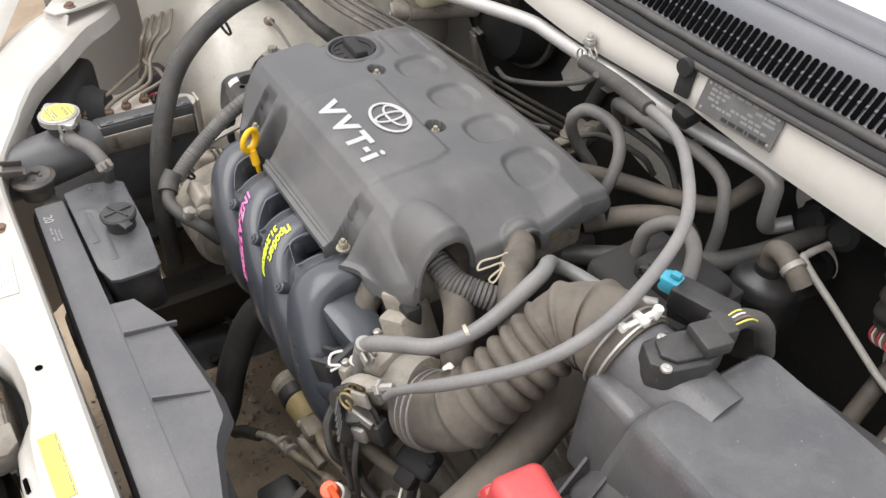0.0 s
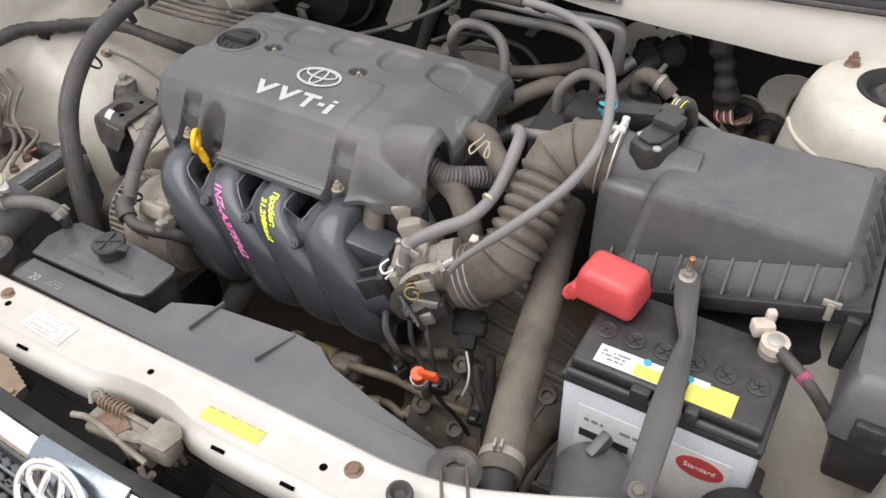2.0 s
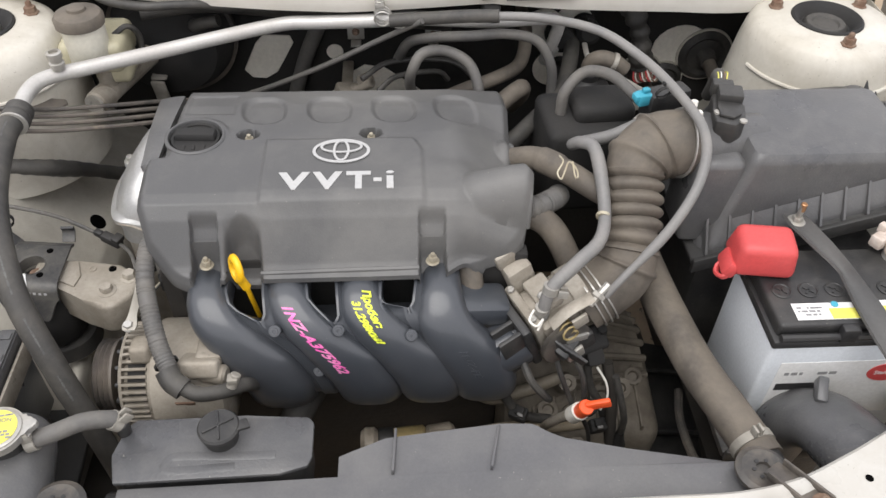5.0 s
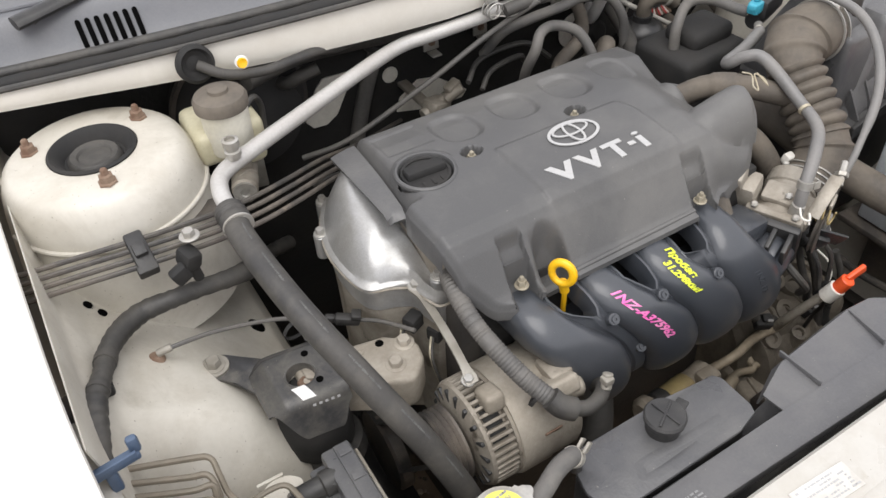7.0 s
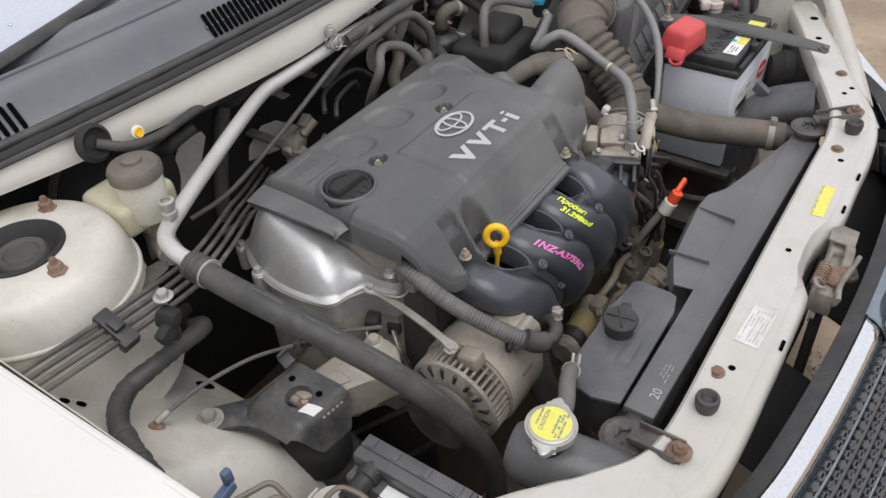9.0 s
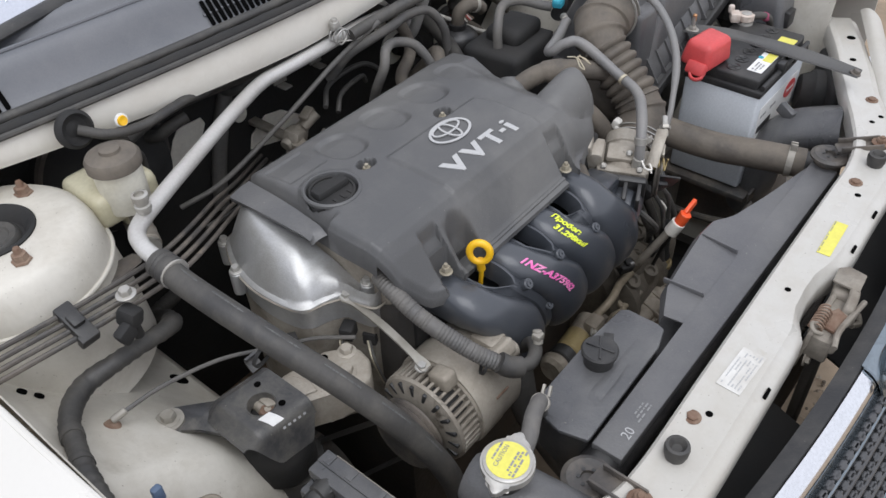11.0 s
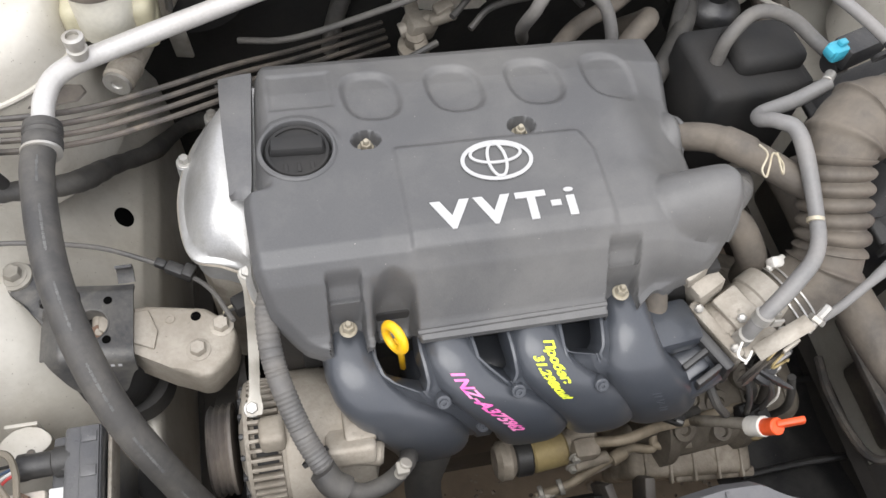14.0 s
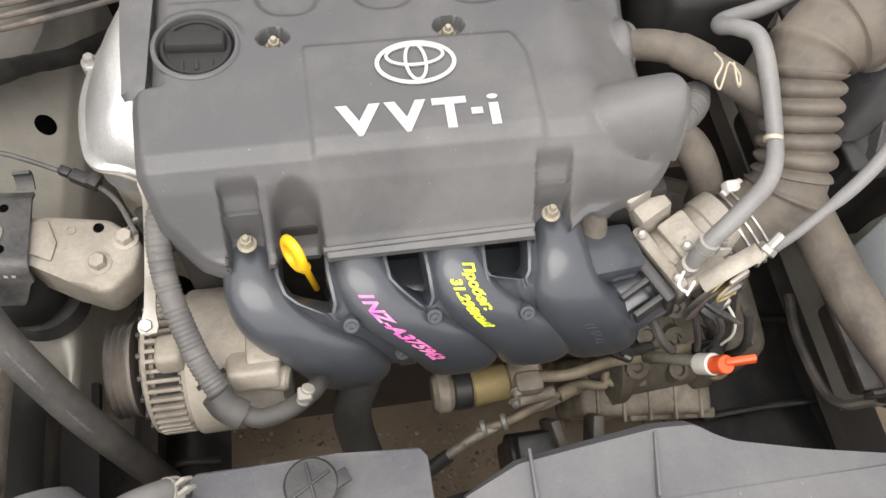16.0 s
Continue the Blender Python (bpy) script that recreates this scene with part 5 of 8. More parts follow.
part("plug", join(box((0.372, 0.468, 0.903), (0.030, 0.026, 0.014), 0.003, (0, 0, -12)), box((0.368, 0.486, 0.900), (0.026, 0.016, 0.020), 0.003, (0, 0, -12))), PLASTIC, maf, "black wiring plug")
for c in ((0.375, 0.421, 0.896), (0.350, 0.440, 0.896)):
    part("screw", lathe(c, (0, 0, 1), [(0.0048, 0), (0.0045, 0.002), (0.002, 0.0026), (0, 0.0015)], 16), STEEL, maf)
part("wire", tube([(0.368, 0.492, 0.900), (0.370, 0.510, 0.902), (0.378, 0.528, 0.89), (0.380, 0.545, 0.85)], 0.0085, 10), RUBBER, maf, "black wire sleeve")
for k in range(4):
    part("wire", tube([(0.364 + 0.003 * k, 0.490, 0.905), (0.366 + 0.004 * k, 0.504, 0.911), (0.370 + 0.003 * k, 0.520, 0.900)], 0.0008, 6), (STICKER, WHITE, RUST, STICKER)[k], maf, "thin coloured wire")

# purge valve and vapour canister
can = thing("vapour_canister", "black plastic vapour box with grey hose loop", "canister", (0.27, 0.59, 0.62))
part("case", box((0.232, 0.580, 0.735), (0.128, 0.110, 0.140), 0.012, (0, 0, 4), 3), PITCH, can)
part("lid", box((0.250, 0.584, 0.812), (0.085, 0.066, 0.030), 0.012, (0, 0, 4), 4), PITCH, can)
part("rim", box((0.236, 0.581, 0.800), (0.118, 0.100, 0.008), 0.003, (0, 0, 4)), PITCH, can)
part("hose", tube([(0.193, 0.575, 0.805), (0.196, 0.578, 0.838), (0.222, 0.588, 0.862), (0.256, 0.578, 0.862), (0.280, 0.550, 0.852), (0.288, 0.535, 0.850)], 0.0078, 14), HOSE_DARK, can, "grey rubber hose loop")
purge = thing("purge_valve", "black purge valve with a cyan blue plug", "valve", (0.30, 0.53, 0.83))
part("body", join(box((0.318, 0.530, 0.858), (0.060, 0.028, 0.028), 0.005, (0, 0, 18)), rod((0.29, 0.525, 0.838), (0.34, 0.54, 0.842), 0.012)), PLASTIC, purge)
part("plug", join(box((0.285, 0.521, 0.864), (0.021, 0.018, 0.017), 0.004, (0, 0, 15)), box((0.275, 0.518, 0.867), (0.008, 0.013, 0.009), 0.002, (0, 0, 15)), box((0.287, 0.522, 0.875), (0.010, 0.008, 0.006), 0.002, (0, 0, 15))), BLUE, purge, "cyan blue wiring plug")
part("stub", rod((0.285, 0.51, 0.842), (0.275, 0.50, 0.842), 0.006), STEEL, purge)
filt = thing("fuel_filter", "dusty black round valve housing with hose joints", "filter", (0.262, 0.715, 0.66))
part("drum", lathe((0.262, 0.715, 0.66), (0, 0, 1), [(0.034, 0), (0.034, 0.085), (0.036, 0.087), (0.036, 0.098), (0.030, 0.106), (0.016, 0.112), (0.016, 0.122), (0.0, 0.124)], 32), PLASTIC, filt)
part("elbow", tube([(0.262, 0.715, 0.775), (0.262, 0.712, 0.800), (0.275, 0.705, 0.812), (0.295, 0.700, 0.808), (0.312, 0.70, 0.795)], 0.012, 14), RUBBER_BROWN, filt, "dusty brown hose elbow")
part("band", lathe((0.291, 0.7015, 0.809), (1, -0.2, -0.3), [(0.0125, 0), (0.0140, 0.001), (0.0140, 0.007), (0.0125, 0.008)], 20), DULL, filt)
part("bracket", join(box((0.262, 0.75, 0.70), (0.050, 0.05, 0.05), 0.006), box((0.262, 0.80, 0.695), (0.03, 0.12, 0.006), 0.001)), PITCH, filt)

# ---- battery ----
bat = thing("battery", "pale grey car battery with black lid and worn labels", "battery", (0.475, 0.258, 0.575))
part("case", box((0.4745, 0.260, 0.667), (0.198, 0.128, 0.185), 0.005, seg=3), BATTERY, bat)
part("rim", box((0.4745, 0.260, 0.757), (0.202, 0.132, 0.012), 0.003), PLASTIC, bat)
blid = part("lid", box((0.4745, 0.262, 0.770), (0.192, 0.118, 0.022), 0.005, seg=3), PLASTIC, bat)
part("front_rail", join(tube([(0.380, 0.1965, 0.768), (0.569, 0.1965, 0.768)], 0.0045, 8, 4), box((0.455, 0.197, 0.772), (0.020, 0.012, 0.022), 0.003), box((0.505, 0.197, 0.772), (0.014, 0.012, 0.022), 0.003)), PLASTIC, bat)
for k in range(6):
    x = 0.397 + k * 0.0310
    part("vent_plug", join(lathe((x, 0.254, 0.7805), (0, 0, 1), [(0.0115, 0), (0.0115, 0.0016), (0.010, 0.0022), (0.009, 0.0012), (0.0, 0.0012)], 24), box((x, 0.254, 0.7822), (0.014, 0.0022, 0.0012), 0, (0, 0, 50)), box((x, 0.254, 0.7822), (0.014, 0.0022, 0.0012), 0, (0, 0, 140))), PLASTIC, blid)
part("label", box((0.435, 0.222, 0.7815), (0.070, 0.024, 0.0006), 0), LABEL, blid, "white warning label")
part("patch", join(box((0.455, 0.218, 0.7820), (0.030, 0.015, 0.0005), 0), box((0.516, 0.219, 0.7818), (0.046, 0.028, 0.0006), 0)), STICKER, blid, "yellow warning patch")
part("label", box((0.493, 0.231, 0.7822), (0.036, 0.008, 0.0006), 0), LABEL, blid)
for x in (0.449, 0.492):
    part("dot", lathe((x, 0.231, 0.7824), (0, 0, 1), [(0.0042, 0), (0.0042, 0.0006)], 18), BLUE, blid, "blue warning sign")
part("print", placed(bars(0.026, 3, 0.005, 9, 0.5), pose(0.417, 0.222, 0.7822)), INK_GREY, blid)
face = pose(0.4745, 0.1958, 0.698, 90)
front_label = part("front_label", placed(plate([(-0.080, -0.075), (0.080, -0.075), (0.080, 0.026), (-0.080, 0.026)], 0.0006, 0), face), LABEL, bat, "pale grey front label")
part("print", placed(bars(0.062, 1, 0.0075, 4, 0.35, 0.8), face @ Matrix.Translation((-0.040, 0.006, 0.0009))), INK_GREY, front_label)
part("band", placed(plate([(-0.075, -0.024), (-0.02, -0.024), (-0.02, -0.012), (-0.075, -0.012)], 0.0006, 0), face @ Matrix.Translation((0, 0, 0.0007))), INK, front_label, "black printed band")
part("red_oval", placed(plate([(0.052 + 0.024 * math.cos(a), 0.004 + 0.016 * math.sin(a)) for a in lin(0, math.tau * 23 / 24, 24)], 0.0006, 0), face @ Matrix.Translation((0, 0, 0.0007))), RED, front_label, "red oval print")
part("print", placed(words("Standard", 0.0095, 0.0002, 0, 0.95), face @ Matrix.Translation((0.052, 0.004, 0.0016))), LABEL, front_label, "white printed word")
side = pose(0.5742, 0.258, 0.66, 90, 0, 90)
part("front_label", placed(plate([(-0.05, -0.04), (0.05, -0.04), (0.05, 0.04), (-0.05, 0.04)], 0.0006, 0), side), LABEL, bat)
term = thing("terminal_cover", "faded red plastic battery terminal cover", "terminal cover", (0.385, 0.295, 0.78))
bm = box((0.384, 0.298, 0.805), (0.074, 0.056, 0.044), 0.010, (4, 0, -8), 4, (0.86, 0.80))
part("hood", bm, RED, term)
part("neck", join(box((0.348, 0.296, 0.787), (0.016, 0.034, 0.022), 0.005, (0, 25, -8)), tube([(0.348, 0.284, 0.784), (0.339, 0.283, 0.777), (0.335, 0.292, 0.774), (0.339, 0.301, 0.777), (0.348, 0.302, 0.784)], 0.0030, 8, 8, 1.6)), RED, term)
neg = thing("battery_terminal", "corroded lead clamp on the battery pole", "battery terminal", (0.552, 0.304, 0.781))
part("pole", lathe((0.552, 0.304, 0.780), (0, 0, 1), [(0.014, 0), (0.013, 0.006), (0.009, 0.007), (0.0085, 0.020), (0.006, 0.021)], 20), STEEL, neg)
part("clamp", join(lathe((0.552, 0.304, 0.788), (0, 0, 1), [(0.014, 0), (0.014, 0.010), (0.010, 0.011)], 18), box((0.536, 0.318, 0.796), (0.022, 0.016, 0.016), 0.003, (0, 0, 30)), box((0.540, 0.328, 0.806), (0.010, 0.010, 0.014), 0.003, (0, 0, 30))), mat("corroded_lead", (0.50, 0.42, 0.36), 0.8, 0.2, (0.65, 0.58, 0.52), 80, 0.9, 300, 0.6), neg)
part("cable", tube([(0.558, 0.297, 0.794), (0.578, 0.285, 0.790), (0.600, 0.278, 0.775), (0.625, 0.285, 0.735), (0.635, 0.31, 0.69)], 0.0065, 12), RUBBER, neg, "black earth cable")
part("band", tube([(0.582, 0.2835, 0.7885), (0.590, 0.281, 0.783)], 0.0075, 12, 4), TAPE, neg, "pink tape mark")
hold = thing("battery_hold_down", "black steel battery hold-down strap with bolt", "bracket", (0.45, 0.22, 0.76))


def strap(u, v):
    line = [(0.4468, 0.366, 0.791, 0.013), (0.4500, 0.345, 0.793, 0.0145), (0.4605, 0.305, 0.795, 0.012), (0.4690, 0.283, 0.793, 0.009), (0.4742, 0.2696, 0.7905, 0.0075), (0.4785, 0.2255, 0.787, 0.0125), (0.4835, 0.1787, 0.783, 0.0150), (0.4875, 0.1306, 0.779, 0.0140), (0.4905, 0.088, 0.774, 0.0135)]
    k = v * (len(line) - 1)
    i = min(int(k), len(line) - 2)
    f = k - i
    x, y, z, w = [line[i][j] + (line[i + 1][j] - line[i][j]) * f for j in range(4)]
    return Vector((x + u * w, y, z + 0.005 * u * u + 0.004 * math.sin(v * 3) * u))


part("strap", sheet(lin(-1, 1, 9), lin(0, 1, 46), strap, 0.003), STRAP, hold)
part("hook_bolt", join(hexbolt((0.4475, 0.354, 0.796), (0, 0, 1), 0.0065, 0.006, 0.011), rod((0.4475, 0.354, 0.80), (0.4485, 0.354, 0.822), 0.0035)), STEEL, hold)
part("end_bolt", hexbolt((0.4903, 0.094, 0.7785), (0.1, -0.3, 1), 0.006, 0.005, 0.009), BLACK_STEEL, hold)
part("bolt_tip", rod((0.4485, 0.354, 0.812), (0.4487, 0.354, 0.824), 0.0037), COPPER, hold)
solo("battery_tray", join(box((0.475, 0.26, 0.566), (0.23, 0.17, 0.012), 0.004), box((0.475, 0.17, 0.574), (0.23, 0.006, 0.02), 0.002), tube([(0.375, 0.165, 0.56), (0.345, 0.18, 0.53), (0.345, 0.26, 0.51), (0.36, 0.32, 0.50)], 0.006, 8, 6), box((0.475, 0.26, 0.50), (0.10, 0.12, 0.13), 0.01)), BLACK_STEEL,
     "black steel battery tray on its bracket", "battery tray", (0.475, 0.26, 0.56))

# relay box beside the wing
relay = thing("relay_box", "dark grey plastic relay box cover beside the wing", "relay box", (0.645, 0.41, 0.70))
part("cover", loft([ab_ring(0.745, 0.618, 0.694, 0.262, 0.590, 0.012), ab_ring(0.80, 0.621, 0.692, 0.270, 0.585, 0.012), ab_ring(0.815, 0.626, 0.686, 0.280, 0.578, 0.012), ab_ring(0.818, 0.634, 0.678, 0.288, 0.570, 0.012)]), PLASTIC_GREY, relay)
part("latch", box((0.655, 0.262, 0.762), (0.030, 0.012, 0.030), 0.003), PLASTIC, relay)
part("base", box((0.661, 0.425, 0.705), (0.058, 0.30, 0.085), 0.006), PLASTIC, relay)

# ---- radiator and front ----
rad = thing("radiator", "radiator with black plastic header and dark fins", "radiator", (0, 0.06, 0.30))
part("core", box((0, 0.055, 0.49), (0.64, 0.03, 0.36), 0.002), DARK, rad)
part("header", tube([(-0.33, 0.06, 0.686), (0.0, 0.06, 0.690), (0.325, 0.06, 0.688)], 0.026, 14, 6), PLASTIC, rad)
fill = part("filler_neck", lathe((-0.424, 0.112, 0.718), (0.16, -1, -0.08), [(0.0, -0.042), (0.024, -0.040), (0.034, -0.028), (0.036, -0.01), (0.036, 0.075), (0.034, 0.10)], 36), PLASTIC_GREY, rad, "grey plastic filler tank")
part("neck", lathe((-0.424, 0.110, 0.745), (0, 0, 1), [(0.020, 0), (0.020, 0.020), (0.024, 0.022), (0.024, 0.026)], 28), PLASTIC, rad)
part("overflow_hose", tube([(-0.402, 0.110, 0.752), (-0.378, 0.116, 0.757), (-0.352, 0.128, 0.757), (-0.328, 0.136, 0.748), (-0.322, 0.137, 0.738)], 0.0092, 12), HOSE_DARK, rad)
clamp((-0.398, 0.1105, 0.753), (1, 0.2, 0.2), 0.0092, "hose_clip", rad, DULL)
clamp((-0.326, 0.1365, 0.744), (0.6, 0.2, -0.8), 0.0092, "hose_clip", rad, DULL)
ears = [(0.0265 * math.cos(a) * (1.0 + 0.42 * max(0, math.cos(2 * (a - 0.25))) ** 8), 0.0265 * math.sin(a) * (1.0 + 0.42 * max(0, math.cos(2 * (a - 0.25))) ** 8 * (abs(math.cos(a)) > 0.5))) for a in lin(0, math.tau * 71 / 72, 72)]
rcap = part("cap", placed(prism(ears, 0, 0.008, 0.002), pose(-0.424, 0.109, 0.768)), STEEL, rad, "steel radiator cap with yellow warning sticker")
part("dome", lathe((-0.424, 0.109, 0.7755), (0, 0, 1), [(0.0245, 0), (0.024, 0.002), (0.0215, 0.003), (0, 0.003)], 40), STEEL, rcap)
part("sticker", lathe((-0.424, 0.109, 0.7787), (0, 0, 1), [(0.0208, 0), (0.0208, 0.0004)], 40), STICKER, rcap, "yellow round sticker")
part("print", placed(words("CAUTION", 0.0066, 0.0001, 0, 0.9), pose(-0.424, 0.1165, 0.7794, 0, 0, 8)), INK_GREY, rcap)
part("print", placed(join(placed(bars(0.026, 1, 0.0032, 2, 0.4), pose(0, 0.0135, 0)), placed(bars(0.030, 3, 0.0036, 8, 0.4), pose(0, -0.009, 0))), pose(-0.424, 0.109, 0.7793, 0, 0, 8)), INK_GREY, rcap)

shield = thing("radiator_shield", "long grey plastic shield over the radiator", "radiator cover", (0, 0.06, 0.70))
part("strip", prism([(-0.318, 0.040), (0.310, 0.040), (0.314, 0.080), (0.18, 0.079), (-0.10, 0.079), (-0.318, 0.076)], 0.700, 0.7165, 0.002), SHIELD, shield)


def flap(u, v):
    x = -0.102 + 0.40 * u
    depth = float(np.interp(x, [-0.102, -0.09, -0.054, 0.0, 0.07, 0.104, 0.118, 0.133, 0.20, 0.30], [0.030, 0.036, 0.053, 0.060, 0.068, 0.066, 0.054, 0.045, 0.026, 0.003]))
    return Vector((x, 0.079 + depth * v, 0.715 - 0.004 * v - 0.018 * smooth(0.88, 1.0, v)))


part("flap", sheet(lin(0, 1, 60), lin(0, 1, 16), flap, 0.002), SHIELD, shield)
for x, a in ((-0.045, -4), (0.060, -14)):
    part("ridge", box((x, 0.108, 0.714), (0.003, 0.056, 0.008), 0.001, (-8, 0, a)), SHIELD, shield)
sm = pose(-0.285, 0.051, 0.7172, 0, 0, 0)
part("print", placed(words("20", 0.0155, 0.0001, 0.0), sm), INK_PALE, shield, "white stamped number")
part("print", placed(bars(0.028, 3, 0.0042, 6, 0.55), pose(-0.252, 0.054, 0.7172)), INK_GREY, shield)
tank = thing("coolant_reservoir", "flat black plastic coolant reservoir with round cap", "coolant tank", (-0.225, 0.11, 0.66))
out = [(-0.322, 0.078), (-0.16, 0.082), (-0.132, 0.090), (-0.128, 0.100), (-0.128, 0.140), (-0.134, 0.148), (-0.20, 0.152), (-0.312, 0.152), (-0.322, 0.142), (-0.330, 0.11)]
part("top", prism(out, 0.7165, 0.7225, 0.0022, 2), PLASTIC_GREY, tank, "flat dusty top plate")
part("tank", prism([(-0.225 + (x + 0.225) * 0.955, 0.115 + (y - 0.115) * 0.90) for x, y in out], 0.655, 0.7165, 0.004, 2), PLASTIC, tank)
part("groove", tube([(-0.205, 0.092, 0.7222), (-0.268, 0.090, 0.7222), (-0.272, 0.100, 0.7222), (-0.262, 0.106, 0.7222), (-0.205, 0.104, 0.7222), (-0.165, 0.104, 0.7222)], 0.0055, 8, 8, 0.18), PLASTIC_GREY, tank)
part("cap", join(lathe((-0.222, 0.126, 0.722), (0, 0, 1), [(0.0175, 0), (0.0175, 0.015), (0.0208, 0.016), (0.0214, 0.0205), (0.0195, 0.0228), (0.006, 0.0232), (0, 0.024)], 36), *[box((-0.222, 0.126, 0.7455), (0.034, 0.0024, 0.003), 0.0008, (0, 0, a)) for a in (30, 100)],
               box((-0.200, 0.128, 0.741), (0.016, 0.012, 0.004), 0.001, (0, 10, 25))), PLASTIC, tank)
part("nipple", tube([(-0.322, 0.137, 0.722), (-0.322, 0.137, 0.735), (-0.326, 0.137, 0.742)], 0.007, 12), PLASTIC, tank)

# upper radiator mounts, rubber stops, bolts
for sign, cx, cy in ((-1, -0.3655, 0.0520), (1, 0.324, 0.060)):
    mt = thing("radiator_mount", "rusty black radiator mount bracket with rubber bush", "bracket", (cx, cy, 0.72), "radiator mounts")
    ex, ey = (-0.372, -0.0055) if sign < 0 else (0.357, 0.006)
    part("bush", lathe((cx, cy, 0.722), (0, 0, 1), [(0.020, -0.02), (0.020, 0.0), (0.0275, 0.004), (0.0275, 0.008), (0.022, 0.011), (0.016, 0.010), (0.008, 0.0105), (0.0075, 0.007), (0, 0.007)], 36), BLACK_STEEL, mt)
    part("star", join(*[lathe((cx + 0.010 * math.cos(a), cy + 0.010 * math.sin(a), 0.7325), (0, 0, 1), [(0.0022, 0), (0.0022, 0.0008)], 8) for a in lin(0, math.tau * 5 / 6, 6)]), INK, mt)
    d = Vector((ex - cx, ey - cy, 0.0))
    ln = d.length
    arm = join(box((ln * 0.60, 0, 0), (ln * 1.05, 0.022, 0.004), 0.0015), box((ln * 0.60, 0.012, 0.004), (ln * 0.9, 0.003, 0.010), 0.001), box((ln * 0.60, -0.012, 0.004), (ln * 0.9, 0.003, 0.010), 0.001))
    arm.transform(Matrix.Translation((cx, cy, 0.741)) @ pose(0, 0, 0, 0, -9, math.degrees(math.atan2(d.y, d.x))))
    part("arm", arm, BLACK_STEEL, mt)
    part("bolt", hexbolt((ex, ey, 0.755), (0, 0, 1), 0.0075, 0.006, 0.013, 0.004), RUST, mt, "rusty bolt")
for x, y in ((-0.303, -0.007), (0.305, -0.003)):
    solo("rubber_stop", lathe((x, y, 0.7478), (0, 0, 1), [(0.010, 0), (0.011, 0.005), (0.0122, 0.008), (0.0128, 0.016), (0.012, 0.020), (0.009, 0.021), (0.005, 0.015), (0, 0.014)], 28), RUBBER, "black rubber bonnet stop on the front beam", "rubber stop", (x, y, 0.7478), group="rubber stops")
for x, y in ((-0.250, 0.001), (0.248, 0.004), (0.478, 0.056)):
    solo("beam_bolt", hexbolt((x, y, 0.7492), (0, 0, 1), 0.0065, 0.003, 0.0095), RUST, "flat rusty bolt in the front beam", "bolt", (x, y, 0.7478), group="beam bolts")
yl = solo("warning_sticker", box((0.112, -0.0130, 0.7502), (0.074, 0.0165, 0.0005), 0, (0, 0, 2)), STICKER, "yellow warning sticker on the front beam", "sticker", (0.122, -0.012, 0.7490))
part("print", placed(bars(0.070, 1, 0.0024, 12, 0.5), pose(0.112, -0.0062, 0.7507, 0, 0, 2)), INK_GREY, yl)
wl = solo("data_sticker", box((-0.162, -0.013, 0.7502), (0.066, 0.027, 0.0005), 0, (0, 0, -2)), FADED, "worn cream white data sticker on the front beam", "sticker", (-0.175, -0.008, 0.7490))
part("print", placed(bars(0.056, 6, 0.0038, 13, 0.6, 0.7), pose(-0.162, -0.013, 0.7507, 0, 0, -2)), INK_PALE, wl)

# bonnet lock
lock = thing("bonnet_lock", "greasy bonnet lock with rusty spring in front of the beam", "lock", (0.0, -0.075, 0.66))
part("plate", join(box((0.002, -0.046, 0.705), (0.105, 0.006, 0.060), 0.002, (6, 0, 0)), box((-0.002, -0.056, 0.728), (0.078, 0.024, 0.004), 0.001, (4, 0, 0)), box((-0.040, -0.060, 0.712), (0.012, 0.026, 0.034), 0.003), box((0.036, -0.060, 0.712), (0.008, 0.026, 0.034), 0.003)), LOCKED, lock, "dusty pressed lock plate")
part("tab", prism([(0.038, -0.072), (0.072, -0.070), (0.076, -0.048), (0.066, -0.038), (0.040, -0.040)], 0.744, 0.7475, 0.001), LOCKED, lock, "dusty flat release tab")
part("hook", tube([(0.010, -0.064, 0.712), (0.014, -0.070, 0.735), (0.036, -0.068, 0.744), (0.058, -0.060, 0.742)], 0.006, 8, 8, 0.5), LOCKED, lock)
part("claw", prism([(-0.030, -0.070), (0.004, -0.074), (0.012, -0.060), (-0.004, -0.052), (-0.028, -0.056)], 0.730, 0.7345, 0.001), RUST, lock, "rusty lock claw")
part("spring", tube([Vector((-0.040 + 0.00085 * w, -0.050 + 0.0072 * math.cos(w), 0.7365 + 0.0072 * math.sin(w))) for w in lin(0, 46, 96)], 0.0014, 6, 2), RUST, lock, "rusty coil spring")
part("lever", join(tube([(-0.055, -0.078, 0.735), (-0.030, -0.074, 0.738), (0.02, -0.078, 0.732), (0.05, -0.080, 0.725)], 0.0035, 8, 6), tube([(-0.045, -0.060, 0.738), (-0.052, -0.052, 0.744), (-0.044, -0.046, 0.746), (-0.036, -0.050, 0.742)], 0.0024, 8, 6)), LOCKED, lock)
for c in ((-0.045, -0.052, 0.690), (0.045, -0.052, 0.690)):
    part("bolt", hexbolt(c, (0, -1, 0.1), 0.006, 0.005, 0.009), LOCKED, lock)
part("catch", join(box((-0.020, -0.066, 0.716), (0.050, 0.020, 0.016), 0.005, (12, 8, 10), 3), box((0.014, -0.070, 0.720), (0.030, 0.016, 0.020), 0.004, (0, 20, -14), 3), box((0.048, -0.056, 0.722), (0.036, 0.028, 0.030), 0.007, (0, 6, 8), 3), tube([(0.030, -0.078, 0.700), (0.044, -0.084, 0.696), (0.050, -0.078, 0.704)], 0.004, 8, 6)), LOCKED, lock, "greasy dust caked catch")
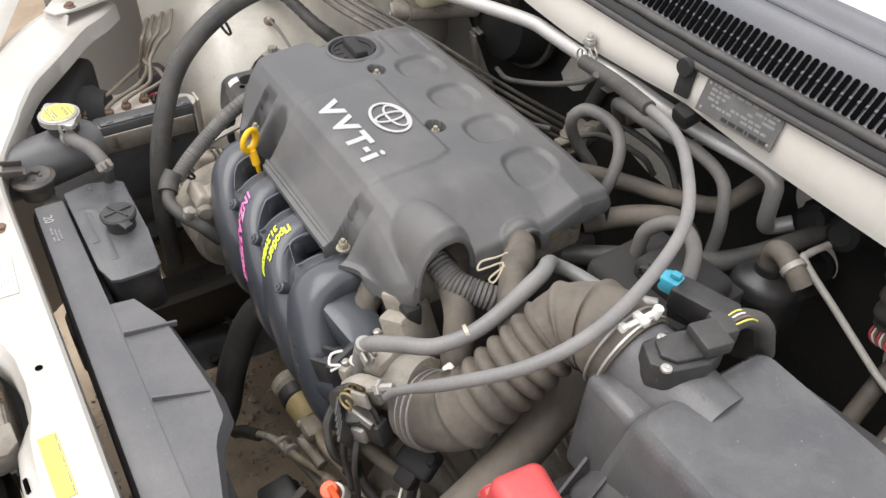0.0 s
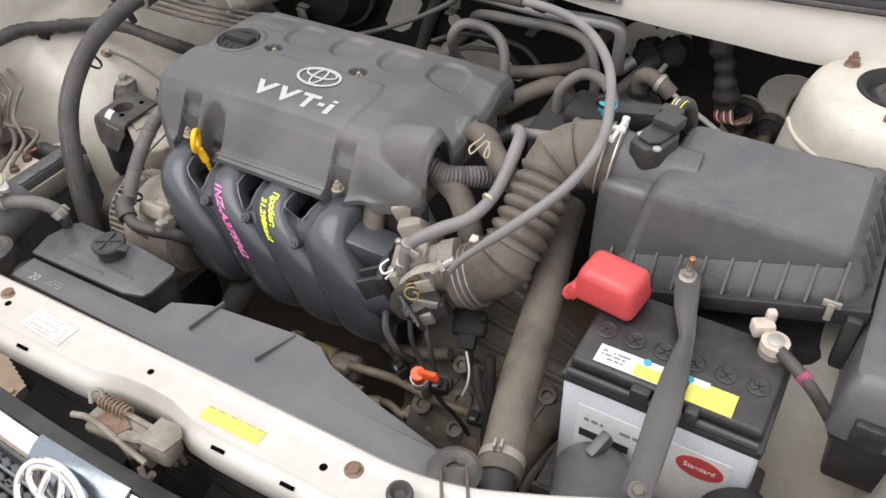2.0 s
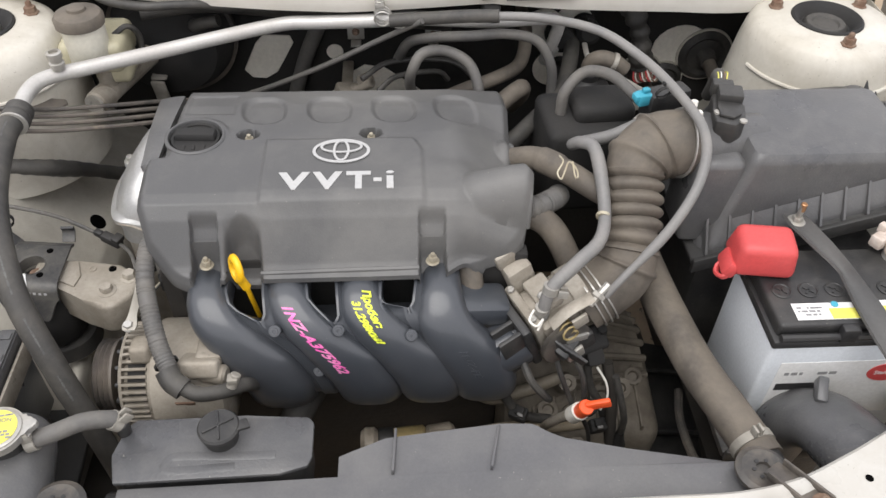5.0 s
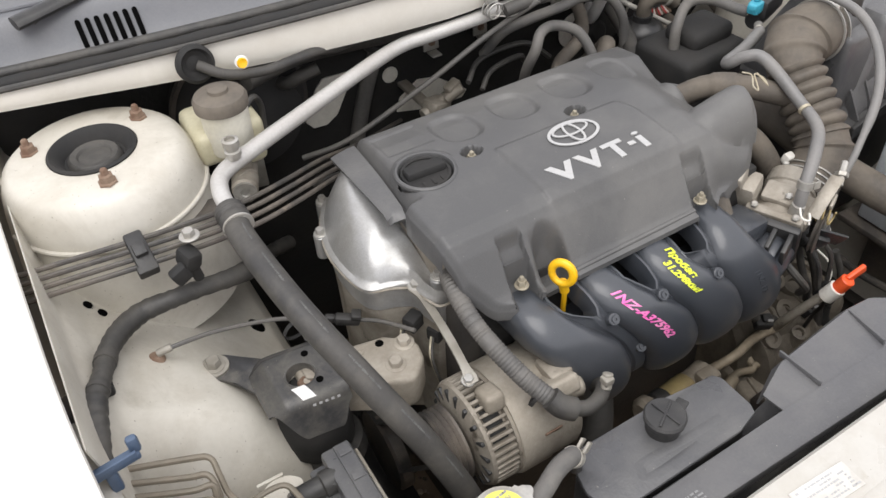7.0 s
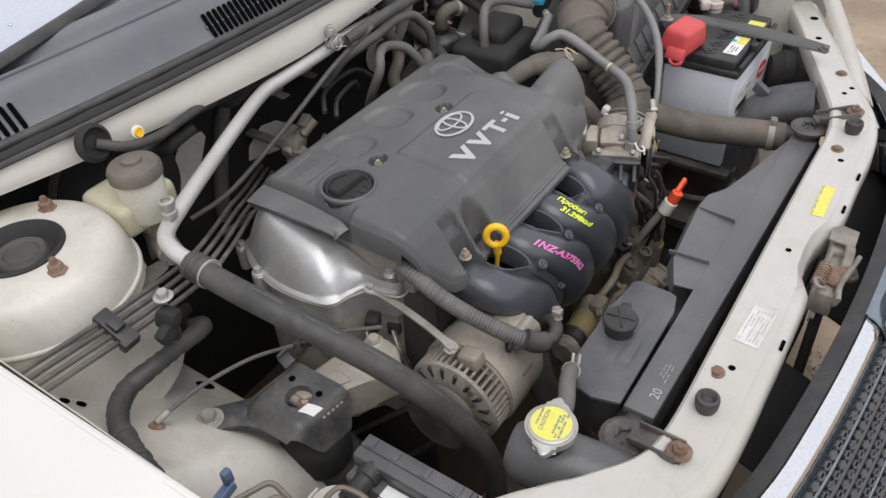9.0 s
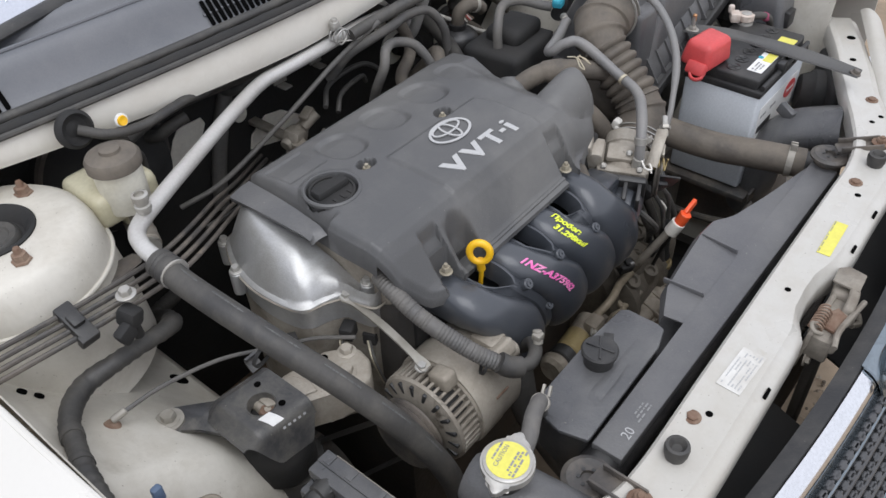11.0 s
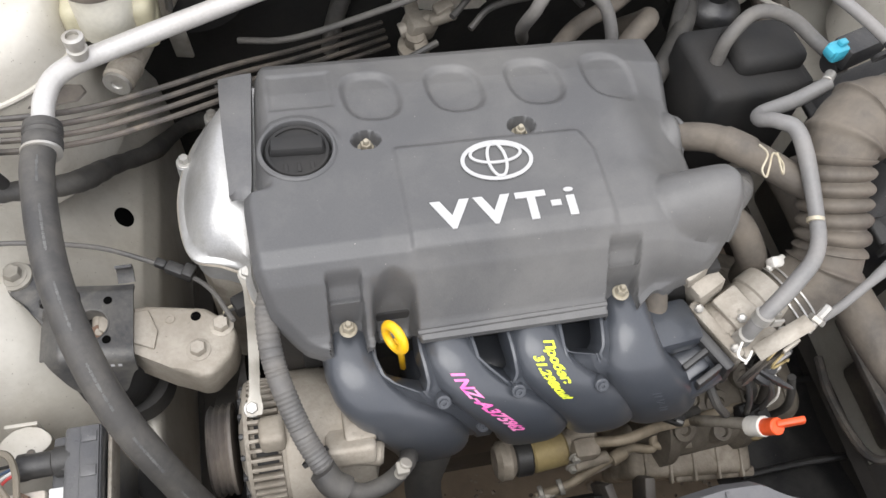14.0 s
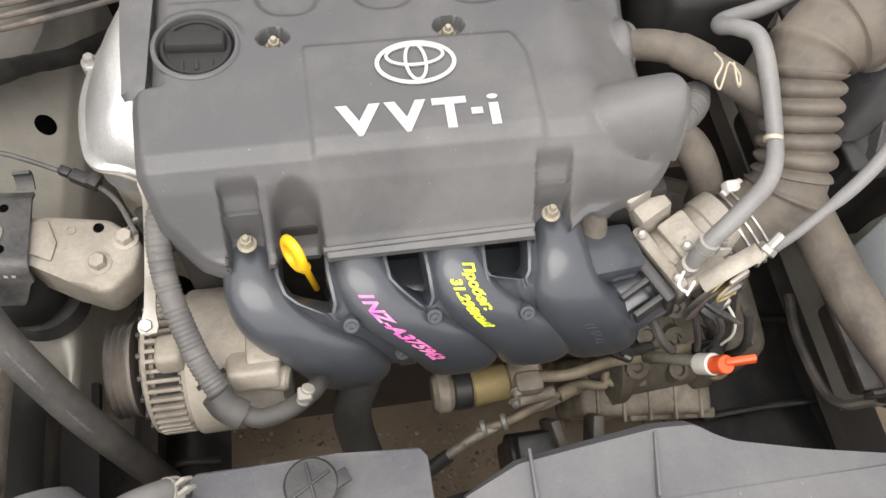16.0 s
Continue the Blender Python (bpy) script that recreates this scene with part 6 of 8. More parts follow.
part("stay", box((0.0, -0.058, 0.56), (0.05, 0.012, 0.24), 0.004), DARK, lock)
# added black sheets that keep the gap before the beam dark
for x0, x1 in ((-0.56, -0.40), (-0.24, -0.06), (0.06, 0.56)):
    solo("air_guide", sheet(lin(x0, x1, 14), lin(0, 1, 6), lambda u, v: Vector((u, -0.100 + 0.072 * v + 0.10 * u * u, 0.590 + 0.030 * v + 0.004 * math.sin(u * 40))), 0.003), PITCH, "black filler sheet added for the dark parts below the front beam", "air guide", ((x0 + x1) / 2, -0.06, 0.59), group="air guides")
solo("front_crossbar", box((0, -0.11, 0.52), (1.1, 0.05, 0.08), 0.012), DARK, "dark steel crossbar behind the grille", "crossbar", (0, -0.11, 0.48))
cond = thing("condenser", "dark finned condenser in front of the radiator", "condenser", (0, -0.012, 0.34))
part("core", box((0, -0.012, 0.50), (0.60, 0.016, 0.32), 0.002), DARK, cond)
for k in range(30):
    part("fin", box((0, -0.021, 0.36 + k * 0.0095), (0.59, 0.003, 0.003), 0), DARK, cond)

# front grille and bumper edge
front = thing("front_grille", "chrome edged dark grille of the car's nose", "grille", (0, -0.16, 0.55))


def nose_y(x):
    return -0.113 + 0.20 * x * x + 0.88 * max(0.0, abs(x) - 0.30) ** 2


part("chrome_strip", sheet(lin(-0.60, 0.60, 50), lin(0, 1, 6), lambda u, v: Vector((u, nose_y(u) - 0.018 * v - 0.006 * math.sin(v * 3.1), 0.729 - 0.018 * v - 0.08 * u * u)), 0.003), CHROME, front, "chrome strip")
# separate blue band drawn for the reflection below the chrome strip
part("lower_strip", sheet(lin(-0.60, 0.60, 50), lin(0, 1, 5), lambda u, v: Vector((u, nose_y(u) - 0.019 - 0.012 * v, 0.711 - 0.016 * v - 0.08 * u * u - 0.003 * math.sin(v * 3.1))), 0.003), CHROME_TINTED, front, "lower chrome strip coloured as a blue reflection")
part("top_edge", sheet(lin(-0.62, 0.62, 50), lin(0, 1, 6), lambda u, v: Vector((u, nose_y(u) + 0.019 * (1 - v), 0.722 + 0.008 * v - 0.08 * u * u)), 0.003), PLASTIC, front, "black plastic upper edge")


def nose_plate(u, v):
    a = min(v * 1.9, 1.6)
    e = (u / 0.095) ** 2
    return Vector((u, nose_y(u) + 0.002 - 0.046 * math.sin(a) * (1 - 0.55 * e), 0.734 - 0.056 * (1 - math.cos(a)) - 0.08 * u * u - 0.003 * e))


part("nose_plate", sheet(lin(-0.062, 0.066, 22), lin(0, 1, 14), nose_plate, 0.003), CHROME_TINTED, front, "chrome nose plate with a bluish reflection in its colour")
EM = pose(-0.004, -0.153, 0.722, 48)
part("emblem", join(*[placed(tube([(rx * math.cos(a), oy + ry * math.sin(a), 0.002) for a in lin(0, math.tau, 33)], 0.0042, 8, 2, 0.8), EM) for rx, ry, oy in ((0.046, 0.034, 0), (0.034, 0.016, 0.012), (0.013, 0.032, 0))]), CHROME, front, "polished chrome ring emblem")
def grille_at(x, f):
    """A point of the grille's leaning face; f runs from its top edge downwards."""
    return Vector((x, nose_y(x) - 0.026 - 0.085 * f, 0.708 - 0.150 * f - 0.07 * x * x))


part("mesh_back", sheet(lin(-0.55, 0.55, 40), lin(0, 1, 10), lambda u, v: grille_at(u, v) + Vector((0, 0.014, -0.004)), 0.002), PITCH, front, "black plastic behind the mesh")
tooth = bpy.data.meshes.new("tooth")
tb_ = join(box((0, 0, 0), (0.0095, 0.0085, 0.010), 0.0012, (0, 0, 0), 1), box((0, 0, 0.0005), (0.0145, 0.0036, 0.009), 0.0008, (0, 0, 0), 1))
tb_.to_mesh(tooth)
tb_.free()
tooth.materials.append(GRILLE)
far_teeth = bmesh.new()
for j in range(8):
    f = 0.05 + 0.122 * j
    part("bar", tube([grille_at(x, f + 0.061) + Vector((0, 0, 0.003)) for x in lin(-0.55, 0.55, 14)], 0.0030, 8, 3, 1.4), GRILLE if j % 4 else CHROME_TINTED, front, "" if j % 4 else "dull bright bar")
    for k in range(72):
        x = -0.545 + 0.0155 * (k + 0.5 * (j % 2))
        p = grille_at(x, f)
        m = Matrix.Translation(p) @ pose(0, 0, 0, 28, 0, math.degrees(math.atan(0.4 * x)))
        if x < 0.015:
            one = new("tooth", tooth)
            one.parent = front
            one.matrix_local = Matrix.Translation(-ROOTS[front]) @ m
        else:
            far_teeth.from_mesh(tooth)
            bmesh.ops.transform(far_teeth, matrix=m, verts=far_teeth.verts[-len(tooth.vertices):])
part("far_mesh", far_teeth, GRILLE, front)["kind"] = "stuff"
part("bumper", sheet(lin(-0.78, 0.78, 50), lin(0, 1, 10), lambda u, v: Vector((u, nose_y(u) - 0.10 - 0.05 * math.sin(v * 1.9), 0.545 - 0.34 * v - 0.05 * u * u)), 0.003), PAINT, front, "cream white bumper")
for sign in (-1, 1):
    lamp = thing("headlamp", "clear headlamp at the car's front corner", "headlamp", (sign * 0.60, 0.05, 0.66), "headlamps")
    part("housing", loft([[(sign * x, y, z) for x, y, z in ((0.44, -0.03 + d, 0.61), (0.72, 0.13 + d, 0.63), (0.72, 0.14 + d, 0.700), (0.56, 0.03 + d, 0.695), (0.44, -0.02 + d, 0.690))] for d in (0.0, -0.05)]), CHROME, lamp, "bright reflector housing")
    part("lens", loft([[(sign * x, y, z) for x, y, z in ((0.43, -0.06 + d, 0.58), (0.735, 0.115 + d, 0.60), (0.735, 0.125 + d, 0.690), (0.57, 0.020 + d, 0.675), (0.43, -0.035 + d, 0.665))] for d in (0.0, -0.012)]), GLASS, lamp, "clear lens")

    part("back", join(box((sign * 0.60, 0.135, 0.672), (0.17, 0.055, 0.11), 0.015, (0, 0, sign * 28), 3), lathe((sign * 0.585, 0.145, 0.675), (-sign * 0.45, 1, 0.1), [(0.042, 0), (0.042, 0.03), (0.036, 0.036), (0.030, 0.05), (0, 0.052)], 28)), PITCH, lamp, "black plastic back with a rubber boot")



def nose_corner(sign):
    """Cream edge above the lamp, from the grille's end back to the wing's tip."""
    dy, dz, wide = (0.0, 0.0, 0.036) if sign > 0 else (-0.038, 0.034, 0.085)

    def point(u, v):
        x = 0.455 + 0.270 * u
        inner = dy + 0.030 + 0.34 * (x - 0.455) + 0.55 * (x - 0.455) ** 2
        return Vector((sign * x, inner - wide * v, dz + 0.736 + 0.05 * u * u - 0.020 * v * v - 0.010 * (1 - v) ** 4))

    return sheet(lin(0, 1, 26), lin(0, 1, 10), point, 0.002)


for sign in (-1, 1):
    part("nose_corner", nose_corner(sign), PAINT, body, "cream white panel edge above the lamp")
part("splash_liner", box((-0.58, 0.195, 0.50), (0.26, 0.24, 0.012), 0.004, (6, 0, 0)), PITCH, body, "black plastic splash liner behind the lamp")

# right corner bracket with blue clip
brk = thing("lamp_bracket", "cream white lamp support bracket with blue clip", "bracket", (-0.68, 0.22, 0.75))
corner_out = [(-0.735, 0.360), (-0.708, 0.364), (-0.695, 0.306), (-0.690, 0.252), (-0.678, 0.206), (-0.671, 0.182), (-0.678, 0.162), (-0.705, 0.150), (-0.735, 0.175)]
corner_plate = prism(corner_out, 0.0, 0.004, 0.0015, 1)
for v in corner_plate.verts:
    v.co.z += 0.797 + 0.20 * max(0.0, v.co.y - 0.24) - 0.25 * max(0.0, 0.175 - v.co.y)
part("plate", corner_plate, PAINT, brk)
part("face", sheet(lin(0, 1, 10), lin(0, 1, 6), lambda u, v: Vector((-0.668 - 0.044 * u + 0.010 * v, 0.180 - 0.024 * u - 0.010 * v, 0.796 - 0.020 * v)), 0.002), PAINT, brk)
part("hole", lathe((-0.706, 0.255, 0.8035), (0, 0, 1), [(0.0075, 0), (0.0075, 0.0012), (0, 0.0013)], 16), HOLE_BLACK, brk, "black disc for a hole's shade")
part("pad", box((-0.706, 0.300, 0.8155), (0.014, 0.030, 0.001), 0.0003, (8, 0, 10)), LABEL, brk, "small white stamped patch")
part("clip", join(box((-0.690, 0.286, 0.840), (0.048, 0.011, 0.007), 0.002, (0, 0, 8)), box((-0.690, 0.280, 0.846), (0.044, 0.003, 0.008), 0.001, (0, 0, 8)), box((-0.668, 0.291, 0.850), (0.010, 0.008, 0.018), 0.003), box((-0.693, 0.286, 0.826), (0.010, 0.008, 0.030), 0.002)), NAVY, brk, "faded blue plastic clip")
part("bolt", hexbolt((-0.6890, 0.1885, 0.8005), (0, 0, 1), 0.0065, 0.004, 0.0095), RUST, brk, "rusty bolt")

# ---- right side of the bay ----
alt = thing("alternator", "dirty cast aluminium alternator with cooling slots", "alternator", (-0.30, 0.275, 0.56))
AC = Vector((-0.366, 0.278, 0.636))
part("body", lathe(AC, (1, 0, 0), [(0.030, -0.004), (0.052, 0.0), (0.062, 0.004), (0.064, 0.008), (0.056, 0.009), (0.056, 0.036), (0.064, 0.037), (0.064, 0.050), (0.066, 0.052), (0.066, 0.086), (0.058, 0.087), (0.058, 0.112), (0.064, 0.113), (0.060, 0.122), (0.040, 0.128), (0, 0.128)], 48), ALU_DIRTY, alt)
for side_x, n in ((0.022, 44),):
    for k in range(n):
        w = k * math.tau / n
        c = AC + Vector((side_x, 0.0605 * math.cos(w), 0.0605 * math.sin(w)))
        part("fin", box(c, (0.029, 0.0038, 0.008), 0.0010, (math.degrees(w) - 90, 0, 0)), ALU_DIRTY, alt)
# black blocks on the end face stand for the shade in its slots
for w in lin(0, math.tau * 17 / 18, 18):
    part("front_slot", box(AC + Vector((0.0016, 0.0500 * math.cos(w), 0.0500 * math.sin(w))), (0.006, 0.0050, 0.018), 0.0012, (math.degrees(w) - 90, 0, 0)), INK, alt, "black block for a cooling slot's shade")
part("casing", lathe(AC + Vector((0.040, 0, 0)), (1, 0, 0), [(0.058, 0), (0.0668, 0.001), (0.0680, 0.004), (0.0680, 0.040), (0.0665, 0.042), (0.0665, 0.076), (0.0630, 0.082), (0.045, 0.084)], 56), CASTING, alt, "smooth dusty cast casing")
part("lug_pad", box(AC + Vector((0.030, -0.014, 0.064)), (0.024, 0.030, 0.024), 0.006, (-14, 0, 0), 3), CASTING, alt)
part("end_pad", box(AC + Vector((0.100, -0.030, 0.056)), (0.046, 0.050, 0.022), 0.005, (-30, 0, 0), 3), CASTING, alt)
part("terminal_cap", join(rod(AC + Vector((0.100, -0.040, 0.052)), AC + Vector((0.130, -0.046, 0.052)), 0.012, 16, 0.003), box(AC + Vector((0.110, -0.02, 0.066)), (0.030, 0.034, 0.016), 0.004)), ALU_DIRTY, alt)
# windings kept dark so the gaps between the fins look shaded
part("winding", lathe(AC + Vector((0.012, 0, 0)), (1, 0, 0), [(0.0555, 0), (0.0575, 0.003), (0.0575, 0.018), (0.0555, 0.022)], 48), PITCH, alt, "windings coloured dark for the shade in the slots")
part("winding", lathe(AC + Vector((0.090, 0, 0)), (1, 0, 0), [(0.0575, 0), (0.0595, 0.003), (0.0595, 0.018), (0.0575, 0.022)], 48), DARK, alt, "windings coloured dark for the shade in the slots")
part("pulley", lathe(AC + Vector((-0.034, 0, 0)), (1, 0, 0), [(0.010, 0), (0.018, 0.001), (0.041, 0.0), (0.045, 0.003), (0.042, 0.006), (0.045, 0.009), (0.042, 0.012), (0.045, 0.015), (0.042, 0.018), (0.045, 0.021), (0.045, 0.024), (0.012, 0.025)], 36), BLACK_STEEL, alt)
part("sticker", box(AC + Vector((0.080, -0.063, 0.022)), (0.022, 0.002, 0.012), 0.0004, (18, 0, 0)), RUST, alt, "worn red label")
stay_bar = thing("alternator_stay", "flat dull zinc adjusting stay above the alternator", "bracket", (-0.345, 0.33, 0.73))


def stay_point(u, v):
    y = 0.412 - 0.135 * v
    w = 0.0048 + 0.004 * math.exp(-((v - 0.04) / 0.06) ** 2) + 0.003 * math.exp(-((v - 0.96) / 0.06) ** 2)
    return Vector((-0.343 - 0.008 * v + 0.004 * math.sin(v * 2.6) + (u - 0.5) * 2 * w, y, 0.752 - 0.020 * v - 0.014 * v * v))


part("bar", sheet(lin(0, 1, 5), lin(0, 1, 24), stay_point, 0.003), DULL, stay_bar)
for c in ((-0.3425, 0.408, 0.7535), (-0.3505, 0.2835, 0.7190)):
    part("bolt", hexbolt(c, (0, -0.2, 1), 0.0058, 0.005, 0.008), STEEL, stay_bar)
belt = thing("drive_belt", "black ribbed drive belt round the pulleys", "belt", (-0.395, 0.35, 0.45))
loop = []
for w in lin(-math.pi * 0.5, math.pi * 0.55, 9):
    loop.append((0.278 - 0.0385 * math.cos(w), 0.636 + 0.0385 * math.sin(w)))
for w in lin(math.pi * 0.5, math.pi * 1.5, 9):
    loop.append((0.46 - 0.065 * math.cos(w) , 0.40 + 0.065 * math.sin(w)))
part("band", loft([[(x, y, z) for y, z in loop] for x in (-0.3985, -0.3785)], True, False), RUBBER, belt)
part("crank_pulley", lathe((-0.400, 0.46, 0.40), (1, 0, 0), [(0.02, 0), (0.060, 0.002), (0.064, 0.006), (0.064, 0.022), (0.03, 0.024)], 40), BLACK_STEEL, belt)

mount = thing("engine_mount", "dirty cast engine mount arm on a black pressed bracket", "engine mount", (-0.47, 0.41, 0.62))
arm_out = [(-0.500, 0.392), (-0.464, 0.3685), (-0.4267, 0.346), (-0.398, 0.3305), (-0.386, 0.332), (-0.366, 0.352), (-0.3615, 0.372), (-0.364, 0.3845), (-0.3905, 0.4065), (-0.4470, 0.4175), (-0.500, 0.418)]
part("arm", prism(arm_out, 0.652, 0.7005, 0.006, 3), CASTING, mount, "dusty tan cast mount arm")
part("arm_pad", prism([(-0.492, 0.394), (-0.462, 0.377), (-0.440, 0.366), (-0.436, 0.385), (-0.445, 0.410), (-0.492, 0.410)], 0.700, 0.7030, 0.002, 2), CASTING, mount)
for c in [(-0.3755, 0.3825, 0.7000), (-0.3985, 0.3595, 0.7000)]:
    part("bolt", hexbolt(c, (0, 0, 1), 0.0082, 0.0075, 0.0120), CASTING, mount, "dusty flanged bolt")
for c, m in (((-0.4000, 0.3970), HOLE_BLACK), ((-0.4250, 0.3975), CASTING)):
    part("arm_hole", ring((*c, 0.7003), (0, 0, 1), [(0.0030, 0), (0.0032, 0.0010), (0.0048, 0.0012), (0.0052, 0)], 16), m, mount)
    part("hole_floor", lathe((*c, 0.7002), (0, 0, 1), [(0.0032, 0), (0.0030, 0.0004), (0, 0.0004)], 14), m, mount)


def hood_point(a, w):
    """The pressed hood: flat top, left edge folded down, front rolled down to a skirt. a: metres right of the left crease, w: metres from the rear edge."""
    x, dz = (-0.5265 + a, 0.0) if a >= 0 else (-0.5265 + a * 0.80, a * 0.60)
    flat, r = 0.068, 0.017
    turn = 1.25
    if w < flat:
        y = 0.445 - w
    elif w < flat + r * turn:
        k = (w - flat) / r
        y, dz = 0.445 - flat - r * math.sin(k), dz - r * (1 - math.cos(k))
    else:
        k = w - flat - r * turn
        y, dz = 0.445 - flat - r * math.sin(turn) - k * math.cos(turn), dz - r * (1 - math.cos(turn)) - k * math.sin(turn)
    return Vector((x, y - 0.006 * smooth(0.0, 0.07, a), 0.7115 + dz - 0.004 * smooth(0.010, 0.0, w)))


HOLE_AT, HOLE_R = Vector((-0.4972, 0.3965)), 0.0162
hood = bmesh.new()
grid = []
for j in range(60):
    row = []
    for i in range(46):
        a = -0.026 + 0.095 * i / 45
        reach = 0.128 - 0.030 * smooth(0.05, 0.069, a) - 0.055 * smooth(0.012, -0.024, a)
        p = hood_point(a, reach * j / 59)
        d = Vector((p.x, p.y)) - HOLE_AT
        if abs(d.length - HOLE_R) < 0.0016 and p.z > 0.705:
            q = HOLE_AT + d.normalized() * HOLE_R
            p.x, p.y = q
        row.append(hood.verts.new(p))
    grid.append(row)
for r0, r1 in zip(grid, grid[1:]):
    for k in range(45):
        f = hood.faces.new((r0[k], r0[k + 1], r1[k + 1], r1[k]))
        c = f.calc_center_median()
        if c.z > 0.705 and (Vector((c.x, c.y)) - HOLE_AT).length < HOLE_R - 0.0002:
            hood.faces.remove(f)
hood.normal_update()
bmesh.ops.solidify(hood, geom=hood.faces[:], thickness=-0.0035)
part("hood", hood, BRACKET, mount, "dusty black pressed steel hood", 30)
part("hole_rim", ring((*HOLE_AT, 0.7085), (0, 0, 1), [(0.0150, -0.012), (0.0160, 0.0), (0.0163, 0.0032), (0.0178, 0.0036), (0.0182, 0.0028)], 36), BRACKET, mount, "turned rim of the round hole")
part("hole_floor", lathe((HOLE_AT.x, HOLE_AT.y, 0.690), (0, 0, 1), [(0.0158, 0), (0.0158, 0.002), (0, 0.002)], 28), PITCH, mount)
part("nut", lathe((HOLE_AT.x + 0.003, HOLE_AT.y - 0.004, 0.691), (0, 0, 1), [(0.0100, 0), (0.0100, 0.009), (0.0085, 0.0105), (0, 0.0075)], 6), RUST, mount, "rusty nut in the hole")
for c in ((-0.4813, 0.4212), (-0.4818, 0.3785)):
    part("small_hole", lathe((*c, 0.7114), (0, 0, 1), [(0.0040, 0), (0.0042, 0.0010), (0, 0.0011)], 18), HOLE_BLACK, mount, "small black disc for a hole's shade")
part("tab", sheet(lin(0, 1, 5), lin(0, 1, 8), lambda u, v: Vector((-0.472 + 0.016 * u, 0.440 + 0.010 * math.sin(v * 2.2), 0.7095 + 0.016 * v)), 0.003), BRACKET, mount, "turned-up locating tab")
ear_out = [(-0.522, 0.449), (-0.558, 0.479), (-0.570, 0.484), (-0.582, 0.481), (-0.589, 0.470), (-0.586, 0.458), (-0.575, 0.444), (-0.559, 0.430), (-0.545, 0.408), (-0.532, 0.398), (-0.521, 0.405)]
ear = prism(ear_out, 0.0, 0.004, 0.0015, 1)
for v in ear.verts:
    v.co.z += 0.699 + 0.05 * max(0.0, -0.535 - v.co.x) - 0.40 * max(0.0, 0.43 - v.co.y)
part("ear", ear, BRACKET, mount, "dusty pressed steel ear")
part("ear_bolt", join(lathe((-0.573, 0.4665, 0.703), (0, 0, 1), [(0.0165, -0.002), (0.0165, 0.0025), (0.0130, 0.0035)], 24), hexbolt((-0.573, 0.4665, 0.706), (0, 0, 1), 0.0088, 0.0085, 0.0128)), DULL, mount)
part("label", sheet(lin(0, 1, 4), lin(0, 1, 5), lambda u, v: hood_point(0.012 + 0.015 * u + 0.006 * v, 0.062 + 0.018 * v) + Vector((0, -0.0006, 0.0009)), 0), LABEL, mount, "small white label")
for k in range(5):
    part("stamp", sheet([0, 1], [0, 1], lambda u, v: hood_point(0.026 + 0.0068 * k + 0.0034 * u, 0.0870 + 0.0030 * v) + Vector((0, -0.0010, 0.0006)), 0), INK_PALE, mount, "pale stamped mark")
part("lower_case", lathe((-0.495, 0.388, 0.60), (0, 0, 1), [(0.036, 0), (0.042, 0.01), (0.042, 0.06), (0.030, 0.086)], 32), PITCH, mount, "black rubber mount body")
part("rubber", lathe((-0.485, 0.385, 0.57), (0, 0, 1), [(0.034, 0), (0.044, 0.01), (0.040, 0.03)], 28), RUBBER, mount)

# brake hydraulic unit
absu = thing("brake_hydraulic_unit", "black brake hydraulic unit with metal block and steel pipes", "hydraulic unit", (-0.53, 0.25, 0.45))
part("controller", box((-0.512, 0.228, 0.618), (0.048, 0.146, 0.124), 0.004), PLASTIC_GREY, absu)
part("lid", join(box((-0.5035, 0.228, 0.690), (0.033, 0.146, 0.020), 0.004), box((-0.4975, 0.230, 0.7005), (0.017, 0.138, 0.004), 0.0015)), PLASTIC_GREY, absu, "dark grey plastic lid")
for y in (0.176, 0.216, 0.256, 0.288):
    part("rib", box((-0.4975, y, 0.7030), (0.0135, 0.010, 0.002), 0.0008), PLASTIC_GREY, absu)
part("side_rail", box((-0.4835, 0.225, 0.672), (0.004, 0.140, 0.030), 0.0015), ALU_DIRTY, absu)
part("valve_block", box((-0.569, 0.194, 0.632), (0.062, 0.116, 0.106), 0.004), PALE_ALLOY, absu, "pale dusty alloy valve block")
part("label", box((-0.5290, 0.208, 0.6806), (0.0155, 0.088, 0.0008), 0.0002), LABEL, absu, "white paper label")
part("motor", lathe((-0.598, 0.200, 0.620), (-1, 0, 0), [(0.034, 0), (0.034, 0.04), (0.030, 0.046), (0, 0.046)], 28), PLASTIC, absu)
part("plug", join(lathe((-0.520, 0.2745, 0.686), (-1, 0, -0.05), [(0.014, -0.006), (0.014, 0.010), (0.0115, 0.012), (0.0115, 0.034), (0.0125, 0.036), (0.0125, 0.042), (0.006, 0.043)], 24), box((-0.517, 0.2745, 0.684), (0.016, 0.026, 0.024), 0.004)), PLASTIC, absu, "black cable plug")
for k, m in enumerate((RED, LABEL, NAVY, INK)):
    part("wire", tube([(-0.560, 0.271 + 0.003 * k, 0.685), (-0.572, 0.266 + 0.004 * k, 0.684), (-0.586, 0.258 + 0.007 * k, 0.676), (-0.604, 0.256 + 0.008 * k, 0.655)], 0.0016, 6, 6), m, absu)
part("plug_boot", lathe((-0.664, 0.296, 0.615), (0, -0.25, 1), [(0.026, 0), (0.026, 0.045), (0.023, 0.050), (0.023, 0.058), (0.020, 0.064), (0.010, 0.066), (0, 0.066)], 24), MAROON, absu, "dark maroon plug housing")
tab_out = [(-0.566 + 0.0205 * math.cos(a) * (1 + 0.15 * math.cos(2 * a)), 0.3055 + 0.0165 * math.sin(a)) for a in lin(0, math.tau * 23 / 24, 24)]
